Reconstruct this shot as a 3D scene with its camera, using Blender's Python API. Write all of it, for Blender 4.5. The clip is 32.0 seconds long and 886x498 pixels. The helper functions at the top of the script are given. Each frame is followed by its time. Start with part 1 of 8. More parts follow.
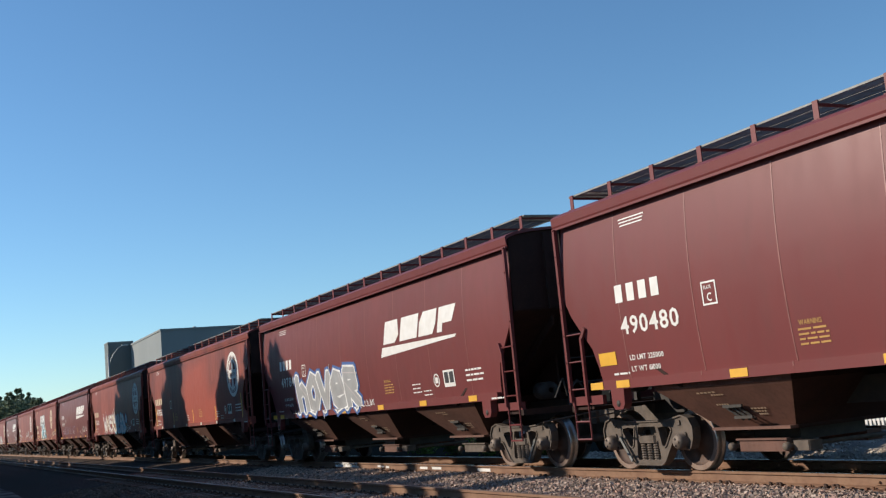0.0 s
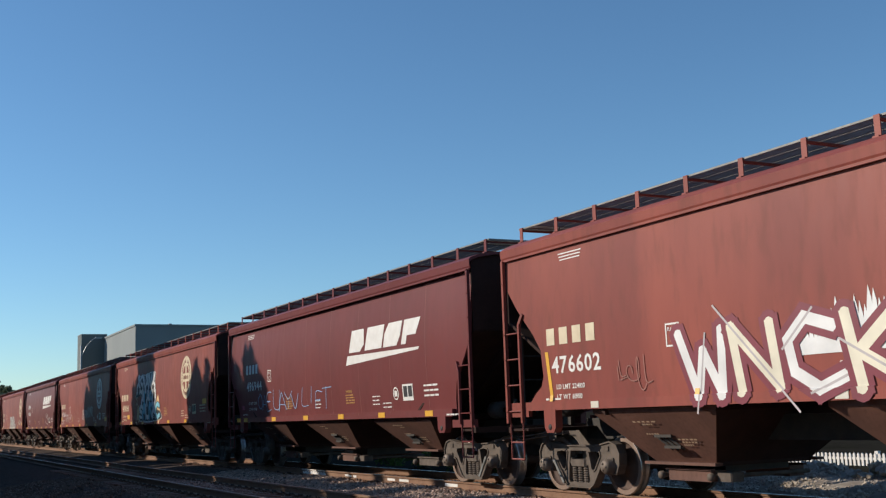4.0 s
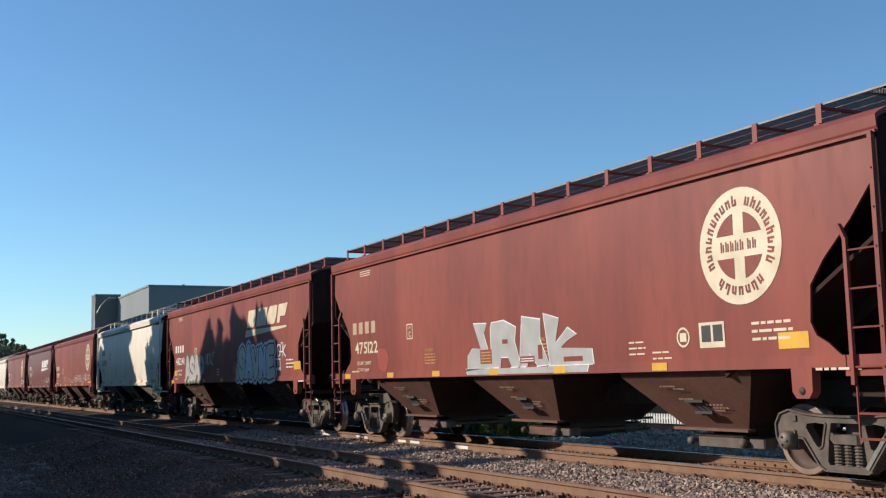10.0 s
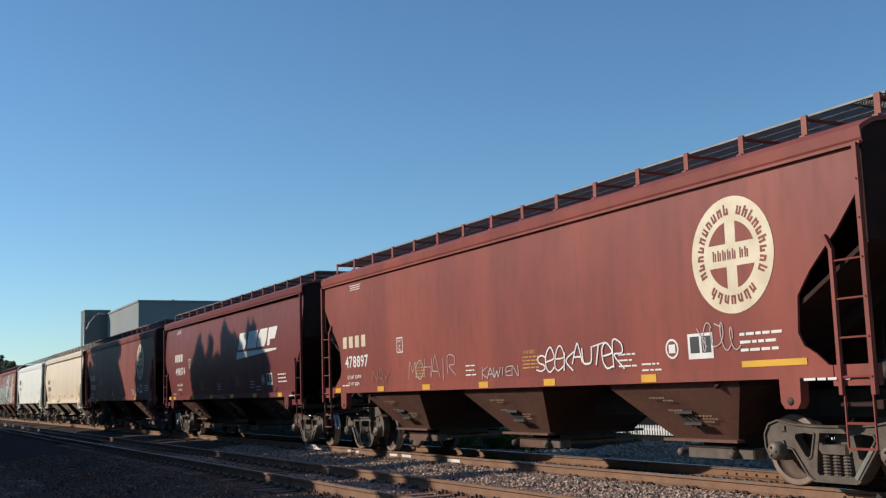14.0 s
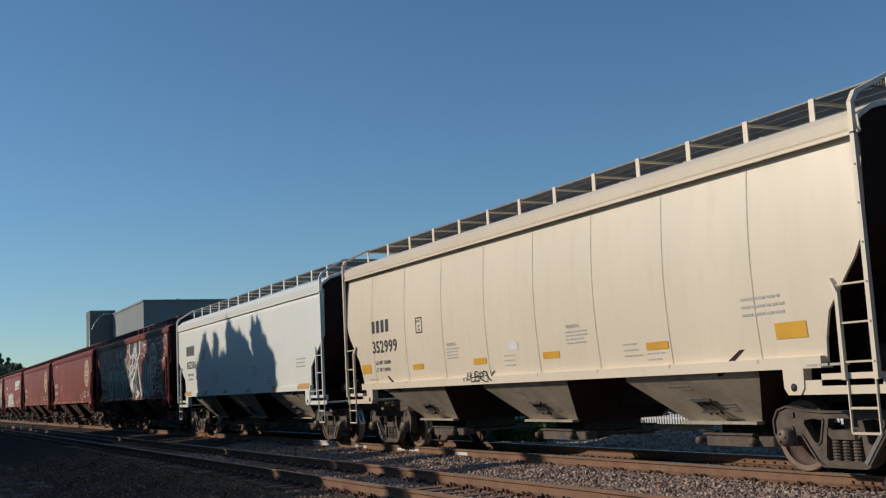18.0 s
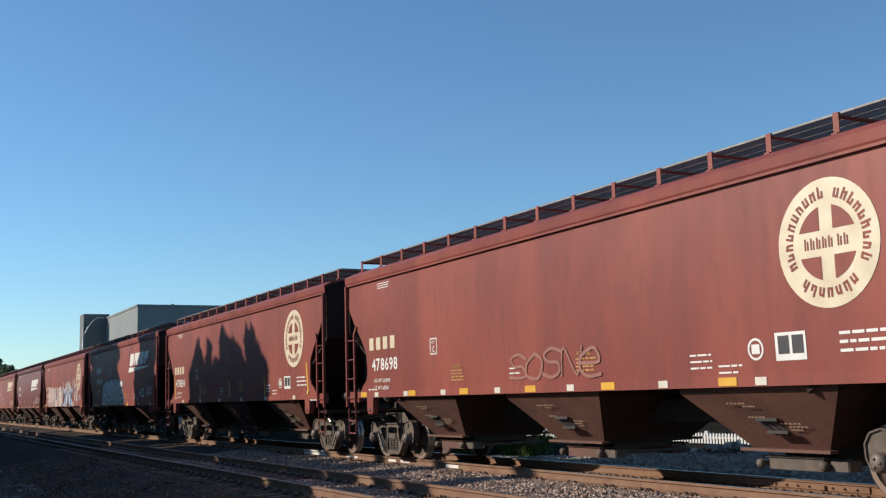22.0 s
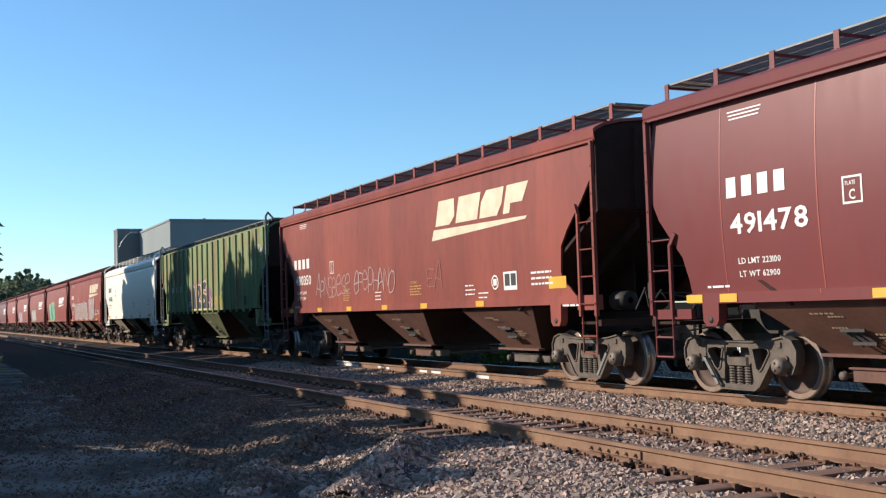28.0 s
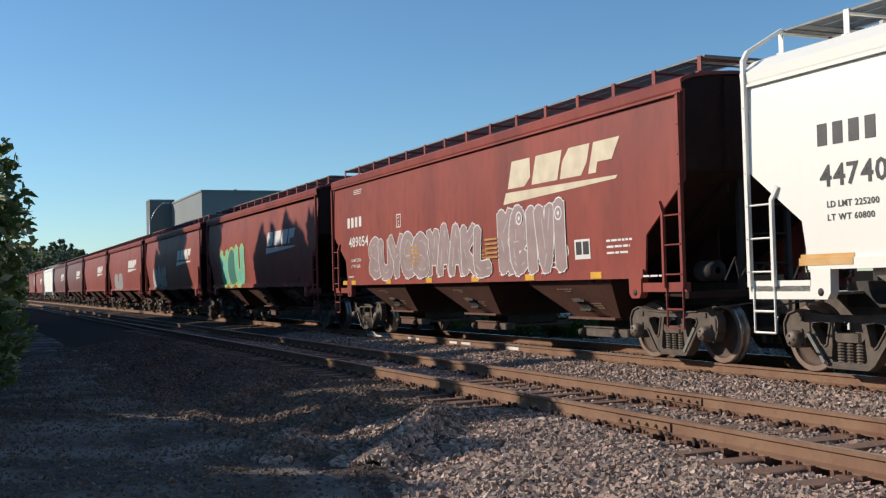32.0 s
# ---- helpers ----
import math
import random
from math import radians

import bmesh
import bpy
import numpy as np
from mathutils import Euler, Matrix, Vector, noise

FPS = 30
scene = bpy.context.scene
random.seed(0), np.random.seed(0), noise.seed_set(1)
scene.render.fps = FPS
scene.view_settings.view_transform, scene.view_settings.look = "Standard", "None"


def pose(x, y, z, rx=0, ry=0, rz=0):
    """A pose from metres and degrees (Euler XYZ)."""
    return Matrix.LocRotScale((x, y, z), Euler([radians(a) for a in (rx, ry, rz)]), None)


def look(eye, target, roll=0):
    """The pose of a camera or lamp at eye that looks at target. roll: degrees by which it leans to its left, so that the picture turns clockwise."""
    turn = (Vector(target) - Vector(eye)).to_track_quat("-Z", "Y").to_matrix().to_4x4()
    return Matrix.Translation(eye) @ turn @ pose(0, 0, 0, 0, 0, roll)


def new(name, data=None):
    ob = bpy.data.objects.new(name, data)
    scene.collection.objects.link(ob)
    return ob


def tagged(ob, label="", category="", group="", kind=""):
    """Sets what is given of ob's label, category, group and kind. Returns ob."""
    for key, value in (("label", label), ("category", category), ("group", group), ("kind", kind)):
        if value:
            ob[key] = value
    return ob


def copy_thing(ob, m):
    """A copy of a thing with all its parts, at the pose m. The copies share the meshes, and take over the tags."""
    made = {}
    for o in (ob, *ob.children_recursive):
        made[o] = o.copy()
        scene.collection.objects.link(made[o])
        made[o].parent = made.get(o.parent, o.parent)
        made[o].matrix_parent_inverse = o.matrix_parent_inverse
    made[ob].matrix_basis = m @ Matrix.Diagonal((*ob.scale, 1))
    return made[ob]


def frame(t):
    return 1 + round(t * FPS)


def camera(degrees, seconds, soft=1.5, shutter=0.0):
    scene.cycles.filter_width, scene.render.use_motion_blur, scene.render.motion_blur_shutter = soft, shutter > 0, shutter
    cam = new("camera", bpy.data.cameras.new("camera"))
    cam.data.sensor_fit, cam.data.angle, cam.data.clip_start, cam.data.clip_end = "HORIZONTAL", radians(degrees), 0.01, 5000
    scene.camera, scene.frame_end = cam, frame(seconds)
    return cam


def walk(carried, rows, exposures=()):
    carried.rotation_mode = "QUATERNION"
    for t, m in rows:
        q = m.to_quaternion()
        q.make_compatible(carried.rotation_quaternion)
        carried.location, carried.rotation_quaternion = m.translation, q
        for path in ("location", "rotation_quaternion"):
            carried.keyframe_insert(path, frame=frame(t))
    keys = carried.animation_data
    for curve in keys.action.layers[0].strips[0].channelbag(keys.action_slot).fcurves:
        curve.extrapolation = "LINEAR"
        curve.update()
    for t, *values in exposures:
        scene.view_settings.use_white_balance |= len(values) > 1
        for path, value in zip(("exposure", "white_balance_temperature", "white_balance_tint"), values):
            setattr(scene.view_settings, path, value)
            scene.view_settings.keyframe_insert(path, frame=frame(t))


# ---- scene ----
EYE_Z = 1.343
TRACK_Y = 11.25      # middle of the train's track
SIDING_Y = 6.83      # middle of the empty track
GAUGE_HALF = 0.7525  # middle of the rail head


def aim(yaw, pitch, roll):
    """yaw: turn of the view away from the far end of the track, degrees."""
    return pose(0, 0, EYE_Z, 90 + pitch, 0, 90 - yaw) @ pose(0, 0, 0, 0, 0, roll)


CAM_ROWS = [  # seconds, yaw from the track, pitch, roll
    (0, 26.48, 8.10, -5.35), (0.5, 26.41, 7.99, -2.35), (1, 26.38, 8.07, -2.69), (1.5, 26.03, 8.12, -3.22), (2, 25.98, 8.43, -2.90),
    (2.5, 26.36, 8.55, -3.41), (3, 26.61, 8.62, -2.92), (3.5, 27.15, 8.80, -2.27), (5.5, 27.86, 8.49, -1.58), (6, 27.73, 8.36, -1.86),
    (6.5, 27.69, 8.18, -1.91), (7, 27.57, 7.83, -2.02), (7.5, 27.35, 7.50, -1.84), (8, 27.11, 7.22, -1.62), (8.5, 27.02, 7.14, -1.58),
    (9, 26.92, 6.88, -1.94), (9.5, 26.80, 6.74, -1.98), (10, 26.79, 6.81, -1.31), (10.5, 26.92, 7.00, -1.19), (11, 27.11, 6.84, -1.70),
    (11.5, 27.20, 6.66, -1.76), (12, 27.21, 6.63, -2.07), (12.5, 27.32, 6.77, -1.85), (13, 27.23, 7.04, -1.44), (13.5, 27.20, 7.29, -1.67),
    (14, 27.33, 7.49, -1.78), (14.5, 27.35, 7.42, -2.11), (15, 27.11, 7.56, -2.39), (15.5, 26.68, 7.63, -2.07), (17.5, 26.92, 7.44, -2.56),
    (18, 27.14, 7.15, -2.97), (18.5, 27.32, 7.04, -2.71), (19, 27.44, 7.02, -3.08), (19.5, 27.41, 7.40, -2.59), (20, 27.47, 7.39, -3.14),
    (20.5, 27.37, 7.31, -2.93), (21, 27.42, 7.48, -2.58), (21.5, 27.32, 7.69, -2.11), (22, 27.37, 7.78, -1.57), (22.5, 27.45, 7.56, -1.54),
    (23, 27.89, 6.13, -1.95), (23.5, 28.37, 4.85, -2.04), (24, 28.91, 4.53, -1.46), (24.5, 29.20, 4.10, -2.64), (25, 28.77, 3.70, -0.86),
    (25.5, 28.52, 3.19, -1.12), (27.5, 26.09, 3.08, -2.34), (28, 25.65, 3.20, -1.76), (28.5, 25.64, 3.29, -2.33), (29, 25.09, 2.47, -2.51),
    (29.5, 23.63, 1.39, -3.34), (30, 22.91, 1.27, -2.59), (30.5, 23.14, 1.28, -2.34), (31, 23.34, 1.51, -1.78), (31.5, 23.81, 1.82, -2.50),
    (32, 24.01, 1.73, -1.53),
]
cam = camera(44.65, 32.0, soft=1.25, shutter=0.0)
EXPOSURES = [(0, 0.12), (1.0, 0.02), (2.0, -0.05), (6.0, -0.03), (7.5, 0.05), (9.0, 0.17), (10.5, 0.12), (11.5, 0.05), (12.0, -0.02), (12.6, -0.4), (13.3, -0.55), (14.2, 0.05), (15.0, 0.1), (15.5, 0.1), (17.3, -0.35),
             (18.5, -0.6), (20.0, -0.55), (20.6, -0.2), (21.0, 0.0), (21.5, 0.08), (22.8, 0.1), (24.0, 0.36), (25.0, 0.27), (25.5, 0.28),
             (28.0, 0.46), (30.0, 0.38), (30.6, -0.05), (31.0, -0.4), (31.4, -0.38), (32.0, -0.03)]
EXPOSURES = [(t, e, 5700, 8) for t, e in EXPOSURES]
walk(cam, [(t, aim(a, b, c)) for t, a, b, c in CAM_ROWS], EXPOSURES)

# ---- daylight ----
SUN_EL, SUN_AZ = 25.3, 36.0   # height; turn from straight behind the camera's side towards the far end
sun_way = Vector((-math.sin(radians(SUN_AZ)) * math.cos(radians(SUN_EL)),
                  -math.cos(radians(SUN_AZ)) * math.cos(radians(SUN_EL)), math.sin(radians(SUN_EL))))
world = bpy.data.worlds.new("sky")
scene.world = world
world.use_nodes = True
wn = world.node_tree
sky = wn.nodes.new("ShaderNodeTexSky")
sky.sky_type, sky.sun_disc = "NISHITA", False
sky.sun_elevation = radians(SUN_EL)
sky.sun_rotation = math.atan2(sun_way.x, sun_way.y)
sky.altitude, sky.air_density, sky.dust_density, sky.ozone_density = 300, 1.0, 0.1, 3.0
clear = wn.nodes.new("ShaderNodeMix")   # a clear morning's slightly greener blue
clear.data_type, clear.blend_type = "RGBA", "MULTIPLY"
clear.inputs["Factor"].default_value = 1.0
clear.inputs["B"].default_value = (0.905, 1.0, 0.982, 1)
wn.links.new(sky.outputs["Color"], clear.inputs["A"])
wn.links.new(clear.outputs["Result"], wn.nodes["Background"].inputs["Color"])
wn.nodes["Background"].inputs["Strength"].default_value = 0.118
sun = new("sun", bpy.data.lights.new("sun", "SUN"))
sun.data.energy, sun.data.angle, sun.data.color = 5.0, radians(0.6), (1.0, 0.82, 0.61)
sun.matrix_world = look(sun_way * 200, (0, 0, 0))

# ---- materials ----


def shader(name, col, col2=None, rough=0.6, metal=0.0, scale=3.0, streak=1.0, amount=0.5, bump=0.0, bump_scale=60.0,
           grime=None, grime_amount=0.0, seed=0.0, spec=0.5):
    """Two colours mixed by a cloudy pattern (stretched upright by streak), with a finer grime on top and fine relief."""
    m = bpy.data.materials.new(name)
    m.use_nodes = True
    n, l = m.node_tree.nodes, m.node_tree.links
    b = n["Principled BSDF"]
    b.inputs["Metallic"].default_value = metal
    b.inputs["Specular IOR Level"].default_value = spec
    tc = n.new("ShaderNodeTexCoord")
    mp = n.new("ShaderNodeMapping")
    mp.inputs["Scale"].default_value = (1, 1, 1 / streak)
    mp.inputs["Location"].default_value = (seed, seed * 0.7, seed * 0.3)
    l.new(tc.outputs["Object"], mp.inputs["Vector"])
    na = n.new("ShaderNodeTexNoise")
    na.inputs["Scale"].default_value, na.inputs["Detail"].default_value = scale, 6
    l.new(mp.outputs["Vector"], na.inputs["Vector"])
    ra = n.new("ShaderNodeMapRange")
    ra.inputs["From Min"].default_value, ra.inputs["From Max"].default_value = 0.35, 0.68
    ra.inputs["To Max"].default_value = amount * 2
    l.new(na.outputs["Fac"], ra.inputs["Value"])
    mix = n.new("ShaderNodeMix")
    mix.data_type = "RGBA"
    mix.inputs["A"].default_value = (*col, 1)
    mix.inputs["B"].default_value = (*(col2 or [c * 0.7 for c in col]), 1)
    l.new(ra.outputs["Result"], mix.inputs["Factor"])
    out = mix.outputs["Result"]
    nb = n.new("ShaderNodeTexNoise")
    nb.inputs["Scale"].default_value, nb.inputs["Detail"].default_value = scale * 7, 8
    l.new(mp.outputs["Vector"], nb.inputs["Vector"])
    if grime:
        rb = n.new("ShaderNodeMapRange")
        rb.inputs["From Min"].default_value, rb.inputs["From Max"].default_value = 0.5, 0.72
        rb.inputs["To Max"].default_value = grime_amount
        l.new(nb.outputs["Fac"], rb.inputs["Value"])
        mg = n.new("ShaderNodeMix")
        mg.data_type = "RGBA"
        mg.inputs["B"].default_value = (*grime, 1)
        l.new(out, mg.inputs["A"])
        l.new(rb.outputs["Result"], mg.inputs["Factor"])
        out = mg.outputs["Result"]
    l.new(out, b.inputs["Base Color"])
    rr = n.new("ShaderNodeMapRange")
    rr.inputs["To Min"].default_value, rr.inputs["To Max"].default_value = rough - 0.1, min(1, rough + 0.12)
    l.new(nb.outputs["Fac"], rr.inputs["Value"])
    l.new(rr.outputs["Result"], b.inputs["Roughness"])
    if bump:
        nc = n.new("ShaderNodeTexNoise")
        nc.inputs["Scale"].default_value, nc.inputs["Detail"].default_value = bump_scale, 4
        l.new(tc.outputs["Object"], nc.inputs["Vector"])
        bp = n.new("ShaderNodeBump")
        bp.inputs["Strength"].default_value, bp.inputs["Distance"].default_value = bump, 0.02
        l.new(nc.outputs["Fac"], bp.inputs["Height"])
        l.new(bp.outputs["Normal"], b.inputs["Normal"])
    return m


def islands(name, cols, rough=0.9, bump=0.3, bump_scale=40.0):
    """A material whose colour changes from loose piece to loose piece."""
    m = bpy.data.materials.new(name)
    m.use_nodes = True
    n, l = m.node_tree.nodes, m.node_tree.links
    b = n["Principled BSDF"]
    b.inputs["Roughness"].default_value = rough
    b.inputs["Specular IOR Level"].default_value = 0.1
    g = n.new("ShaderNodeNewGeometry")
    r = n.new("ShaderNodeValToRGB")
    r.color_ramp.interpolation = "LINEAR"
    while len(r.color_ramp.elements) < len(cols):
        r.color_ramp.elements.new(0.5)
    for i, c in enumerate(cols):
        r.color_ramp.elements[i].position = i / (len(cols) - 1)
        r.color_ramp.elements[i].color = (*c, 1)
    l.new(g.outputs["Random Per Island"], r.inputs["Fac"])
    tc = n.new("ShaderNodeTexCoord")
    na = n.new("ShaderNodeTexNoise")
    na.inputs["Scale"].default_value, na.inputs["Detail"].default_value = bump_scale, 5
    l.new(tc.outputs["Object"], na.inputs["Vector"])
    mx = n.new("ShaderNodeMix")
    mx.data_type, mx.blend_type = "RGBA", "MULTIPLY"
    mx.inputs["Factor"].default_value = 0.5
    l.new(r.outputs["Color"], mx.inputs["A"])
    l.new(na.outputs["Color"], mx.inputs["B"])
    l.new(r.outputs["Color"], b.inputs["Base Color"])
    bp = n.new("ShaderNodeBump")
    bp.inputs["Strength"].default_value, bp.inputs["Distance"].default_value = bump, 0.02
    l.new(na.outputs["Fac"], bp.inputs["Height"])
    l.new(bp.outputs["Normal"], b.inputs["Normal"])
    return m


def leafy(name, cols, thin=0.42):
    """Leaves, which let some light through."""
    m = islands(name, cols, rough=0.5, bump=0.1)
    n, l = m.node_tree.nodes, m.node_tree.links
    tr = n.new("ShaderNodeBsdfTranslucent")
    l.new(n["Color Ramp"].outputs["Color"], tr.inputs["Color"])
    mix = n.new("ShaderNodeMixShader")
    mix.inputs["Fac"].default_value = thin
    l.new(n["Principled BSDF"].outputs["BSDF"], mix.inputs[1])
    l.new(tr.outputs["BSDF"], mix.inputs[2])
    l.new(mix.outputs["Shader"], n["Material Output"].inputs["Surface"])
    return m


RED_OLD = shader("faded_red_paint", (0.297, 0.0793, 0.0562), (0.213, 0.0566, 0.0449), 0.5, scale=0.8, streak=3.5, amount=0.6,
                 grime=(0.12, 0.045, 0.032), grime_amount=0.35, bump=0.05, bump_scale=3, spec=0.22)
RED_OLD_B = shader("brown_red_paint", (0.264, 0.0712, 0.0526), (0.171, 0.0512, 0.0441), 0.5, scale=0.9, streak=4, amount=0.6,
                   grime=(0.1, 0.038, 0.029), grime_amount=0.4, seed=7, bump=0.05, bump_scale=3, spec=0.22)
RED_NEW = shader("mineral_red_paint", (0.172, 0.0458, 0.0439), (0.145, 0.0407, 0.0398), 0.42, scale=0.6, streak=3, amount=0.4,
                 grime=(0.1, 0.04, 0.035), grime_amount=0.2, seed=3, bump=0.04, bump_scale=2, spec=0.22)
RED_MID = shader("brick_red_paint", (0.309, 0.0748, 0.0549), (0.224, 0.0566, 0.0462), 0.5, scale=0.9, streak=3, amount=0.55,
                 grime=(0.11, 0.04, 0.03), grime_amount=0.3, seed=5, bump=0.05, bump_scale=3, spec=0.22)
CREAM = shader("cream_paint", (0.86, 0.79, 0.66), (0.8, 0.73, 0.6), 0.45, scale=0.7, streak=3, amount=0.4,
               grime=(0.4, 0.32, 0.2), grime_amount=0.1, bump=0.04, bump_scale=2)
TAN = shader("tan_paint", (0.8, 0.69, 0.53), (0.72, 0.62, 0.47), 0.45, scale=0.7, streak=4, amount=0.35,
             grime=(0.42, 0.34, 0.24), grime_amount=0.12, bump=0.04, bump_scale=2)
WHITE_A = shader("pale_grey_paint", (0.83, 0.83, 0.77), (0.78, 0.78, 0.72), 0.42, scale=0.7, streak=3, amount=0.35,
                 grime=(0.4, 0.38, 0.32), grime_amount=0.07, bump=0.04, bump_scale=2)
WHITE_B = shader("white_paint", (0.88, 0.85, 0.77), (0.84, 0.81, 0.73), 0.42, scale=0.7, streak=3, amount=0.3,
                 grime=(0.5, 0.45, 0.36), grime_amount=0.05, bump=0.04, bump_scale=2)
GREEN = shader("weathered_green_paint", (0.15, 0.262, 0.1), (0.2, 0.25, 0.09), 0.6, scale=0.9, streak=4, amount=0.5,
               grime=(0.18, 0.12, 0.055), grime_amount=0.3, bump=0.08, bump_scale=5)


def weather(mat, tone, scale, stretch, low, high, most):
    """Adds one more layer of stains over a paint: a cloudy pattern drawn out upright by stretch."""
    n, l = mat.node_tree.nodes, mat.node_tree.links
    tc, mp = n.new("ShaderNodeTexCoord"), n.new("ShaderNodeMapping")
    mp.inputs["Scale"].default_value = (1, 1, 1 / stretch)
    nz, rg, mx = n.new("ShaderNodeTexNoise"), n.new("ShaderNodeMapRange"), n.new("ShaderNodeMix")
    nz.inputs["Scale"].default_value, nz.inputs["Detail"].default_value, nz.inputs["Roughness"].default_value = scale, 8, 0.62
    rg.inputs["From Min"].default_value, rg.inputs["From Max"].default_value, rg.inputs["To Max"].default_value = low, high, most
    mx.data_type = "RGBA"
    mx.inputs["B"].default_value = (*tone, 1)
    l.new(tc.outputs["Object"], mp.inputs["Vector"])
    l.new(mp.outputs["Vector"], nz.inputs["Vector"])
    l.new(nz.outputs["Fac"], rg.inputs["Value"])
    l.new(rg.outputs["Result"], mx.inputs["Factor"])
    b = n["Principled BSDF"]
    l.new(b.inputs["Base Color"].links[0].from_socket, mx.inputs["A"])
    l.new(mx.outputs["Result"], b.inputs["Base Color"])


for m in (RED_OLD, RED_OLD_B, RED_MID):   # soft dark runs down the sides
    weather(m, (0.15, 0.05, 0.042), 1.1, 14.0, 0.52, 0.75, 0.6)
weather(GREEN, (0.21, 0.15, 0.065), 1.3, 2.2, 0.45, 0.66, 0.7)
weather(GREEN, (0.19, 0.095, 0.04), 2.8, 8.0, 0.51, 0.64, 0.85)
RUSTY = shader("rust_patch", (0.27, 0.1, 0.05), (0.17, 0.2, 0.085), 0.8, scale=5, amount=0.5)
PINK = shader("touched_up_red_paint", (0.33, 0.075, 0.05), (0.29, 0.066, 0.045), 0.45, scale=0.7, streak=2, amount=0.4)
GRIMY = {}
for key, c in (("red", (0.14, 0.062, 0.042)), ("pale", (0.45, 0.385, 0.295)), ("green", (0.12, 0.13, 0.055))):
    GRIMY[key] = shader("grimy_%s_hopper" % key, c, [v * 0.7 for v in c], 0.7, scale=2.5, streak=2, amount=0.5,
                        grime=[v * 0.55 for v in c], grime_amount=0.5, bump=0.06, bump_scale=8)
DARK_STEEL = shader("dirty_cast_steel", (0.135, 0.108, 0.088), (0.08, 0.063, 0.051), 0.75, 0.2, scale=6, amount=0.5,
                    grime=(0.2, 0.13, 0.08), grime_amount=0.4, bump=0.15, bump_scale=30)
BLACKISH = shader("oily_and_shade_black_steel", (0.03, 0.027, 0.025), (0.05, 0.04, 0.033), 0.7, 0.1, scale=5, amount=0.5)
# soot tone darkened to take in the shade at car ends and under slopes
SOOT_SHADE = shader("dusted_shade_dark_steel", (0.046, 0.023, 0.018), (0.03, 0.017, 0.014), 0.9, scale=3, amount=0.5, grime=(0.065, 0.036, 0.026), grime_amount=0.4, spec=0.25)
WHEEL_MAT = shader("rusty_wheel_plate", (0.12, 0.075, 0.058), (0.07, 0.045, 0.036), 0.75, 0.2, scale=4, amount=0.5,
                   grime=(0.17, 0.1, 0.065), grime_amount=0.4)
ANCHOR_MAT = shader("dark_rusty_clip", (0.075, 0.042, 0.03), (0.05, 0.03, 0.022), 0.85, 0.1, scale=9)
# rim ring coloured paler than the plate, for the sun that catches it
RIM_LIT = shader("pale_lit_rim_face", (0.26, 0.185, 0.145), (0.2, 0.135, 0.1), 0.6, 0.3, scale=6)
CAP_MAT = shader("worn_bearing_cap", (0.19, 0.155, 0.13), (0.12, 0.09, 0.07), 0.6, 0.3, scale=9, amount=0.6)
TREAD = shader("bright_wheel_rim", (0.5, 0.47, 0.43), (0.4, 0.36, 0.32), 0.3, 0.9, scale=9)
GALV = shader("galvanised_grating", (0.22, 0.22, 0.21), (0.15, 0.15, 0.145), 0.6, 0.3, scale=8)
RAIL_MAT = shader("rusty_rail", (0.25, 0.145, 0.085), (0.19, 0.1, 0.06), 0.75, 0.2, scale=2, amount=0.5,
                  grime=(0.13, 0.07, 0.04), grime_amount=0.4, bump=0.08, bump_scale=40)
RAIL_TOP = shader("worn_rail_head", (0.3, 0.22, 0.16), (0.24, 0.16, 0.11), 0.45, 0.5, scale=3)
RAIL_SHINY = shader("polished_rail_head", (0.45, 0.43, 0.4), (0.36, 0.33, 0.3), 0.3, 0.9, scale=3)
TIE_MAT = shader("weathered_tie_wood", (0.2, 0.112, 0.075), (0.13, 0.078, 0.055), 0.9, scale=4, amount=0.5,
                 grime=(0.19, 0.11, 0.07), grime_amount=0.4, bump=0.3, bump_scale=25)
PLATE_MAT = shader("rusty_tie_plate", (0.2, 0.1, 0.058), (0.13, 0.066, 0.04), 0.85, 0.2, scale=8)
STONE = islands("ballast_stone", [(0.16, 0.13, 0.105), (0.4, 0.305, 0.245), (0.11, 0.085, 0.068), (0.5, 0.365, 0.29), (0.255, 0.205, 0.165), (0.45, 0.285, 0.22), (0.6, 0.48, 0.39)])
# stones coloured darker and browner for the tree shade they lie in
STONE_SHADE = islands("shade_dark_stone", [(0.1, 0.076, 0.057), (0.18, 0.137, 0.105), (0.078, 0.06, 0.046), (0.23, 0.165, 0.125), (0.13, 0.1, 0.077), (0.19, 0.12, 0.09), (0.29, 0.225, 0.175)])
INK_TAN = shader("seam_shadow_tan", (0.6, 0.53, 0.42), None, 0.6, scale=4)
BALLAST_BED = shader("ballast_bed", (0.1, 0.08, 0.068), (0.05, 0.04, 0.034), 0.95, scale=14, amount=0.6,
                     grime=(0.27, 0.22, 0.19), grime_amount=0.7, bump=1.0, bump_scale=22, spec=0.0)
DIRT = shader("dusty_ground", (0.29, 0.25, 0.215), (0.11, 0.094, 0.08), 0.95, scale=0.8, amount=0.7,
              grime=(0.22, 0.19, 0.165), grime_amount=0.6, bump=0.9, bump_scale=22, spec=0.0)
# near black, so that it deepens the shade behind the train
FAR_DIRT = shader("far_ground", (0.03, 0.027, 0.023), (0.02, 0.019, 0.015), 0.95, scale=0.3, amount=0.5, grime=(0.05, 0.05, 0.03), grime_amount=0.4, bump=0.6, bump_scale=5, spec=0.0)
RUBBLE = shader("pale_broken_concrete", (0.55, 0.48, 0.4), (0.32, 0.27, 0.22), 0.9, scale=6, amount=0.6, bump=0.5, bump_scale=20)
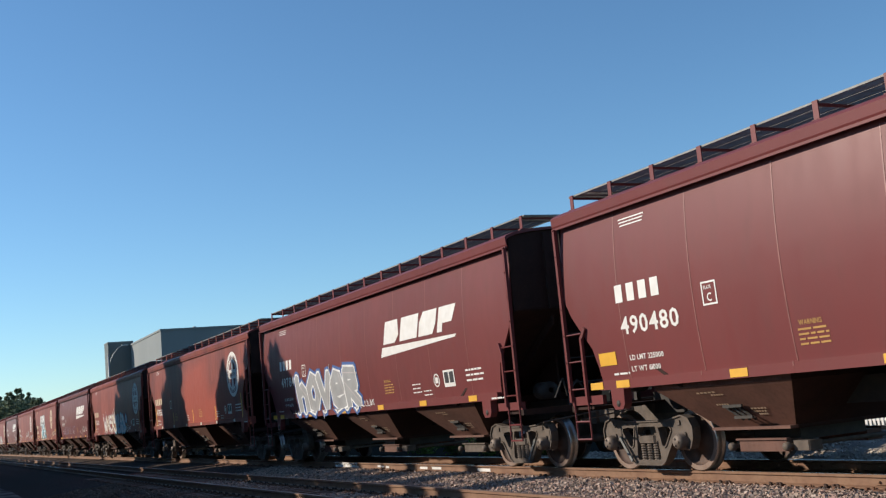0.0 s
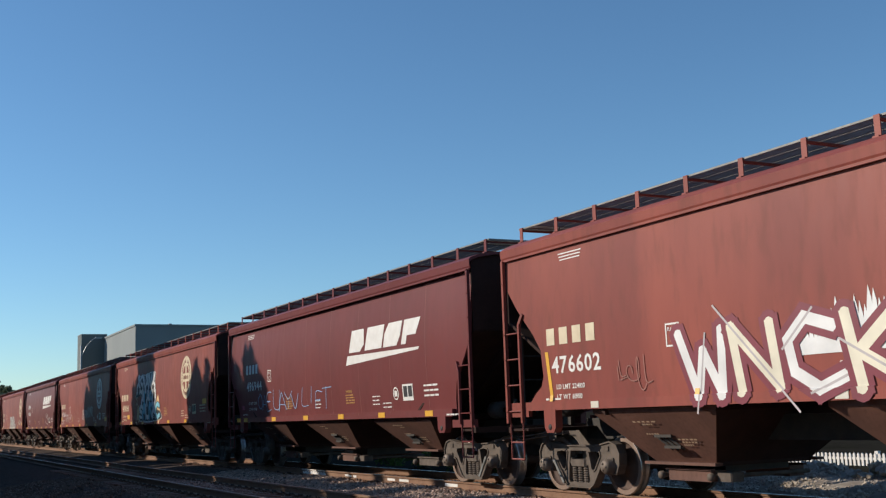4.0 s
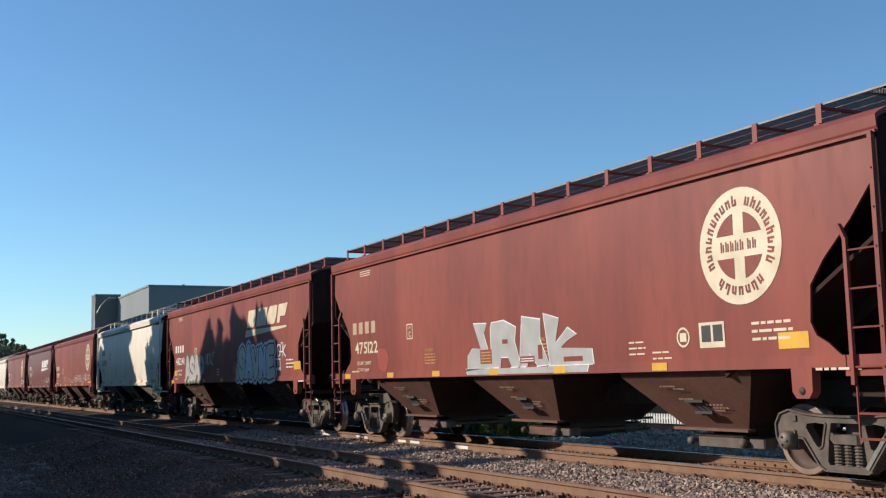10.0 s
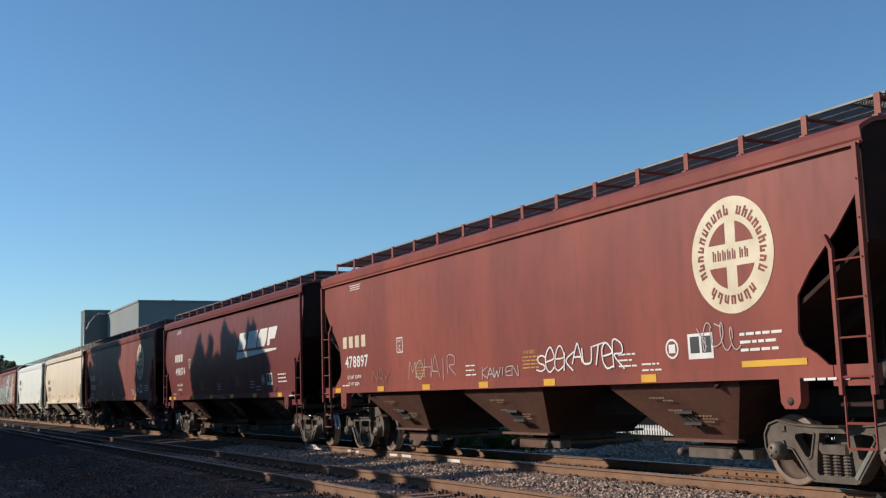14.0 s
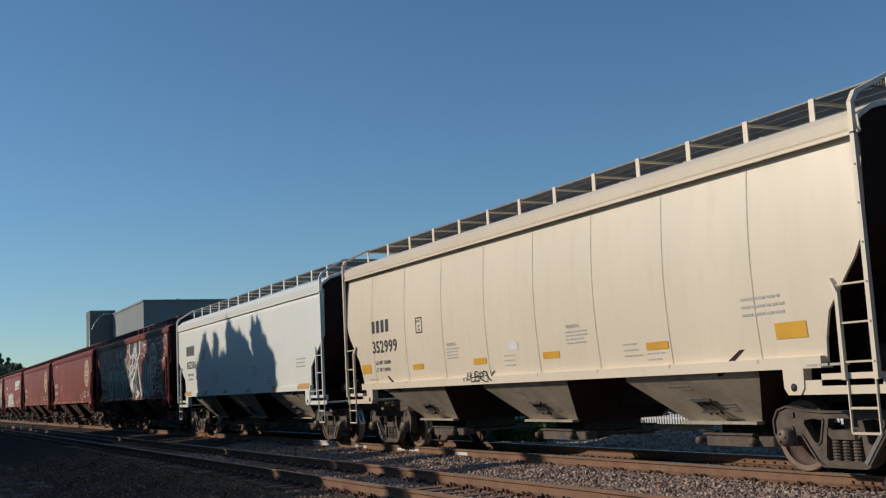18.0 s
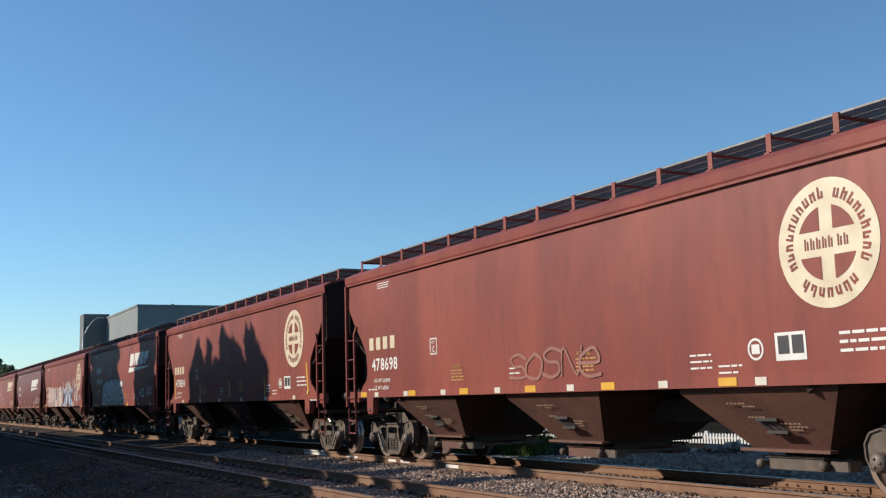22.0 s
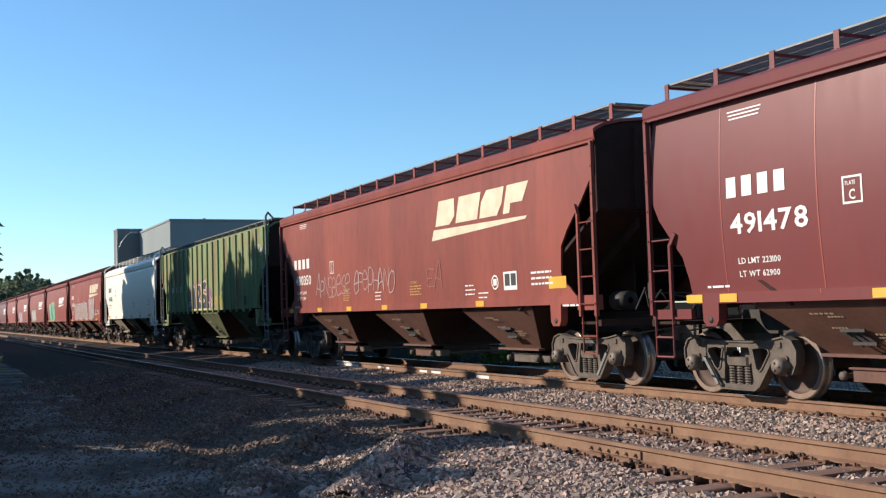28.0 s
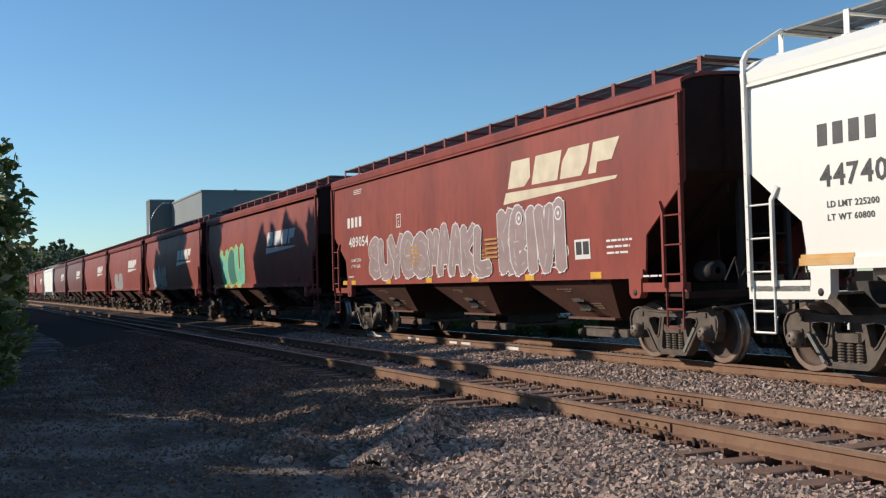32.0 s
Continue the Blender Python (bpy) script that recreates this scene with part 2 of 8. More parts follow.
PALE_DIRT = shader("pale_loose_dirt", (0.4, 0.35, 0.29), (0.24, 0.2, 0.165), 0.95, scale=3, amount=0.6, grime=(0.32, 0.28, 0.24), grime_amount=0.6, bump=0.8, bump_scale=14, spec=0.0)
TOWER_GREY = shader("dark_grey_concrete", (0.15, 0.17, 0.165), (0.12, 0.135, 0.13), 0.85, scale=0.15, streak=3, amount=0.5, bump=0.1, bump_scale=2)
CONCRETE = shader("grey_concrete", (0.25, 0.265, 0.26), (0.21, 0.225, 0.22), 0.85, scale=0.15, streak=3, amount=0.5, bump=0.1, bump_scale=2)
FENCE_MAT = shader("white_fence_paint", (0.74, 0.72, 0.68), (0.62, 0.6, 0.56), 0.6, scale=3)
POLE_MAT = shader("grey_lamp_pole", (0.35, 0.35, 0.34), (0.28, 0.28, 0.27), 0.5, 0.5, scale=2)
BARK = shader("tree_bark", (0.12, 0.085, 0.06), (0.07, 0.05, 0.035), 0.9, scale=6, streak=4, bump=0.5, bump_scale=18)
LEAF = leafy("green_leaves", [(0.05, 0.09, 0.02), (0.1, 0.15, 0.03), (0.065, 0.11, 0.022), (0.16, 0.2, 0.06)])
# the palest tones stand for leaves caught by the sun
LEAF_BRIGHT = leafy("sunlit_broad_leaves", [(0.1, 0.14, 0.04), (0.18, 0.24, 0.08), (0.13, 0.18, 0.055), (0.68, 0.7, 0.45), (0.09, 0.13, 0.04), (0.36, 0.42, 0.17)], 0.75)
# paled leaf tones, with the haze of distance put in
LEAF_FAR = leafy("far_leaves", [(0.1, 0.13, 0.075), (0.16, 0.19, 0.12), (0.13, 0.16, 0.095)])
YELLOW = shader("yellow_reflector", (0.75, 0.42, 0.04), (0.62, 0.33, 0.04), 0.4, scale=4, amount=0.4)
PALE_TAPE = shader("pale_reflector", (0.7, 0.66, 0.56), (0.6, 0.55, 0.45), 0.4, scale=4)
ORANGE_TAPE = shader("faded_orange_reflector", (0.6, 0.33, 0.1), (0.7, 0.45, 0.2), 0.45, scale=3, amount=0.5)
INK_WHITE = shader("white_stencil_paint", (0.78, 0.76, 0.72), (0.68, 0.65, 0.6), 0.5, scale=5, amount=0.4)
INK_CREAM = shader("cream_stencil_paint", (0.72, 0.62, 0.44), (0.6, 0.5, 0.34), 0.5, scale=3, amount=0.5)
INK_FADED = shader("faded_tan_stencil_paint", (0.5, 0.36, 0.24), (0.42, 0.29, 0.19), 0.6, scale=5, amount=0.5)
INK_BLACK = shader("black_stencil_paint", (0.035, 0.035, 0.04), (0.055, 0.05, 0.05), 0.5, scale=4)
INK_GREY = shader("grey_stencil_paint", (0.42, 0.4, 0.36), (0.5, 0.47, 0.42), 0.6, scale=4)
INK_YELLOW = shader("yellow_stencil_paint", (0.5, 0.28, 0.07), (0.4, 0.22, 0.06), 0.5, scale=4)
COATS = []
for k in range(7):   # from the old paint's colours to the fresh ones
    f = (k + 1) / 7
    COATS.append(shader("touched_up_coat", [a + (b - a) * f for a, b in zip((0.264, 0.0712, 0.0526), (0.33, 0.075, 0.05))],
                        [a + (b - a) * f for a, b in zip((0.171, 0.0512, 0.0441), (0.29, 0.066, 0.045))], 0.5, scale=0.9, streak=4 - 2 * f, amount=0.6 - 0.2 * f, spec=0.22))
INK_RED = shader("chalky_seam_paint", (0.27, 0.1, 0.085), None, 0.5, scale=4)
SPRAY = {}
for key, c in (("white", (0.8, 0.79, 0.77)), ("grey", (0.36, 0.36, 0.36)), ("black", (0.02, 0.02, 0.025)), ("blue", (0.06, 0.13, 0.36)),
               ("cyan", (0.25, 0.55, 0.68)), ("teal", (0.2, 0.55, 0.42)), ("pink", (0.5, 0.12, 0.2)), ("maroon", (0.2, 0.03, 0.05)),
               ("green", (0.05, 0.17, 0.1)), ("lime", (0.4, 0.55, 0.16)), ("orange", (0.75, 0.4, 0.08)), ("peach", (0.8, 0.55, 0.28)),
               ("purple", (0.25, 0.1, 0.28)), ("lilac", (0.2, 0.17, 0.18)), ("cream", (0.8, 0.74, 0.58)), ("deep_teal", (0.05, 0.2, 0.17)), ("blush", (0.6, 0.35, 0.28)), ("navy", (0.035, 0.045, 0.085)), ("silver", (0.5, 0.45, 0.45)), ("faded", (0.32, 0.14, 0.11)),
               ("pale_blue", (0.3, 0.45, 0.7)), ("mint", (0.28, 0.6, 0.48)), ("umber", (0.11, 0.045, 0.035)), ("dusk", (0.14, 0.15, 0.13)), ("mauve", (0.36, 0.26, 0.25)), ("plum", (0.27, 0.11, 0.22)), ("smoke", (0.42, 0.42, 0.4))):
    SPRAY[key] = shader("spray_paint_" + key, c, [v * 0.82 for v in c], 0.5, scale=3, amount=0.5)

# ---- small builders ----


def part(name, bm, material, parent, label=""):
    me = bpy.data.meshes.new(name)
    bm.to_mesh(me)
    bm.free()
    for m in (material if isinstance(material, (list, tuple)) else [material]):
        me.materials.append(m)
    ob = new(name, me)
    ob.parent = parent
    if label:
        ob["label"] = label
    return ob


def thing(name, label, category, group="", at=None, kind=""):
    ob = new(name)
    ob.empty_display_size = 0.2
    if at is not None:
        ob.matrix_basis = at
    return tagged(ob, label, category, group, kind)


def add_faces(bm, vs, faces, mi=0, smooth=False):
    verts = [bm.verts.new(v) for v in vs]
    for f in faces:
        try:
            fc = bm.faces.new([verts[i] for i in f])
            fc.material_index, fc.smooth = mi, smooth
        except ValueError:
            pass
    return verts


def box(bm, x0, x1, y0, y1, z0, z1, mi=0, c=0.0):
    """A box, with its four upright edges cut by c."""
    if c <= 0:
        vs = [(x, y, z) for z in (z0, z1) for x, y in ((x0, y0), (x1, y0), (x1, y1), (x0, y1))]
        return add_faces(bm, vs, [(3, 2, 1, 0), (4, 5, 6, 7), (0, 1, 5, 4), (1, 2, 6, 5), (2, 3, 7, 6), (3, 0, 4, 7)], mi)
    ring = [(x0 + c, y0), (x1 - c, y0), (x1, y0 + c), (x1, y1 - c), (x1 - c, y1), (x0 + c, y1), (x0, y1 - c), (x0, y0 + c)]
    vs = [(x, y, z) for z in (z0, z1) for x, y in ring]
    return add_faces(bm, vs, [tuple(range(7, -1, -1)), tuple(range(8, 16))] + [(i, (i + 1) % 8, 8 + (i + 1) % 8, 8 + i) for i in range(8)], mi)


def beam(bm, p, q, w, h, mi=0):
    """A straight bar of w by h from p to q."""
    p, q = Vector(p), Vector(q)
    d = (q - p).normalized()
    s = d.cross(Vector((0, 0, 1)))
    s = s.normalized() if s.length > 1e-4 else Vector((1, 0, 0))
    u = s.cross(d)
    vs = [e + s * a * w / 2 + u * b * h / 2 for e in (p, q) for a, b in ((-1, -1), (1, -1), (1, 1), (-1, 1))]
    add_faces(bm, vs, [(0, 1, 2, 3), (7, 6, 5, 4), (0, 4, 5, 1), (1, 5, 6, 2), (2, 6, 7, 3), (3, 7, 4, 0)], mi)


def rod(bm, p, q, r, seg=6, r2=None, mi=0):
    p, q = Vector(p), Vector(q)
    d = (q - p).normalized()
    s = d.orthogonal().normalized()
    u = d.cross(s)
    r2 = r if r2 is None else r2
    vs = [e + (s * math.cos(a) + u * math.sin(a)) * k for e, k in ((p, r), (q, r2)) for a in [2 * math.pi * i / seg for i in range(seg)]]
    add_faces(bm, vs, [tuple(range(seg - 1, -1, -1)), tuple(range(seg, 2 * seg))] + [(i, (i + 1) % seg, seg + (i + 1) % seg, seg + i) for i in range(seg)], mi, seg > 8)


def prism(bm, poly, axis, a, b, mi=0):
    """A flat outline (two numbers a corner), drawn out along an axis from a to b."""
    def at(u, v, w):
        return {"x": (w, u, v), "y": (u, w, v), "z": (u, v, w)}[axis]
    n = len(poly)
    vs = [at(u, v, w) for w in (a, b) for u, v in poly]
    add_faces(bm, vs, [tuple(range(n - 1, -1, -1)), tuple(range(n, 2 * n))] + [(i, (i + 1) % n, n + (i + 1) % n, n + i) for i in range(n)], mi)


def lathe(bm, prof, centre, axis="y", seg=24, mi=0, smooth=True):
    """A ring of (radius, along) drawn round an axis."""
    cx, cy, cz = centre
    vs = []
    for r, h in prof:
        for i in range(seg):
            a = 2 * math.pi * i / seg
            u, v = r * math.cos(a), r * math.sin(a)
            vs.append({"y": (cx + u, cy + h, cz + v), "z": (cx + u, cy + v, cz + h), "x": (cx + h, cy + u, cz + v)}[axis])
    fs = []
    for k in range(len(prof) - 1):
        for i in range(seg):
            j = (i + 1) % seg
            fs.append((k * seg + i, k * seg + j, (k + 1) * seg + j, (k + 1) * seg + i))
    add_faces(bm, vs, fs, mi, smooth)


def fix(bm):
    bmesh.ops.recalc_face_normals(bm, faces=bm.faces)
    return bm


# letters of the built-in font, as flat outlines one unit high
GLYPHS = {}


def learn_letters(chars):
    for ch in chars:
        cu = bpy.data.curves.new("letter", "FONT")
        cu.body, cu.resolution_u, cu.offset = ch, 2, 0.018
        ob = new("letter", cu)
        me = bpy.data.meshes.new_from_object(ob.evaluated_get(bpy.context.evaluated_depsgraph_get()))
        x0 = min(v.co.x for v in me.vertices)
        vs = [(v.co.x - x0, v.co.y) for v in me.vertices]
        GLYPHS[ch] = (vs, [tuple(p.vertices) for p in me.polygons], max(v[0] for v in vs) if vs else 0.3)
        bpy.data.objects.remove(ob)
        bpy.data.curves.remove(cu)
        bpy.data.meshes.remove(me)


learn_letters("0123456789ACDEGILMNPRTUWXF.")

# ---- freight cars ----
CUTS = {  # how far the side plate's end steps in, by height
    "long": ((4.2, 0.09), (3.46, 0.1), (3.05, 0.45), (2.62, 0.9), (2.34, 1.12), (1.9, 1.16), (1.74, 1.08), (1.64, 0.9), (1.4, 0.6)),
    "short": ((4.2, 0.06), (2.86, 0.07), (2.53, 0.25), (1.97, 0.72), (1.65, 0.82), (1.37, 0.86)),
    "straight": ((2.74, 0.0), (1.98, 1.02), (1.37, 1.1)),
    "ribbed": ((3.2, 0.0), (2.3, 1.05), (2.0, 1.15), (1.4, 1.2)),
}
TYPES = {
    "long": dict(L=16.92, cut="long", bulge=0.03, zb=1.42, ze=4.02, bays=4.72, post=1.11, zw=4.59),
    "short": dict(L=15.76, cut="short", bulge=0.11, zb=1.37, ze=4.07, bays=4.4, post=1.08, zw=4.6),
    "mid": dict(L=16.36, cut="straight", bulge=0.04, zb=1.37, ze=4.08, bays=4.55, post=1.1, zw=4.59),
    "white": dict(L=15.7, cut="straight", bulge=0.03, zb=1.43, ze=3.9, bays=4.4, post=1.17, zw=4.66),
    "cream": dict(L=15.7, cut="straight", bulge=0.09, zb=1.37, ze=3.97, bays=4.4, post=1.17, zw=4.67),
    "tan": dict(L=15.7, cut="short", bulge=0.11, zb=1.37, ze=3.98, bays=4.4, post=1.17, zw=4.67),
    "green": dict(L=16.95, cut="ribbed", bulge=0.0, zb=1.58, ze=4.14, bays=4.72, post=0.845, zw=4.38),
}
HALF = 1.615


def inset(kind, z):
    c = CUTS[TYPES[kind]["cut"]]
    if z >= c[0][0]:
        return 0.0
    for (z1, a), (z0, b) in zip(c, c[1:]):
        if z >= z0:
            return b + (a - b) * (z - z0) / (z1 - z0)
    return c[-1][1]


def side_y(kind, z):
    """The near side's surface, outwards negative."""
    s = TYPES[kind]
    f = min(1, max(0, (z - s["zb"]) / (s["ze"] - s["zb"])))
    return -(HALF - s["bulge"] + s["bulge"] * math.sin(math.pi * (0.08 + 0.84 * f)))


def side_plates(bm, kind, sign):
    s = TYPES[kind]
    h = s["L"] / 2
    cut = [z for z, _ in CUTS[s["cut"]]]
    zs = sorted(set([s["zb"], s["ze"]] + [z for z in cut if s["zb"] < z < s["ze"]] +
                    [s["zb"] + (s["ze"] - s["zb"]) * i / 12 for i in range(13)]))
    cols = 10
    outer, inner = [], []
    for z in zs:
        w = h - inset(kind, z)
        y = side_y(kind, z)
        outer.append([bm.verts.new((w * (2 * i / cols - 1), -sign * y, z)) for i in range(cols + 1)])
        inner.append([bm.verts.new((w * (2 * i / cols - 1), -sign * (y + 0.035), z)) for i in range(cols + 1)])
    n = len(zs)
    for g in (outer, inner):
        for j in range(n - 1):
            for i in range(cols):
                f = bm.faces.new((g[j][i], g[j][i + 1], g[j + 1][i + 1], g[j + 1][i]))
                f.smooth = True
    for j in range(n - 1):   # rims, with corners of their own so that they stay crisp
        for i in (0, cols):
            add_faces(bm, [g[k][i].co.copy() for g, k in ((outer, j), (outer, j + 1), (inner, j + 1), (inner, j))], [(0, 1, 2, 3)])
    for i in range(cols):
        for j in (0, n - 1):
            add_faces(bm, [g[j][k].co.copy() for g, k in ((outer, i), (inner, i), (inner, i + 1), (outer, i + 1))], [(0, 1, 2, 3)])


def roof_outline(ze):
    up, top = ze + 0.17, max(4.4, ze + 0.24)
    half = [(HALF + 0.02, ze), (HALF + 0.03, ze + 0.13), (HALF - 0.02, up)]
    half += [(y, up + (top - up) * f) for y, f in ((1.42, 0.4), (1.1, 0.72), (0.7, 0.92), (0.32, 1.0))]
    return half + [(-y, z) for y, z in reversed(half)]


def make_roof(bm, L, ze):
    prof = roof_outline(ze)
    xs = [-L / 2 - 0.02, -L / 4, 0, L / 4, L / 2 + 0.02]
    rows = [[bm.verts.new((x, y, z)) for y, z in prof] for x in xs]
    for a, b in zip(rows, rows[1:]):
        for i in range(len(prof) - 1):
            f = bm.faces.new((a[i], b[i], b[i + 1], a[i + 1]))
            f.smooth = 2 < i < 10
    low = [(y * 0.985, z - 0.05) for y, z in prof]
    rows2 = [[bm.verts.new((x, y, z)) for y, z in low] for x in (xs[0], xs[-1])]
    for i in range(len(prof) - 1):
        bm.faces.new((rows2[0][i], rows2[0][i + 1], rows2[1][i + 1], rows2[1][i]))
        bm.faces.new((rows[0][i], rows[0][i + 1], rows2[0][i + 1], rows2[0][i]))
        bm.faces.new((rows[-1][i], rows2[1][i], rows2[1][i + 1], rows[-1][i + 1]))
    for k in (0, -1):
        bm.faces.new((rows[0][k], rows2[0][k], rows2[1][k], rows[-1][k]) if k else (rows[0][0], rows[-1][0], rows2[1][0], rows2[0][0]))
    # the bead under the eave
    for s in (-1, 1):
        box(bm, -L / 2, L / 2, s * (HALF + 0.012) - 0.02, s * (HALF + 0.012) + 0.02, ze - 0.07, ze - 0.035)


def end_wall(bm, kind, s):
    """The bulkhead, and the slope sheet below it that runs in over the truck."""
    t = TYPES[kind]
    h, ze = t["L"] / 2, t["ze"]
    zc = 2.88
    poly = [(-HALF + 0.05, zc), (HALF - 0.05, zc), (HALF - 0.05, ze)] + [(y * 0.97, z - 0.04) for y, z in roof_outline(ze)[2:-2]] + [(-HALF + 0.05, ze)]
    prism(bm, poly, "x", s * (h - 0.09), s * (h - 0.04))
    for y in (-0.8, 0.8):   # stiffeners on the bulkhead
        box(bm, *sorted((s * (h - 0.05), s * (h + 0.02))), y - 0.04, y + 0.04, zc, ze + 0.2)


def slope_sheet(bm, kind, s):
    """The sloping floor that runs in over the truck, with its braces and the bulkhead of the first bay."""
    h = TYPES[kind]["L"] / 2
    zc = 2.88
    a, b = h - 0.06, h - 2.75
    prism(bm, [(s * a, zc + 0.03), (s * b, 1.32), (s * b, 1.26), (s * a, zc - 0.03)], "y", -HALF + 0.06, HALF - 0.06)


def side_ladder(bm, kind, s, side):
    """Two stiles and their rungs at a corner of the car."""
    t = TYPES[kind]
    h = t["L"] / 2
    y = side * (HALF + 0.03)
    xo, xi = s * (h - 0.06), s * (h - 0.52)
    top_o, top_i = t["ze"] - 0.05, {"long": 2.95, "short": 2.28, "straight": 2.42, "ribbed": 2.74}[t["cut"]]
    box(bm, *sorted((xo - 0.03 * s, xo + 0.03 * s)), y - 0.03, y + 0.03, 1.16, top_o)
    box(bm, *sorted((xi - 0.025, xi + 0.025)), y - 0.025, y + 0.025, 1.16, top_i - 0.12)
    beam(bm, (xi, y, top_i - 0.13), (xi - s * 0.1, y - side * 0.02, top_i + 0.04), 0.05, 0.05)
    if kind in ("white", "cream", "tan", "green"):   # the post goes on, bent in, up to the walkway
        beam(bm, (xo, y, top_o - 0.02), (xo, y, t["ze"] + 0.3), 0.06, 0.06)
        beam(bm, (xo, y, t["ze"] + 0.29), (xo, y - side * 0.08, t["ze"] + 0.42), 0.06, 0.06)
        beam(bm, (xo, y - side * 0.07, t["ze"] + 0.415), (xo, side * (1.42 if kind == "green" else 0.97), t["zw"]), 0.05, 0.05)
    z = 1.36
    while z < top_i:
        rod(bm, (xo, y, z), (xi, y, z), 0.013, 5)
        z += 0.44
    z = 1.36
    while z < top_o:
        for e in (xo,):
            rod(bm, (e, y - 0.035 * side, z), (e, y + 0.045 * side, z), 0.012, 5)
        z += 0.44


def stirrup(bm, kind, s, side):
    h = TYPES[kind]["L"] / 2
    y = side * (HALF + 0.01)
    xo, xi = s * (h - 0.1), s * (h - 0.5)
    for x in (xo, xi):
        rod(bm, (x, y, 1.16), (x, y, 0.56), 0.016, 5)
    for z in (0.56, 0.84):
        rod(bm, (xo, y, z), (xi, y, z), 0.016, 5)


def hopper_bay(bm, x, bz, tz, top_y=1.5):
    """A funnel under the car."""
    wb = 0.66 if bz < 0.6 else 0.75
    rings = [(1.4, top_y, tz), (1.4, top_y - 0.01, tz - 0.1), (wb, 0.9, bz), (wb, 0.9, bz - 0.05)]
    vs = [(x + a * sx, a2 * sy, z) for a, a2, z in rings for sx, sy in ((-1, -1), (1, -1), (1, 1), (-1, 1))]
    fs = []
    for k in range(3):
        for i in range(4):
            j = (i + 1) % 4
            fs.append((k * 4 + i, k * 4 + j, k * 4 + 4 + j, k * 4 + 4 + i))
    fs.append((12, 13, 14, 15))
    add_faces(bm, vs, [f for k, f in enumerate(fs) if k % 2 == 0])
    add_faces(bm, vs, [f for k, f in enumerate(fs) if k % 2], 1)   # the cross sheets, coloured dark for the shade between the funnels


def outlet_gate(bm, x):
    """A flanged box under a funnel, open below for its sliding gate."""
    x += 0.05
    # inner box in black, for the shade behind the front plate
    box(bm, x - 0.45, x + 0.45, -0.6, 0.6, 0.42, 0.62, 1)
    for sy in (-1, 1):
        box(bm, x - 0.46, x + 0.46, *sorted((sy * 0.6, sy * 0.88)), 0.29, 0.445)
        box(bm, x - 0.5, x + 0.5, *sorted((sy * 0.84, sy * 0.91)), 0.445, 0.47)


def vibrator_bracket(bm, x):
    """The small bracket in the middle of a funnel's side."""
    y, z = -1.2, 0.86
    for dx in (-0.12, 0, 0.12):
        beam(bm, (x - 0.14 + dx, y - 0.02, z + 0.1), (x + 0.1 + dx, y + 0.12, z - 0.12), 0.022, 0.035)
    beam(bm, (x - 0.22, y - 0.05, z + 0.08), (x + 0.16, y - 0.05, z + 0.08), 0.03, 0.04)
    beam(bm, (x - 0.1, y + 0.03, z - 0.08), (x + 0.26, y + 0.03, z - 0.08), 0.03, 0.04)


def running_board(bm, L, z, side, out=0.95, wide=0.61):
    """A grating along the roof: long edge bars and many thin cross bars with gaps between them."""
    y0, y1 = side * (out - wide), side * out
    ya, yb = sorted((y0, y1))
    for y in (ya, yb):
        box(bm, -L / 2 - 0.05, L / 2 + 0.05, y - 0.012, y + 0.012, z - 0.026, z)
    for y in (ya + (yb - ya) * 0.33, ya + (yb - ya) * 0.67):
        box(bm, -L / 2, L / 2, y - 0.006, y + 0.006, z - 0.02, z - 0.004)
    x = -L / 2
    while x < L / 2:
        vs = [(x, ya, z - 0.017), (x + 0.011, ya, z - 0.017), (x + 0.011, yb, z - 0.017), (x, yb, z - 0.017),
              (x, ya, z - 0.005), (x + 0.011, ya, z - 0.005), (x + 0.011, yb, z - 0.005), (x, yb, z - 0.005)]
        add_faces(bm, vs, [(3, 2, 1, 0), (4, 5, 6, 7), (1, 2, 6, 5), (3, 0, 4, 7)])
        x += 0.042


def board_post(bm, x, ze, z, side, out=0.95):
    y = side * (out + 0.02)
    w = 0.045 if out < 1.3 else 0.02
    zr = ze + 0.17 + (max(4.4, ze + 0.24) - ze - 0.17) * (0.76 if out < 1 else 0.6)
    if out > 1.3:
        zr = ze - 0.05
    box(bm, x - w, x + w, *sorted((y, y + side * 0.015)), zr - 0.02, z)
    beam(bm, (x, y, z - 0.05), (x, side * (out - 0.8), z - 0.05), 0.05, 0.03)
    box(bm, x - w, x + w, *sorted((y, y + side * 0.06)), zr - 0.02, zr + 0.02)


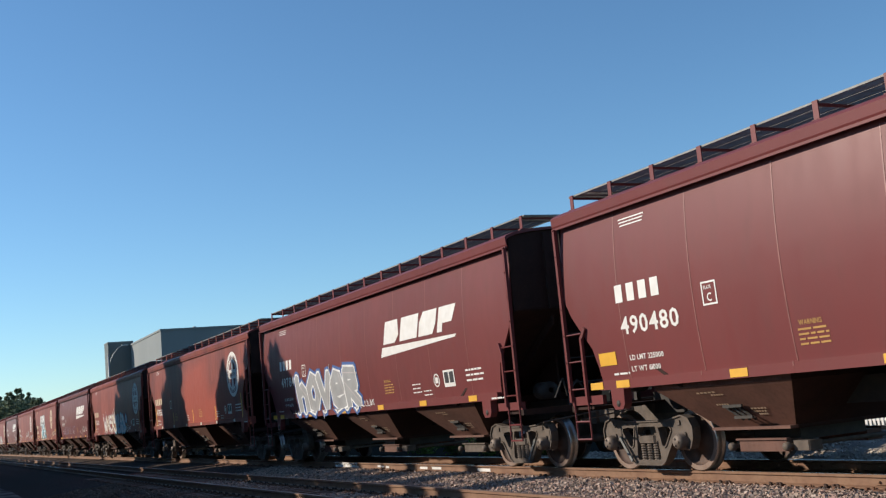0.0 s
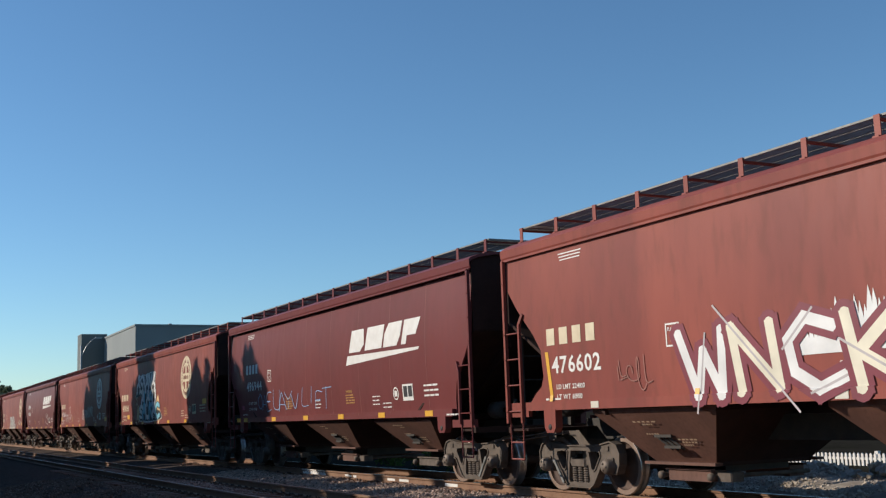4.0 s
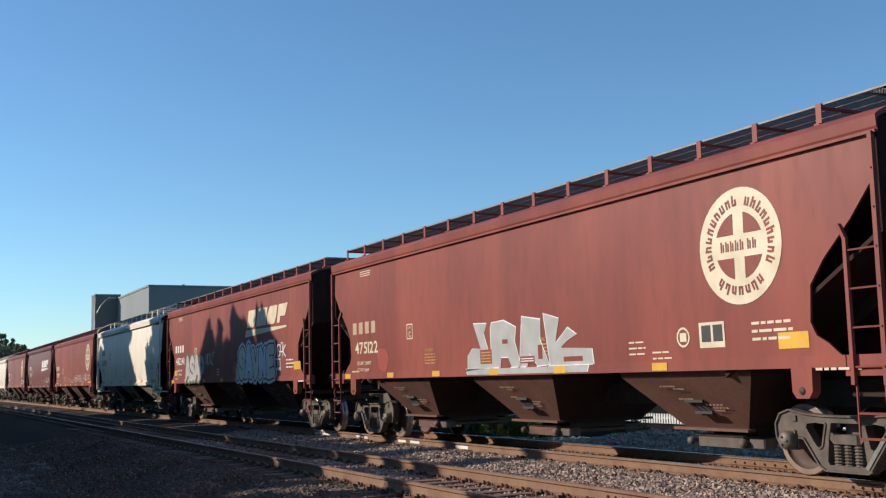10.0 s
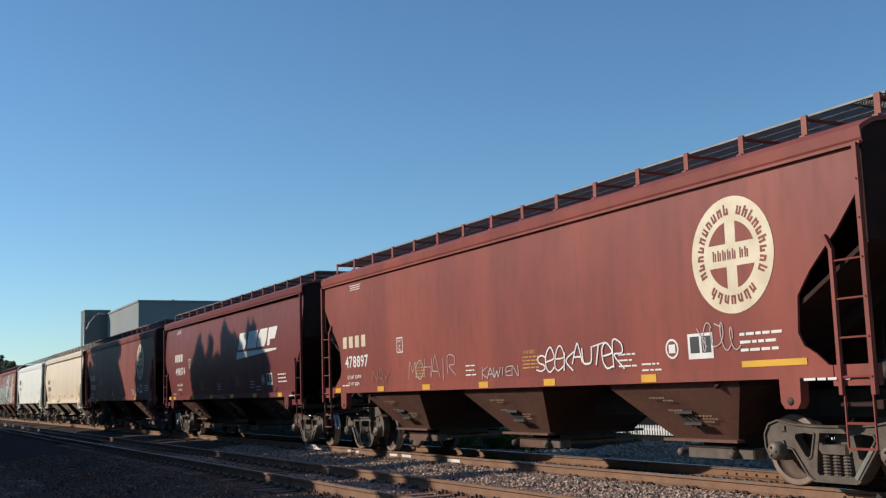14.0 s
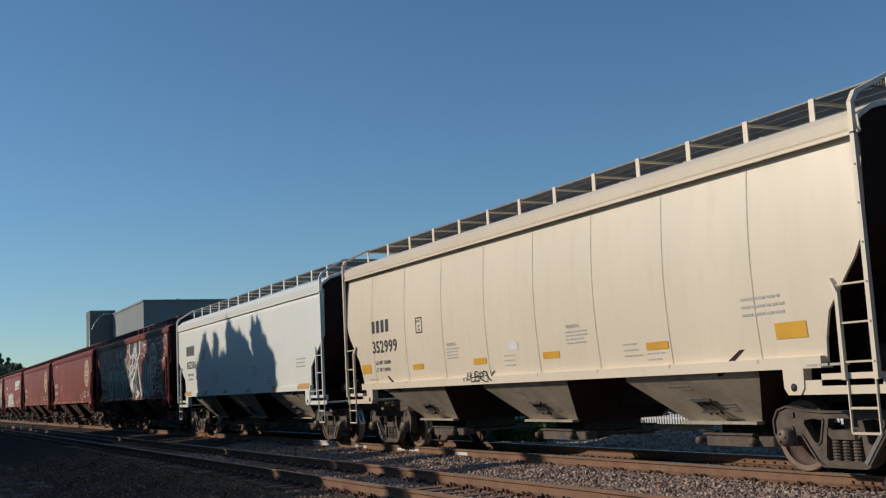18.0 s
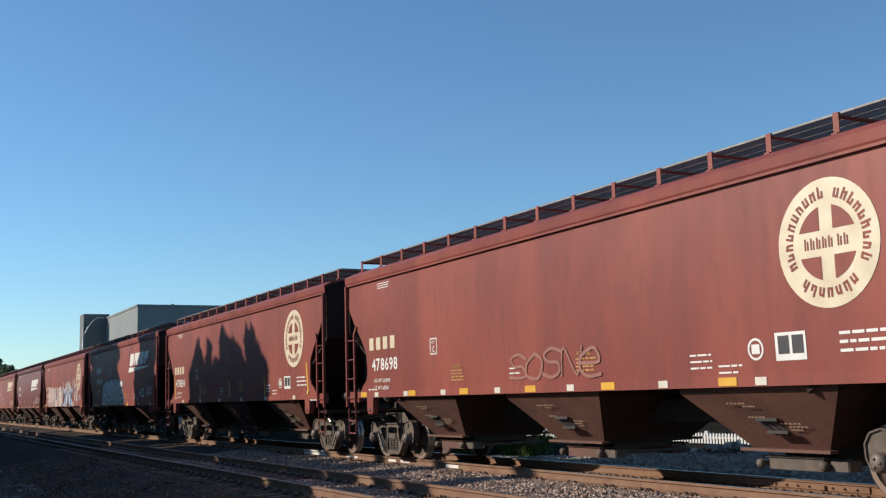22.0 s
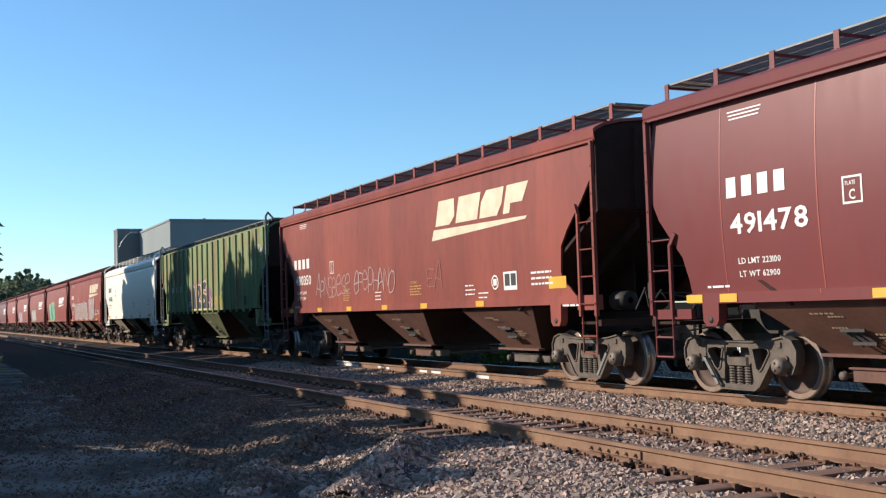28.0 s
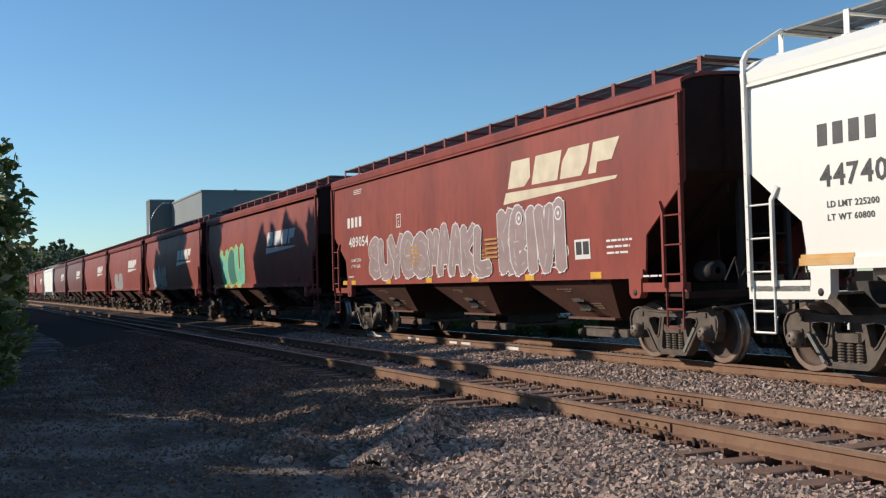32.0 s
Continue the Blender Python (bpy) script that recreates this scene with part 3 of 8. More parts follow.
def side_frame(bm, side):
    """The cast frame of a truck's side: an arched top bar, slanting struts, open windows and jaws over the bearings."""
    half = [(0.33, 0.11), (0.43, 0.17), (0.66, 0.48), (0.74, 0.5), (0.75, 0.36), (0.8, 0.35), (0.81, 0.58), (0.97, 0.58), (0.98, 0.35), (1.06, 0.36),
            (1.13, 0.5), (1.14, 0.66), (1.06, 0.79), (0.9, 0.84), (0.62, 0.79), (0.3, 0.77)]
    outer = half + [(-x, z) for x, z in reversed(half)]
    win = [(0.3, 0.68), (0.46, 0.7), (0.61, 0.68), (0.63, 0.62), (0.47, 0.4), (0.42, 0.37), (0.37, 0.4)]
    nest = [(-0.22, 0.69), (0.22, 0.69), (0.27, 0.48), (0.3, 0.22), (0.27, 0.18), (-0.27, 0.18), (-0.3, 0.22), (-0.27, 0.48)]
    y0, y1 = sorted((side * 0.95, side * 1.06))
    loops = [outer, win, [(-x, z) for x, z in reversed(win)], nest]
    edges = []
    for lp in loops:
        vs = [bm.verts.new((x, y0, z)) for x, z in lp]
        edges += [bm.edges.new((vs[i], vs[(i + 1) % len(vs)])) for i in range(len(vs))]
    made = bmesh.ops.triangle_fill(bm, use_beauty=True, use_dissolve=False, edges=edges)
    faces = [g for g in made["geom"] if isinstance(g, bmesh.types.BMFace)]
    up = bmesh.ops.extrude_face_region(bm, geom=faces)["geom"]
    for v in up:
        if isinstance(v, bmesh.types.BMVert):
            v.co.y = y1
    for lp, w in ((outer, 0.15), (win, 0.13), (loops[2], 0.13)):    # raised rims
        for k in range(len(lp)):
            (xa, za), (xb, zb) = lp[k], lp[(k + 1) % len(lp)]
            beam(bm, (xa, side * 1.01, za), (xb, side * 1.01, zb), w, 0.022)
    for e in (-1, 1):   # lugs on the top bar
        box(bm, e * 0.82 - 0.04, e * 0.82 + 0.04, *sorted((side * 1.05, side * 1.08)), 0.7, 0.77)


def spring(bm, side, dx):
    prof = []
    for i in range(15):
        prof.append((0.056 if i % 2 else 0.072, 0.18 + 0.26 * i / 14))
    lathe(bm, prof, (dx, side * 1.0, 0), "z", 10, smooth=False)


def wheelset(bm):
    """Two wheels and their axle, about the axle's middle."""
    for s in (-1, 1):
        y = s * 0.75
        prof = [(0.0, s * 0.09), (0.1, s * 0.09), (0.13, s * 0.05), (0.2, s * 0.0), (0.33, s * 0.0), (0.372, s * 0.03), (0.378, s * 0.065)]
        lathe(bm, prof, (0, y, 0), "y", 32, 0)
        lathe(bm, [(0.378, s * 0.065), (0.446, s * 0.065)], (0, y, 0), "y", 32, 2)
        lathe(bm, [(0.446, s * 0.065), (0.456, s * 0.06), (0.458, s * 0.0), (0.463, s * -0.04), (0.486, s * -0.055), (0.484, s * -0.075), (0.45, s * -0.078)], (0, y, 0), "y", 32, 1)
        lathe(bm, [(0.45, s * -0.078), (0.38, s * -0.06), (0.2, s * -0.05), (0.12, s * -0.09), (0.08, s * -0.09)], (0, y, 0), "y", 32, 0)
        lathe(bm, [(0.085, 0), (0.085, s * 0.3), (0.0, s * 0.3)], (0, y, 0), "y", 16, 0)
        for i in range(3):   # bolts of the axle cap
            a = i * 2.094
            rod(bm, (0.05 * math.cos(a), y + s * 0.3, 0.05 * math.sin(a)), (0.05 * math.cos(a), y + s * 0.33, 0.05 * math.sin(a)), 0.018, 6, mi=1)
    rod(bm, (0, -0.75, 0), (0, 0.75, 0), 0.08, 12)




def truck(car, x):
    bm = bmesh.new()
    box(bm, -0.2, 0.2, -0.86, 0.86, 0.5, 0.72, c=0.03)
    for s in (-1, 1):
        box(bm, -0.21, 0.21, s * 0.95 - 0.13, s * 0.95 + 0.13, 0.44, 0.55, c=0.03)
        for e in (-1, 1):   # friction wedges beside the bolster's end
            prism(bm, [(e * 0.2, 0.43), (e * 0.27, 0.5), (e * 0.25, 0.58), (e * 0.2, 0.56)], "y", s * 0.99 - 0.06, s * 0.99 + 0.06)
    rod(bm, (0, 0, 0.7), (0, 0, 0.92), 0.2, 16)
    t = part("truck", fix(bm), DARK_STEEL, car, "grimy cast-steel truck bolster")
    t.location = (x, 0, 0)
    for s in (-1, 1):
        bm = bmesh.new()
        side_frame(bm, s)
        part("side_frame", fix(bm), DARK_STEEL, t, "grey-brown cast side frame")
        for dx in (-0.16, 0.0, 0.16):
            bm = bmesh.new()
            spring(bm, s, dx)
            part("spring", fix(bm), DARK_STEEL, t)
        for e in (-1, 1):
            bm = bmesh.new()
            lathe(bm, [(0.0, s * 1.2), (0.09, s * 1.2), (0.12, s * 1.15), (0.13, s * 0.95)], (e * 0.89, 0, 0.457), "y", 14)
            for q in range(3):
                lathe(bm, [(0.0, s * 1.215), (0.018, s * 1.215), (0.018, s * 1.19)], (e * 0.89 + 0.055 * math.cos(q * 2.094), 0, 0.457 + 0.055 * math.sin(q * 2.094)), "y", 6)
            part("bearing_cap", fix(bm), CAP_MAT, t, "worn grey bearing cap with three bolts")
        bm = bmesh.new()
        o = 1 if x > 0 else -1   # on the truck's outer strut
        beam(bm, (o * 0.64, s * 1.12, 0.54), (o * 0.36, s * 1.12, 0.17), 0.03, 0.05)
        part("lever", fix(bm), GALV, t, "bright worn brake lever")
    for e in (-1, 1):
        bm = bmesh.new()
        wheelset(bm)
        w = part("wheelset", fix(bm), [WHEEL_MAT, TREAD, RIM_LIT], t, "rusty steel wheels on an axle with bright rims")
        w.location = (e * 0.89, 0, 0.457)
        bm = bmesh.new()
        for s in (-1, 1):
            prism(bm, [(e * 0.40, 0.35), (e * 0.44, 0.28), (e * 0.42, 0.6), (e * 0.38, 0.62)][::e], "y", s * 0.75 - 0.05, s * 0.75 + 0.05)
        box(bm, *sorted((e * 0.3, e * 0.4)), -0.9, 0.9, 0.4, 0.48)
        part("brake_beam", fix(bm), BLACKISH, t)
    return t


def coupler(bm, h, s):
    """The coupler and its draft pocket at an end of the car."""
    box(bm, *sorted((s * (h - 0.9), s * (h + 0.1))), -0.17, 0.17, 0.72, 1.06)
    prism(bm, [(s * (h + 0.1), -0.1), (s * (h + 0.42), -0.1), (s * (h + 0.5), -0.2), (s * (h + 0.72), -0.2), (s * (h + 0.74), -0.06),
               (s * (h + 0.6), 0.0), (s * (h + 0.62), 0.16), (s * (h + 0.46), 0.2), (s * (h + 0.38), 0.1), (s * (h + 0.1), 0.1)], "z", 0.74, 0.98)
    rod(bm, (s * (h + 0.3), -0.25, 0.95), (s * (h + 0.2), -1.35, 0.85), 0.014, 5)
    pts = [(h + 0.1, 0.3, 0.75), (h + 0.35, 0.32, 0.5), (h + 0.6, 0.2, 0.4), (h + 0.72, 0.05, 0.45)]
    for a, b in zip(pts, pts[1:]):
        rod(bm, (s * a[0], a[1], a[2]), (s * b[0], b[1], b[2]), 0.022, 6)


def build_car(kind, paint, grimy, posts=None):
    """One covered hopper car, its middle over the origin on the rail."""
    t = TYPES[kind]
    L, ze, zb = t["L"], t["ze"], t["zb"]
    h = L / 2
    car = thing("hopper_car", "covered hopper car", "train car", "cars of the freight train")
    for s in (-1, 1):
        bm = bmesh.new()
        side_plates(bm, kind, s)
        part("side_wall", fix(bm), paint, car)
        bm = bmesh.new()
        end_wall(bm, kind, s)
        part("end_wall", fix(bm), SOOT_SHADE, car, "sooty bulkhead coloured dark for shade")
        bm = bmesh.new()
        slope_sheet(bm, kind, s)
        ss = part("slope_sheet", fix(bm), SOOT_SHADE, car, "sooty sloping end sheet coloured dark for shade")
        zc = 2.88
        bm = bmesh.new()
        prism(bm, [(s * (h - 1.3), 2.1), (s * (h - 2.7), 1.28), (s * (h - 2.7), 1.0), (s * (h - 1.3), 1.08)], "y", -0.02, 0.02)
        part("centre_web", fix(bm), SOOT_SHADE, ss)
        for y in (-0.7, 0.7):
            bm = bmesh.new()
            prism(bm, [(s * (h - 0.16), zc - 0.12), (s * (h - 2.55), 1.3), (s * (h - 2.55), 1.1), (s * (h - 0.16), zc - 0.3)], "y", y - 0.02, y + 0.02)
            part("brace", fix(bm), SOOT_SHADE, ss)
    bm = bmesh.new()
    make_roof(bm, L, ze - (0.16 if kind == "green" else 0))
    if kind == "green":
        for v in bm.verts:
            v.co.y *= 0.965
    part("roof", fix(bm), paint, car)
    bm = bmesh.new()
    top = t["zw"] - 0.08
    box(bm, -h + 0.4, h - 0.4, -0.3, 0.3, top - 0.25, top - 0.05, c=0.05)
    for i in range(9):
        x = -h + 1.2 + i * (L - 2.4) / 8
        box(bm, x - 0.03, x + 0.03, -0.33, 0.33, top - 0.2, top)
    part("roof_hatch", fix(bm), paint, car)
    zw = t["zw"]
    out = 1.42 if kind == "green" else (1.2 if grimy == "red" else 0.95)
    for side in (-1, 1):
        bm = bmesh.new()
        running_board(bm, L, zw, side, out, 0.86 if out < 1.3 else 1.2)
        part("running_board", bm, GALV, car, "galvanised grating walkway")
        n = round((L - 0.5) / t["post"])
        for i in range(n + 1):
            bm = bmesh.new()
            board_post(bm, -h + 0.06 + i * (L - 0.12) / n, ze, zw, side, out)
            part("walkway_post", fix(bm), posts or paint, car)
    for s in (-1, 1):
        bm = bmesh.new()   # the step across the end, between the two walkways
        for x in (h - 0.5, h - 0.22, h + 0.04):
            box(bm, *sorted((s * (x - 0.012), s * (x + 0.012))), -out, out, zw - 0.03, zw)
        for k in range(int(out / 0.022)):
            y = -out + k * 0.045
            box(bm, *sorted((s * (h - 0.5), s * (h + 0.04))), y - 0.006, y + 0.006, zw - 0.02, zw - 0.006)
        tagged(part("end_board", fix(bm), GALV, car, "galvanised grating step over the end"), "galvanised grating step over the end", kind="stuff")
        bm = bmesh.new()   # end platform
        box(bm, *sorted((s * (h - 0.6), s * h)), -HALF + 0.02, HALF - 0.02, 1.03, 1.07)
        if grimy == "red":
            box(bm, *sorted((s * (h - 0.1), s * (h + 0.01))), -HALF, HALF, 1.0, 1.1)
        else:
            box(bm, *sorted((s * (h - 1.2), s * (h + 0.01))), -HALF, -HALF + 0.03, 1.0, 1.17)
            box(bm, *sorted((s * (h - 1.2), s * (h + 0.01))), HALF - 0.03, HALF, 1.0, 1.17)
        # on red cars the platform's shade is put into its dark colour
        part("end_platform", fix(bm), SOOT_SHADE if grimy == "red" else paint, car)
        bm = bmesh.new()
        box(bm, *sorted((s * (h - 0.25), s * (h - 0.17))), -0.5, -0.42, 1.1, 2.9)
        box(bm, *sorted((s * (h - 0.25), s * (h - 0.17))), 0.42, 0.5, 1.1, 2.9)
        for z in (1.5, 1.95, 2.4, 2.85):
            rod(bm, (s * (h - 0.2), -0.5, z), (s * (h - 0.2), 0.5, z), 0.015, 5)
        lathe(bm, [(0.05, -0.2), (0.16, -0.2), (0.16, 0.2), (0.05, 0.2)], (s * (h - 0.6), -0.75, 1.4), "x", 12)
        pts = [Vector((s * (h - 0.05), -0.9 + 0.16 * k + 0.05 * math.sin(k * 2.3), 1.25 + 0.35 * math.sin(k * 1.7) ** 2)) for k in range(7)]
        for a, b in zip(pts, pts[1:]):
            rod(bm, a, b, 0.016, 5)
        part("end_rigging", fix(bm), BLACKISH, car, "black brake cylinder, pipes and braces")
        bm = bmesh.new()
        coupler(bm, h, s)
        part("coupler", fix(bm), DARK_STEEL, car)
        for side in (-1, 1):
            bm = bmesh.new()
            side_ladder(bm, kind, s, side)
            part("ladder", fix(bm), posts or paint, car)
            bm = bmesh.new()
            stirrup(bm, kind, s, side)
            part("stirrup_step", fix(bm), posts or paint, car)
            bm = bmesh.new()   # jacking pad bracket
            x = s * (h - 1.33)
            y0, y1 = sorted((side * (HALF - 0.12), side * (HALF + 0.015)))
            prism(bm, [(x - 0.17, zb - 0.04), (x + 0.17, zb - 0.04), (x + 0.16, 1.08), (x + 0.1, 1.0), (x - 0.1, 1.0), (x - 0.16, 1.08)][::-1], "y", y0, y1)
            pad = part("jacking_pad", fix(bm), paint, car)
            bm = bmesh.new()
            # dark disc standing in for the shade inside the hole
            lathe(bm, [(0.0, side * (HALF + 0.019)), (0.05, side * (HALF + 0.019)), (0.05, side * (HALF + 0.01))], (x, 0, 1.09), "y", 12)
            part("pin_hole", fix(bm), BLACKISH, pad)
    zs = zb - (0.01 if kind == "green" else 0.06)
    for side in (-1, 1):
        bm = bmesh.new()
        y = side * (HALF - 0.02)
        w = h - inset(kind, zb) - 0.02
        box(bm, -w, w, *sorted((y - side * 0.06, y + side * 0.03)), zs + 0.022, zb + 0.08)
        box(bm, -w, w, *sorted((y - side * 0.16, y + side * 0.03)), zs, zs + 0.022)
        for s in (-1, 1):
            z0, z1 = (1.26, 1.5) if t["cut"] == "long" else (1.1, 1.24)
            box(bm, *sorted((s * (w - 0.02), s * (h - 0.02))), *sorted((y - side * 0.05, y + side * 0.02)), z0, z1)
        part("side_sill", fix(bm), paint, car)
    bm = bmesh.new()
    box(bm, -h + 0.3, h - 0.3, -0.2, 0.2, 0.85, 1.2)
    # centre sill in black, for the shade between the bays
    part("centre_sill", fix(bm), BLACKISH, car)
    for k in (-1, 0, 1):
        x = k * t["bays"]
        bm = bmesh.new()
        bz = 0.56 if kind in ("long", "green") else 0.64
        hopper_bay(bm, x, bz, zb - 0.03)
        b = part("hopper_bay", fix(bm), [GRIMY[grimy], SOOT_SHADE], car, "grimy sloping discharge hopper")
        for sy in (-1, 1):
            bm = bmesh.new()
            box(bm, x - 0.78, x + 0.78, sy * 0.96 - 0.07, sy * 0.96 + 0.07, bz - 0.04, bz)
            part("lip", bm, GRIMY[grimy], b)
        bm = bmesh.new()
        vibrator_bracket(bm, x)
        part("bracket", fix(bm), BLACKISH, b)
        bm = bmesh.new()
        outlet_gate(bm, x)
        part("outlet_gate", fix(bm), [GRIMY[grimy] if grimy == "red" and k != 1 else DARK_STEEL, BLACKISH], b)
        bm = bmesh.new()
        box(bm, x + 0.6, x + 0.9, -0.86, -0.62, 0.3, 0.43, c=0.02)
        part("drive_block", fix(bm), DARK_STEEL, b)
        for sx in (-0.52, 0.56):
            bm = bmesh.new()
            rod(bm, (x + sx, -0.93, 0.36), (x + sx, 0.93, 0.36), 0.032, 8)
            lathe(bm, [(0.0, -0.96), (0.055, -0.96), (0.06, -0.9)], (x + sx, 0, 0.36), "y", 8)
            part("gate_shaft", fix(bm), DARK_STEEL, b)
        bm = bmesh.new()
        rng = random.Random(int(100 * t["bays"]) + k)
        for i in range(7):   # worn stencils and chalk marks on the funnel's side
            z = (1.16, 1.12, 0.98, 0.9, 0.86, 0.82, 0.95)[i]
            x0 = x + (-0.55, -0.3, -0.35, 0.2, 0.25, 0.32, -0.1)[i] + rng.uniform(-0.05, 0.05)
            w = (0.5, 0.25, 0.3, 0.4, 0.3, 0.2, 0.12)[i] * rng.uniform(0.7, 1.1)
            for j in range(5):
                xa = x0 + w * j / 5
                q = [(xa, z), (xa + w / 5 * rng.uniform(0.5, 0.85), z), (xa + w / 5 * rng.uniform(0.5, 0.85), z - 0.022), (xa, z - 0.022)]
                add_faces(bm, [(a, -(1.49 - (1.24 - c) * 0.57 / (1.24 - bz)) - 0.006, c) for a, c in q], [(0, 1, 2, 3)])
        tagged(part("stencil", bm, INK_FADED if grimy == "red" else INK_GREY, b), kind="stuff")
    for s in (-1, 1):
        truck(car, s * (h - 1.17 - (0.08 if L > 16.5 else 0)))
    if kind == "green":   # upright ribs
        n = 20
        for side in (-1, 1):
            for i in range(n):
                x = -h + 0.49 + i * 0.845
                z0 = zb - 0.1
                if abs(x) > h - 1.35:
                    z0 = 1.5 + (abs(x) - (h - 1.35)) * 1.1
                    if abs(x) > h - 0.9:
                        z0 = 2.3 + (abs(x) - (h - 0.9)) * 1.4
                bm = bmesh.new()
                prism(bm, [(x - 0.06, side * HALF), (x - 0.05, side * (HALF + 0.055)), (x + 0.05, side * (HALF + 0.055)), (x + 0.06, side * HALF)][::-side], "z", z0, ze - 0.02)
                part("rib", fix(bm), paint, car)
    return car


# ---- markings ----


def conform(bm, kind, lift=0.006):
    """Lay a flat drawing (x, -, z) onto the near side of a car."""
    zs = [v.co.z for v in bm.verts]
    if not zs:
        return bm
    if TYPES[kind]["bulge"] > 0.02:
        z = math.floor(min(zs) * 5) / 5
        while z < max(zs):
            g = list(bm.verts) + list(bm.edges) + list(bm.faces)
            bmesh.ops.bisect_plane(bm, geom=g, plane_co=(0, 0, z), plane_no=(0, 0, 1))
            z += 0.2
    step = TYPES[kind]["zb"] + 0.08   # the sill stands a little proud of the side
    if min(zs) < step < max(zs):
        for z in (step + 0.003, step + 0.008):
            g = list(bm.verts) + list(bm.edges) + list(bm.faces)
            bmesh.ops.bisect_plane(bm, geom=g, plane_co=(0, 0, z), plane_no=(0, 0, 1))
    for v in bm.verts:
        base = side_y(kind, v.co.z)
        if v.co.z < step + 0.005 and kind != "green":
            base = min(base, -(HALF + 0.01))
        v.co.y = base - lift - v.co.y
    return bm


def flat(bm, poly, mi=0, up=0.0):
    try:
        f = bm.faces.new([bm.verts.new((x, up, z)) for x, z in poly])
        f.material_index = mi
    except ValueError:
        pass


def quad(bm, x0, x1, z0, z1, mi=0, up=0.0, lean=0.0):
    d = (z1 - z0) * lean
    flat(bm, [(x0, z0), (x1, z0), (x1 + d, z1), (x0 + d, z1)], mi, up)


def letters(bm, s, x, z, size, squeeze=0.85, mi=0, bold=0.0):
    """Text of the built-in font; size is the capitals' height."""
    k = size / 0.73
    for ch in s:
        if ch == " ":
            x += 0.32 * k * squeeze
            continue
        vs, fs, w = GLYPHS[ch]
        add_faces(bm, [(x + a * k * squeeze, 0, z + b * k) for a, b in vs], fs, mi)
        x += (w + 0.075) * k * squeeze
    return x


def fine_print(bm, x, z, w, rows, hgt=0.045, step=0.085, mi=0, rng=random):
    """Lines of small bars, one a word."""
    for i in range(rows):
        a = x
        end = x + w * rng.uniform(0.8, 1.0)
        while a < end - 0.03:
            b = min(end, a + rng.uniform(0.07, 0.24))
            quad(bm, a, b, z - i * step, z - i * step + hgt, mi)
            a = b + 0.028


def round_logo(car, kind, x, z, r=0.76, worn=INK_WHITE, ground=RED_OLD):
    """A pale disc with a cross, four dark fields between its arms, and marks round the rim."""
    bm = bmesh.new()
    n = 48
    flat(bm, [(x + r * math.cos(2 * math.pi * i / n), z + r * math.sin(2 * math.pi * i / n)) for i in range(n)])
    disc_part = part("round_emblem", conform(bm, kind), worn, car, "pale round emblem with a cross")
    ri, c, d = 0.58 * r, 0.13 * r, 0.2 * r
    for sx, sz in ((1, 1), (-1, 1), (-1, -1), (1, -1)):   # the four dark fields between the cross's arms
        bm = bmesh.new()
        a0, a1 = math.asin(d / ri), math.acos(c / ri)
        flat(bm, [(x + sx * c, z + sz * d)] + [(x + sx * ri * math.cos(a0 + (a1 - a0) * i / 8), z + sz * ri * math.sin(a0 + (a1 - a0) * i / 8)) for i in range(9)])
        part("emblem_field", conform(bm, kind, 0.01), ground, disc_part)
    bm = bmesh.new()
    rng = random.Random(int(100 * r))

    def mark(ang, r0, r1, w, off):
        ca, sa = math.cos(ang), math.sin(ang)
        px, pz = -sa * off, ca * off
        flat(bm, [(x + px + r0 * ca - w * sa, z + pz + r0 * sa + w * ca), (x + px + r0 * ca + w * sa, z + pz + r0 * sa - w * ca),
                  (x + px + r1 * ca + w * sa, z + pz + r1 * sa - w * ca), (x + px + r1 * ca - w * sa, z + pz + r1 * sa + w * ca)])
    for i in range(27):   # rim lettering shown as thin bars
        a = radians(203 - i * 11.9) if i < 20 else radians(232 + (i - 20) * 12.6)
        if i == 10:
            continue
        tall = rng.choice((0.84, 0.84, 0.88))
        mark(a, 0.69 * r, tall * r, 0.02 * r, 0.034 * r)
        mark(a, 0.69 * r, rng.choice((0.8, 0.84)) * r, 0.02 * r, -0.034 * r)
        mark(a, *((0.69 * r, 0.73 * r) if i % 2 else (0.79 * r, 0.83 * r)), 0.04 * r, 0.0)
    for i in range(7):    # and across the middle
        xx = x + (-0.45 + 0.12 * i + (0.06 if i > 4 else 0)) * r
        quad(bm, xx, xx + 0.03 * r, z - 0.08 * r, z + 0.1 * r)
        quad(bm, xx + 0.05 * r, xx + 0.08 * r, z - 0.08 * r, z + 0.06 * r)
    tagged(part("emblem_mark", conform(bm, kind, 0.01), ground, disc_part), kind="stuff")


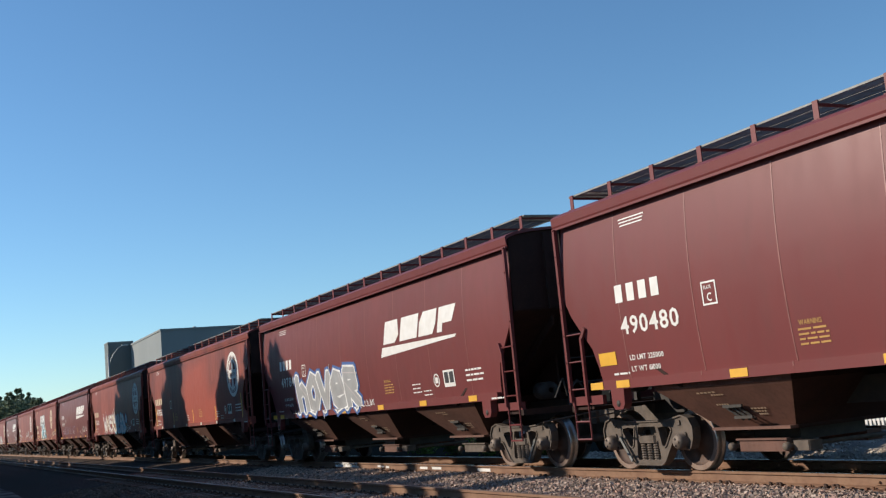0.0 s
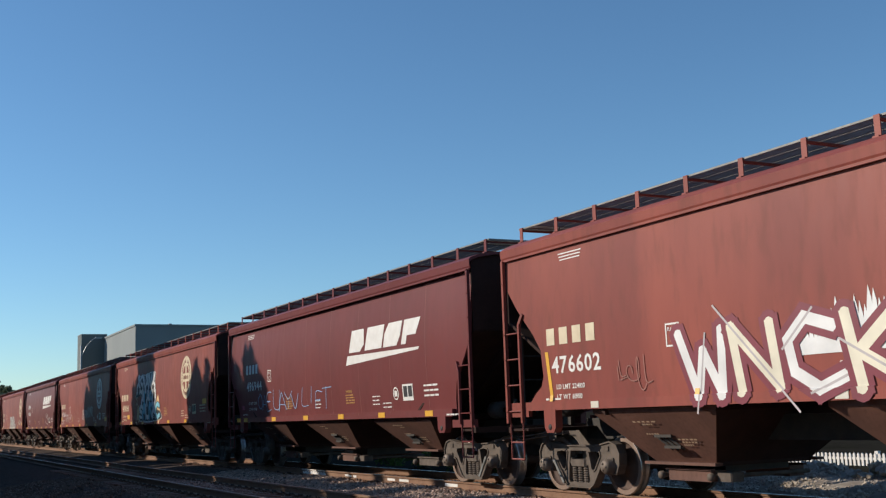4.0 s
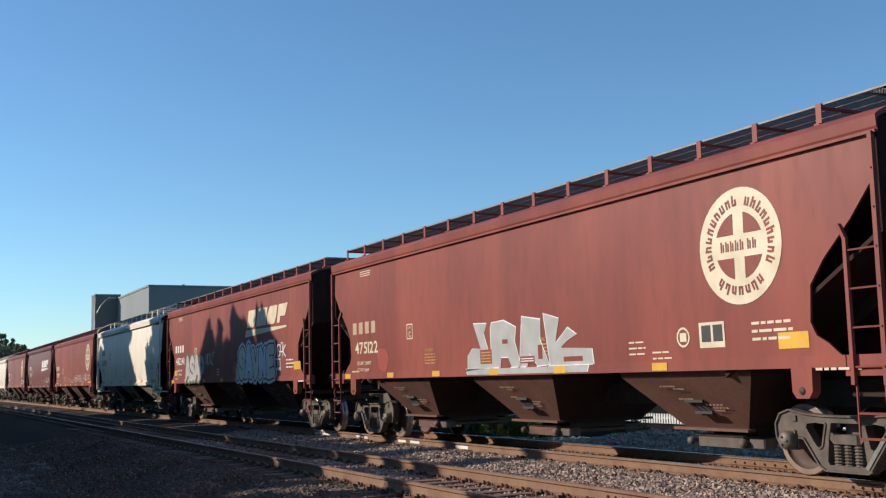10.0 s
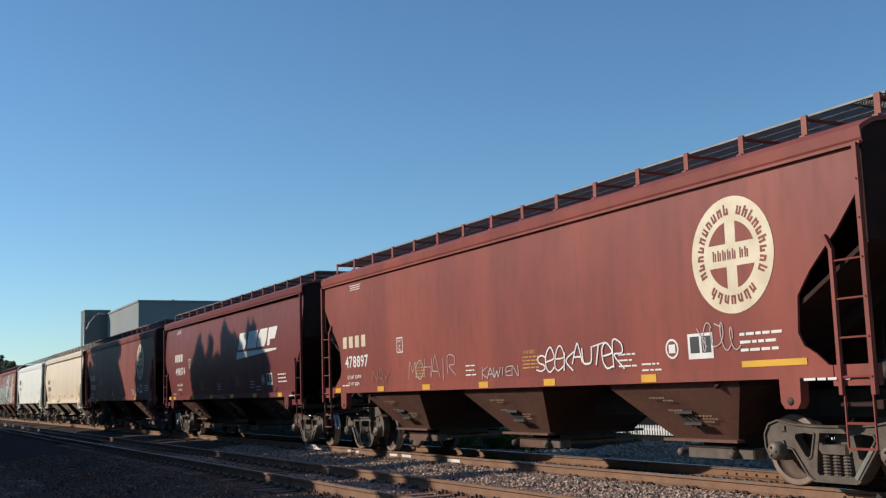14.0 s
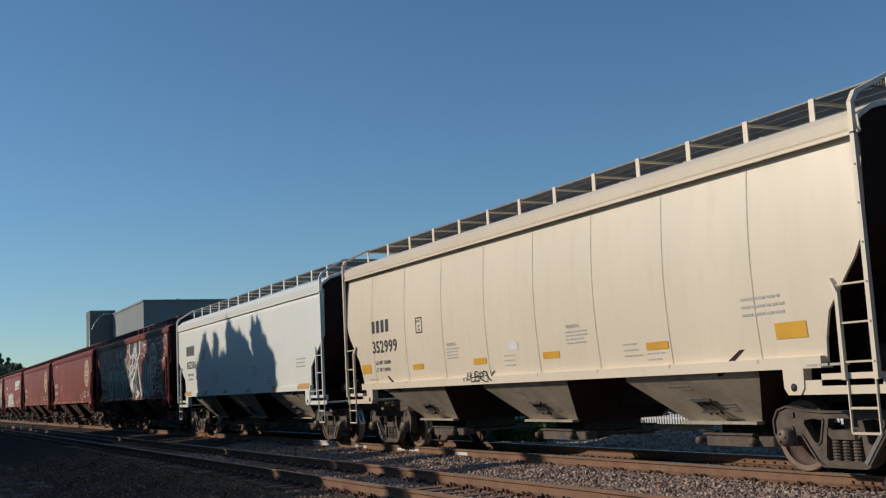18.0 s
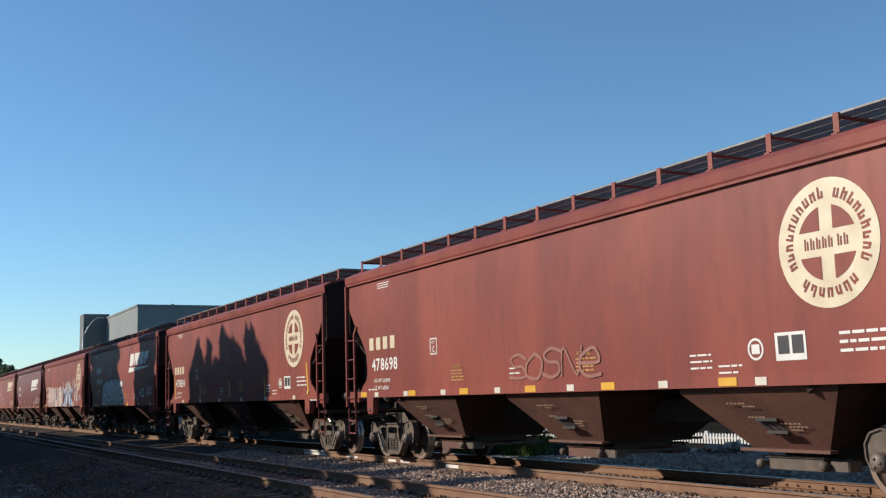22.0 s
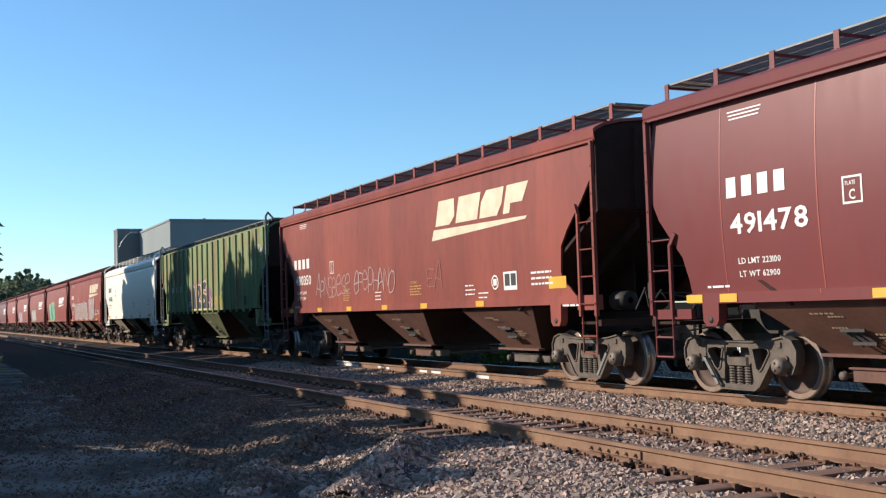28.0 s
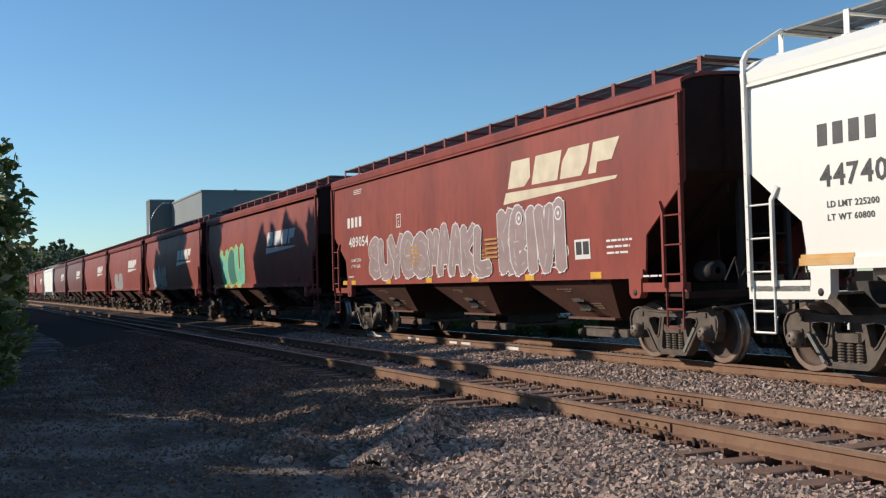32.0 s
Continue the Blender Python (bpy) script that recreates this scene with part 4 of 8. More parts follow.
def slant_logo(car, kind, x, z, w=3.9, mat=INK_WHITE):
    """Four leaning bars over a long wedge."""
    bm = bmesh.new()
    k = w / 3.9
    lean = 0.32
    hgt = 0.47 * k
    for i, bw in enumerate((0.76, 0.86, 0.74, 0.72)):
        x0 = x + 0.18 * k + (0, 0.86, 1.82, 2.66)[i] * k
        zz = z + 0.26 * k + 0.0 * i
        d = hgt * lean
        bw *= k
        t = 0.2 * k
        if i == 0:
            flat(bm, [(x0, zz), (x0 + bw * 0.8, zz), (x0 + bw + d * 0.4, zz + hgt * 0.3), (x0 + bw * 0.86 + d, zz + hgt), (x0 + d, zz + hgt)])
        elif i == 1:
            flat(bm, [(x0, zz), (x0 + bw, zz), (x0 + bw + d, zz + hgt), (x0 + d, zz + hgt)])
        elif i == 2:
            flat(bm, [(x0 - d * 0.1, zz), (x0 + bw * 0.85, zz), (x0 + bw + d * 0.4, zz + hgt * 0.4), (x0 + bw + d, zz + hgt), (x0 + bw * 0.15 + d, zz + hgt), (x0 + d * 0.4, zz + hgt * 0.6)])
        else:
            flat(bm, [(x0, zz), (x0 + t * 1.1, zz), (x0 + t * 1.1 + d * 0.3, zz + hgt * 0.34), (x0 + bw * 0.85 + d * 0.3, zz + hgt * 0.34), (x0 + bw + d, zz + hgt), (x0 + d, zz + hgt)])
    flat(bm, [(x, z), (x + w * 0.92, z + 0.12 * k), (x + w * 0.935, z + 0.17 * k), (x + 0.1 * k, z + 0.2 * k)])
    part("slanted_emblem", conform(bm, kind), mat, car, "leaning bar emblem over a wedge")


def stripes(car, kind, xs, w=0.34, hgt=0.11, mat=YELLOW, z=None):
    zb = TYPES[kind]["zb"]
    for x in xs:
        bm = bmesh.new()
        if z is not None:
            quad(bm, x - w / 2, x + w / 2, z, z + hgt)
            part("reflector", conform(bm, kind, 0.007), mat, car)
            continue
        z0 = zb - 0.045
        y = -(HALF + 0.012)
        box(bm, x - w / 2, x + w / 2, y - 0.006, y, z0, z0 + hgt)
        part("reflector", bm, mat, car)


def patch(car, kind, x0, x1, z0, z1, mat, label="", lift=0.006, name="sticker"):
    bm = bmesh.new()
    quad(bm, x0, x1, z0, z1)
    return part(name, conform(bm, kind, lift), mat, car, label)


LAYOUT = {  # name x, name z, number x, number z, number width, name width
    "long": (1.3, 2.4, 1.44, 1.95, 1.38, 1.42), "short": (1.72, 2.7, 1.78, 2.22, 1.44, 1.14), "mid": (1.25, 2.86, 1.36, 2.34, 1.56, 1.18),
    "white": (1.36, 2.88, 1.4, 2.38, 1.3, 0.98), "cream": (1.34, 2.88, 1.36, 2.38, 1.42, 0.86), "tan": (1.57, 2.56, 1.57, 2.12, 1.36, 0.96),
}
LIMIT_DROP = {"short": (0.4, 0.57), "mid": (0.4, 0.56)}   # how far the weight lines stand under the number
FRAMES = {"long": (4.36, 2.17), "short": (3.75, 2.42), "mid": (4.9, 2.68), "white": (3.66, 2.64), "cream": (3.64, 2.64), "tan": (3.89, 2.42)}


def text_width(s, squeeze=0.85):
    return sum(0.32 if ch == " " else GLYPHS[ch][2] + 0.075 for ch in s) * squeeze


def seams(car, kind, mat, n=9, x_first=1.61, step=1.74):
    """Upright weld seams down the side."""
    h = TYPES[kind]["L"] / 2
    for i in range(n):
        x = -h + x_first + i * step
        bm = bmesh.new()
        zb, ze = TYPES[kind]["zb"], TYPES[kind]["ze"]
        z0 = zb + 0.03
        while inset(kind, z0) > h - abs(x) - 0.03 and z0 < ze:
            z0 += 0.1
        quad(bm, x - 0.009, x + 0.009, z0, ze - 0.1)
        part("weld_seam", conform(bm, kind, 0.004), mat, car)


def mark_car(car, kind, number, ink=INK_WHITE, name_ink=None, names=4, seed=0, warn=INK_YELLOW, style="red", yellow=True, dashes=False, limits="", dx=0.0, dz=0.0):
    """Reporting bars, number, weights, plates and fine print on the near side."""
    rng = random.Random(seed)
    t = TYPES[kind]
    h = t["L"] / 2
    nx, nz, ux, uz, uw, nw = LAYOUT[kind]
    ox = -h + dx
    size = 0.27
    ld, lt = LIMIT_DROP.get(kind, (0.26, 0.42))
    bw = nw / (names + (names - 1) * 0.22)
    for i in range(names):
        bm = bmesh.new()
        x = ox + nx + i * bw * 1.22
        quad(bm, x + 0.08 * bw, x + 0.84 * bw, nz + dz, nz + dz + 0.27)
        part("name_bar", conform(bm, kind), name_ink or ink, car)
    bm = bmesh.new()
    letters(bm, number, ox + ux, uz + dz, size, uw / (text_width(number, 1.0) * size / 0.73))
    part("number", conform(bm, kind), ink, car)
    bm = bmesh.new()
    if limits:
        lw = 0.84 / (text_width("LD LMT 224000", 1.0) * 0.08 / 0.73)
        letters(bm, "LD LMT " + limits, ox + ux + 0.1, uz + dz - ld, 0.08, lw)
        tagged(part("weight_line", conform(bm, kind), ink, car), kind="stuff")
        bm = bmesh.new()
        letters(bm, "LT WT " + str(286000 - int(limits)), ox + ux + 0.1, uz + dz - lt, 0.08, lw)
    tagged(part("weight_line", conform(bm, kind), ink, car), kind="stuff")
    bm = bmesh.new()
    fh = 0.024 if style == "red" else 0.02
    fine_print(bm, -h + 7.4, 1.78, 0.4, 3, fh, rng=rng)
    fine_print(bm, h - 4.75, 1.78, 0.45, 3, fh, rng=rng)
    fine_print(bm, h - 4.2, 1.62, 0.45, 2, fh, rng=rng)
    fine_print(bm, h - 2.15, 1.92 if style == "red" else 2.2, 0.75, 3, fh + 0.012, 0.1, rng=rng)
    for k in range(3 if style == "red" else 0):   # long thin lines under the eave
        quad(bm, -h + 1.75 + 0.02 * k, -h + 2.4 - 0.02 * k, 3.84 - 0.05 * k, 3.858 - 0.05 * k, lean=0.4)
    fine_print(bm, -h + 1.2, 1.52, 0.5, 1, 0.03, rng=rng)
    fine_print(bm, h - 1.1, 1.33, 0.7, 1, 0.03, rng=rng)
    tagged(part("stencil_print", conform(bm, kind), ink if style == "red" else INK_GREY, car, "small unreadable stencilled print"), kind="stuff")
    for a, b, c in ((-h + 5.2, 1.9 if style == "red" else 2.1, 0.55), (-h + 9.45, 1.94 if style == "red" else 2.15, 0.62)):
        bm = bmesh.new()
        letters(bm, "WARNING", a + 0.03, b - 0.02, 0.065, 0.85)
        fine_print(bm, a, b - 0.085, c, 4, fh, 0.06, rng=rng)
        tagged(part("warning_print", conform(bm, kind), warn, car), kind="stuff")
    bm = bmesh.new()
    px, pz = ox + FRAMES[kind][0], FRAMES[kind][1] + dz
    for a, b, c, d in ((px, px + 0.3, pz, pz + 0.025), (px, px + 0.3, pz + 0.3, pz + 0.325), (px, px + 0.025, pz, pz + 0.325), (px + 0.275, px + 0.3, pz, pz + 0.325)):
        quad(bm, a, b, c, d)
    letters(bm, "PLATE", px + 0.05, pz + 0.22, 0.05, 0.75)
    letters(bm, "C", px + 0.1, pz + 0.05, 0.12)
    part("plate_sign", conform(bm, kind), ink, car)
    bm = bmesh.new()
    cx, cz = h - 3.16, 1.66
    if style == "red":
        quad(bm, cx, cx + 0.5, cz, cz + 0.34)
        p = part("data_panel", conform(bm, kind), ink, car, "framed data panel")
        for a in (0.05, 0.28):
            bm = bmesh.new()
            quad(bm, cx + a, cx + a + 0.18, cz + 0.08, cz + 0.3)
            part("panel_field", conform(bm, kind, 0.01), INK_BLACK, p)
        bm = bmesh.new()   # a stencilled ring
        rx, rz, r1 = h - 3.5, 1.82, 0.14
        for i in range(14):
            a0, a1 = 2 * math.pi * i / 14, 2 * math.pi * (i + 1) / 14
            flat(bm, [(rx + r * math.cos(a), rz + r * math.sin(a)) for r, a in ((r1, a0), (r1, a1), (r1 - 0.03, a1), (r1 - 0.03, a0))])
        quad(bm, rx - 0.07, rx + 0.07, rz - 0.06, rz + 0.06)
        part("ring_stencil", conform(bm, kind), ink, car)
    else:
        bm.free()
    if yellow and style == "red":
        stripes(car, kind, [ox + x for x in ((1.0, 3.5, 5.75, 8.1, 10.3, 12.9) if kind == "long" else (1.0, 1.7, 4.3, 6.85, 9.25, 11.6, 13.9))])
    elif yellow:
        stripes(car, kind, [ox + x for x in (4.0, 6.5, 9.05, 11.6)], 0.44, 0.12, ORANGE_TAPE, 1.42)
        stripes(car, kind, [ox + 1.45, ox + 14.05], 0.9, 0.14, ORANGE_TAPE, 1.42)
    if dashes:
        for i in range(5):
            xx = -h + 1.35 + i * (t["L"] - 2.7) / 4.0
            bm = bmesh.new()
            quad(bm, xx, xx + 0.09, 1.5, 2.0 + (0.3 if i in (0, 4) else 0), lean=-0.12)
            part("upright_reflector", conform(bm, kind), YELLOW, car)
        stripes(car, kind, [-h + 2.6 + i * 2.4 for i in range(6)], 0.2, 0.1, PALE_TAPE)


# ---- spray paint ----


def wobble(rng, cx, cz, w, hgt, n=22, rough=0.12, square=2.6):
    """A rounded, uneven outline like a fat letter."""
    ph = [rng.uniform(0, 6.28) for _ in range(4)]
    pts = []
    for i in range(n):
        a = 2 * math.pi * i / n
        c, s = math.cos(a), math.sin(a)
        k = (abs(c) ** square + abs(s) ** square) ** (-1 / square)
        k *= 1 + rough * (math.sin(2 * a + ph[0]) * 0.5 + math.sin(3 * a + ph[1]) * 0.6 + math.sin(5 * a + ph[2]) * 0.35)
        pts.append((cx + w / 2 * k * c, cz + hgt / 2 * k * s))
    return pts


def grown(pts, d):
    cx = sum(p[0] for p in pts) / len(pts)
    cz = sum(p[1] for p in pts) / len(pts)
    out = []
    for x, z in pts:
        r = math.hypot(x - cx, z - cz) or 1
        out.append((x + (x - cx) / r * d, z + (z - cz) / r * d))
    return out


def ribbon(bm, pts, w, mi=0, up=0.0):
    """A flat line of even width through points."""
    for i, ((x0, z0), (x1, z1)) in enumerate(zip(pts, pts[1:])):
        d = math.hypot(x1 - x0, z1 - z0)
        if d < 1e-5:
            continue
        nx, nz = -(z1 - z0) / d * w / 2, (x1 - x0) / d * w / 2
        ex, ez = (x1 - x0) / d * w * 0.3, (z1 - z0) / d * w * 0.3
        flat(bm, [(x0 + nx - ex, z0 + nz - ez), (x1 + nx + ex, z1 + nz + ez), (x1 - nx + ex, z1 - nz + ez), (x0 - nx - ex, z0 - nz - ez)], mi, up + 0.00003 * i)


def soft_line(rng, pts, n=6):
    """A smooth run through a few points."""
    out = []
    for i in range(len(pts) - 1):
        p0, p1, p2, p3 = pts[max(i - 1, 0)], pts[i], pts[i + 1], pts[min(i + 2, len(pts) - 1)]
        for k in range(n):
            t = k / n
            out.append(tuple(0.5 * (2 * p1[j] + (p2[j] - p0[j]) * t + (2 * p0[j] - 5 * p1[j] + 4 * p2[j] - p3[j]) * t * t +
                                    (3 * p1[j] - p0[j] - 3 * p2[j] + p3[j]) * t ** 3) for j in (0, 1)))
    return out + [pts[-1]]


HAND = {  # hand-drawn letter shapes, each of one to three runs in a unit box
    "A": (((0.0, 0.0), (0.42, 1.0), (0.6, 0.95), (1.0, 0.0)), ((0.2, 0.36), (0.8, 0.36))),
    "B": (((0.1, 0.0), (0.1, 1.0), (0.75, 0.95), (0.8, 0.6), (0.15, 0.52), (0.9, 0.42), (0.85, 0.05), (0.1, 0.0)),),
    "C": (((0.95, 0.85), (0.5, 1.0), (0.1, 0.7), (0.1, 0.25), (0.5, 0.0), (0.95, 0.15)),),
    "D": (((0.1, 0.0), (0.12, 1.0), (0.7, 0.9), (0.95, 0.5), (0.7, 0.08), (0.1, 0.0)),),
    "E": (((0.95, 1.0), (0.15, 0.95), (0.12, 0.5), (0.75, 0.52)), ((0.12, 0.5), (0.1, 0.0), (1.0, 0.04))),
    "e": (((0.12, 0.48), (0.9, 0.55), (0.75, 0.92), (0.4, 1.0), (0.08, 0.7), (0.1, 0.2), (0.45, 0.0), (0.95, 0.12)),),
    "F": (((0.95, 1.0), (0.15, 0.95), (0.12, 0.0)), ((0.14, 0.5), (0.7, 0.52))),
    "H": (((0.1, 1.0), (0.1, 0.0)), ((0.9, 1.0), (0.9, 0.0)), ((0.1, 0.5), (0.9, 0.5))),
    "h": (((0.12, 1.05), (0.2, 0.0)), ((0.18, 0.55), (0.6, 0.72), (0.92, 0.5), (0.9, 0.0))),
    "I": (((0.5, 1.0), (0.5, 0.0)),),
    "J": (((0.7, 1.0), (0.75, 0.25), (0.4, 0.0), (0.05, 0.2)),),
    "K": (((0.12, 1.0), (0.12, 0.0)), ((0.95, 1.0), (0.2, 0.48), (0.95, 0.0))),
    "L": (((0.2, 1.0), (0.12, 0.05), (0.95, 0.0)),),
    "M": (((0.0, 0.0), (0.15, 1.0), (0.5, 0.35), (0.82, 1.0), (1.0, 0.0)),),
    "N": (((0.08, 0.0), (0.12, 1.0), (0.85, 0.05), (0.92, 1.0)),),
    "n": (((0.1, 0.0), (0.1, 0.95)), ((0.1, 0.7), (0.5, 1.0), (0.9, 0.75), (0.9, 0.0))),
    "O": (((0.5, 1.0), (0.08, 0.65), (0.15, 0.12), (0.6, 0.0), (0.95, 0.4), (0.8, 0.9), (0.5, 1.0)),),
    "P": (((0.15, 0.0), (0.12, 1.0), (0.8, 0.95), (0.9, 0.6), (0.6, 0.42), (0.15, 0.45)),),
    "R": (((0.12, 0.0), (0.12, 1.0), (0.8, 0.95), (0.85, 0.6), (0.2, 0.5), (0.95, 0.0)),),
    "S": (((0.95, 0.82), (0.55, 1.0), (0.1, 0.78), (0.35, 0.55), (0.8, 0.42), (0.9, 0.15), (0.5, 0.0), (0.05, 0.14)),),
    "T": (((0.0, 0.95), (1.0, 1.0)), ((0.5, 0.97), (0.45, 0.0))),
    "U": (((0.05, 1.0), (0.1, 0.2), (0.5, 0.0), (0.9, 0.2), (0.95, 1.0)),),
    "V": (((0.0, 1.0), (0.45, 0.0), (0.95, 1.0)),),
    "W": (((0.0, 1.0), (0.22, 0.0), (0.5, 0.7), (0.75, 0.0), (1.0, 1.0)),),
    "Y": (((0.0, 1.0), (0.48, 0.5), (1.0, 1.0)), ((0.48, 0.5), (0.45, 0.0))),
    "Z": (((0.05, 0.95), (0.95, 1.0), (0.05, 0.05), (0.95, 0.0)),),
    "~": (((0.1, 0.0), (0.0, 0.35), (0.42, 0.62), (0.3, 1.0), (0.68, 0.95), (0.6, 0.5), (0.95, 0.3), (0.85, 0.0)),),
}


def disc(bm, x, z, r, mi, up, n=12):
    flat(bm, [(x + r * math.cos(2 * math.pi * i / n), z + r * math.sin(2 * math.pi * i / n)) for i in range(n)], mi, up)


def fat_word(car, kind, x0, x1, z0, z1, word, fill, line, seed, back=None, fill2=None, thick=0.3, edge=0.04, glow=0.08, lean=0.0, squeeze=1.0, grow=0.0, shine=None, label="", smooth=True, inner=()):
    """Swollen spray-can letters, each laid over the one before: a halo round all, then an outline and a fill a letter.
    grow: how much taller the last letter is than the first. inner: further bands inside, (tone, tone of every second letter, share of the width)."""
    rng = random.Random(seed)
    mats = [SPRAY[back or line], SPRAY[line], SPRAY[fill], SPRAY[fill2 or fill], SPRAY[shine or fill]] + [SPRAY[c] for a, b, _ in inner for c in (a, b)]
    rise = 0.0026 + 0.0006 * len(inner)
    bm = bmesh.new()
    step = (x1 - x0) / len(word)
    forms = []
    for i, ch in enumerate(word):
        hh = (z1 - z0 - thick) * (1 - grow + grow * i / max(1, len(word) - 1)) * rng.uniform(0.93, 1.0)
        w = max(0.1, step * squeeze - thick * 0.55)
        xx, zz = x0 + step * (i + 0.5) - w / 2, z0 + thick / 2 + rng.uniform(0, 0.04)
        for run in HAND[ch]:
            pts = [(xx + a * w + lean * b * hh, zz + b * hh) for a, b in run]
            forms.append((i, soft_line(rng, pts, 4) if smooth and len(pts) > 2 else pts))
    for lay, extra in enumerate([2 * (edge + glow), 2 * edge, 0.0] + [-thick * (1 - f) for _, _, f in inner]):
        if lay == 0 and not back:
            continue
        for q, (i, pts) in enumerate(forms):
            mi = lay if lay < 2 else ((2 if i % 2 == 0 else 3) if lay == 2 else 5 + 2 * (lay - 3) + i % 2)
            u = 0.0 if lay == 0 else 0.0016 + rise * i + (0.0012 if not inner else 0.0007) * (lay - 1)
            u += 0.0001 * (q % 3)
            for k, (a, b) in enumerate(zip(pts, pts[1:])):
                ribbon(bm, [a, b], thick + extra, mi, u + 0.00003 * k)
            for k, p in enumerate(pts):
                disc(bm, p[0], p[1], (thick + extra) / 2, mi, u + 0.00003 * k + 0.00001)
    if shine:
        for i, pts in forms:
            for a, b in list(zip(pts, pts[1:]))[1::3]:
                dx, dz = (b[0] - a[0]) * 0.4, (b[1] - a[1]) * 0.4
                o = rng.uniform(-0.25, 0.25) * thick
                ribbon(bm, [(a[0] - dx + o, a[1] - dz), (b[0] + dx + o, b[1] + dz)], 0.03, 4, 0.0016 + rise * (i + 0.9))
    return part("graffiti", conform(bm, kind, 0.008), mats, car, label or "%s swollen spray-painted letters outlined in %s" % (fill, line))


def scribble(car, kind, x0, x1, z0, z1, word, colour, seed, width=0.03, lean=0.15, label=""):
    """A quick word in thin hand-drawn strokes."""
    rng = random.Random(seed)
    bm = bmesh.new()
    step = (x1 - x0) / len(word)
    n = 0
    for i, ch in enumerate(word):
        if ch == " ":
            continue
        hh = (z1 - z0) * rng.uniform(0.62, 1.0)
        zz = z0 + rng.uniform(0, (z1 - z0) - hh)
        tip = lean + rng.uniform(-0.15, 0.15)
        for run in HAND[ch]:
            pts = [(x0 + step * (i - 0.03 + 1.1 * a) + tip * b * hh + rng.uniform(-0.06, 0.06) * step, zz + b * hh + rng.uniform(-0.07, 0.07) * hh) for a, b in run]
            for p, q in zip(pts[:-1], pts[1:]) if len(pts) < 3 else [(None, None)]:
                ribbon(bm, [p, q] if p else soft_line(rng, pts, 4), width * rng.uniform(0.6, 0.95), 0, 0.0003 * (n % 7))
                n += 1
    bm.faces.ensure_lookup_table()
    for k, f in enumerate(bm.faces):    # each stroke lies over the one before
        for v in f.verts:
            v.co.y += 0.00002 * k
    return part("scrawl", conform(bm, kind, 0.012), SPRAY[colour], car, label or "%s sprayed scrawl" % colour)


def blob(bm, rng, x, z, w, hgt, turn, mats_up, hatch=0):
    """A swollen rounded form, turned, drawn as nested outlines: (grow, slot, height) each; hatch: short strokes inside."""
    p = wobble(rng, 0, 0, w, hgt, 24, 0.1, 2.2)
    c, s2 = math.cos(turn), math.sin(turn)
    for d, mi, up in mats_up:
        flat(bm, [(x + a * c - b * s2, z + a * s2 + b * c) for a, b in grown(p, d)], mi, up)
    for k in range(hatch):
        a, b = rng.uniform(-0.3, 0.3) * w, rng.uniform(-0.25, 0.15) * hgt
        l2 = rng.uniform(0.12, 0.3) * hgt
        q = [(a, b), (a + 0.05, b + l2)]
        ribbon(bm, [(x + u * c - v * s2, z + u * s2 + v * c) for u, v in q], 0.022, 3, mats_up[-1][2] + 0.0005)


def tag(car, kind, x0, x1, z0, z1, colour, seed, width=0.035, loops=7, label=""):
    """A quick scrawl in one line."""
    width *= 0.55
    rng = random.Random(seed)
    bm = bmesh.new()
    k = 9
    step = (x1 - x0) / loops
    mid, half = (z0 + z1) / 2, (z1 - z0) / 2
    pts = []
    for j in range(loops):   # loops, hooks and points, as a quick hand would leave them
        amp = half * rng.uniform(0.45, 1.0)
        off = (half - amp) * rng.choice((-1, -1, 0, 0.5))
        turn = rng.choice((1, 1, -1))
        wide = step * rng.uniform(0.25, 0.6)
        sharp = rng.random() < 0.4
        for i in range(3 if sharp else k):
            f = i / (3 if sharp else k)
            a = 2 * math.pi * f * turn + (1.57 if sharp else 0)
            pts.append((x0 + step * (j + f + 0.2) + wide * math.cos(a) * (0.5 if sharp else 1), mid + off + amp * math.sin(a)))
        if rng.random() < 0.45 or j == loops - 1:
            ribbon(bm, soft_line(rng, pts, 3) if len(pts) > 2 else pts, width)
            pts = []
    for _ in range(2):
        a = rng.uniform(x0, x1)
        ribbon(bm, [(a, z0 + (z1 - z0) * rng.uniform(0, 1)), (a + rng.uniform(-0.2, 0.3), z0 + (z1 - z0) * rng.uniform(0, 1))], width)
    bm.faces.ensure_lookup_table()
    for k, f in enumerate(bm.faces):    # each stroke lies over the one before
        for v in f.verts:
            v.co.y += 0.00003 * k
    return part("scrawl", conform(bm, kind, 0.012), SPRAY[colour], car, label or "%s sprayed scrawl" % colour)

# ---- the train ----
SPEED, GAIN = 13.228, 0.01872
TRAIN = []   # (car, x of its middle at the start)


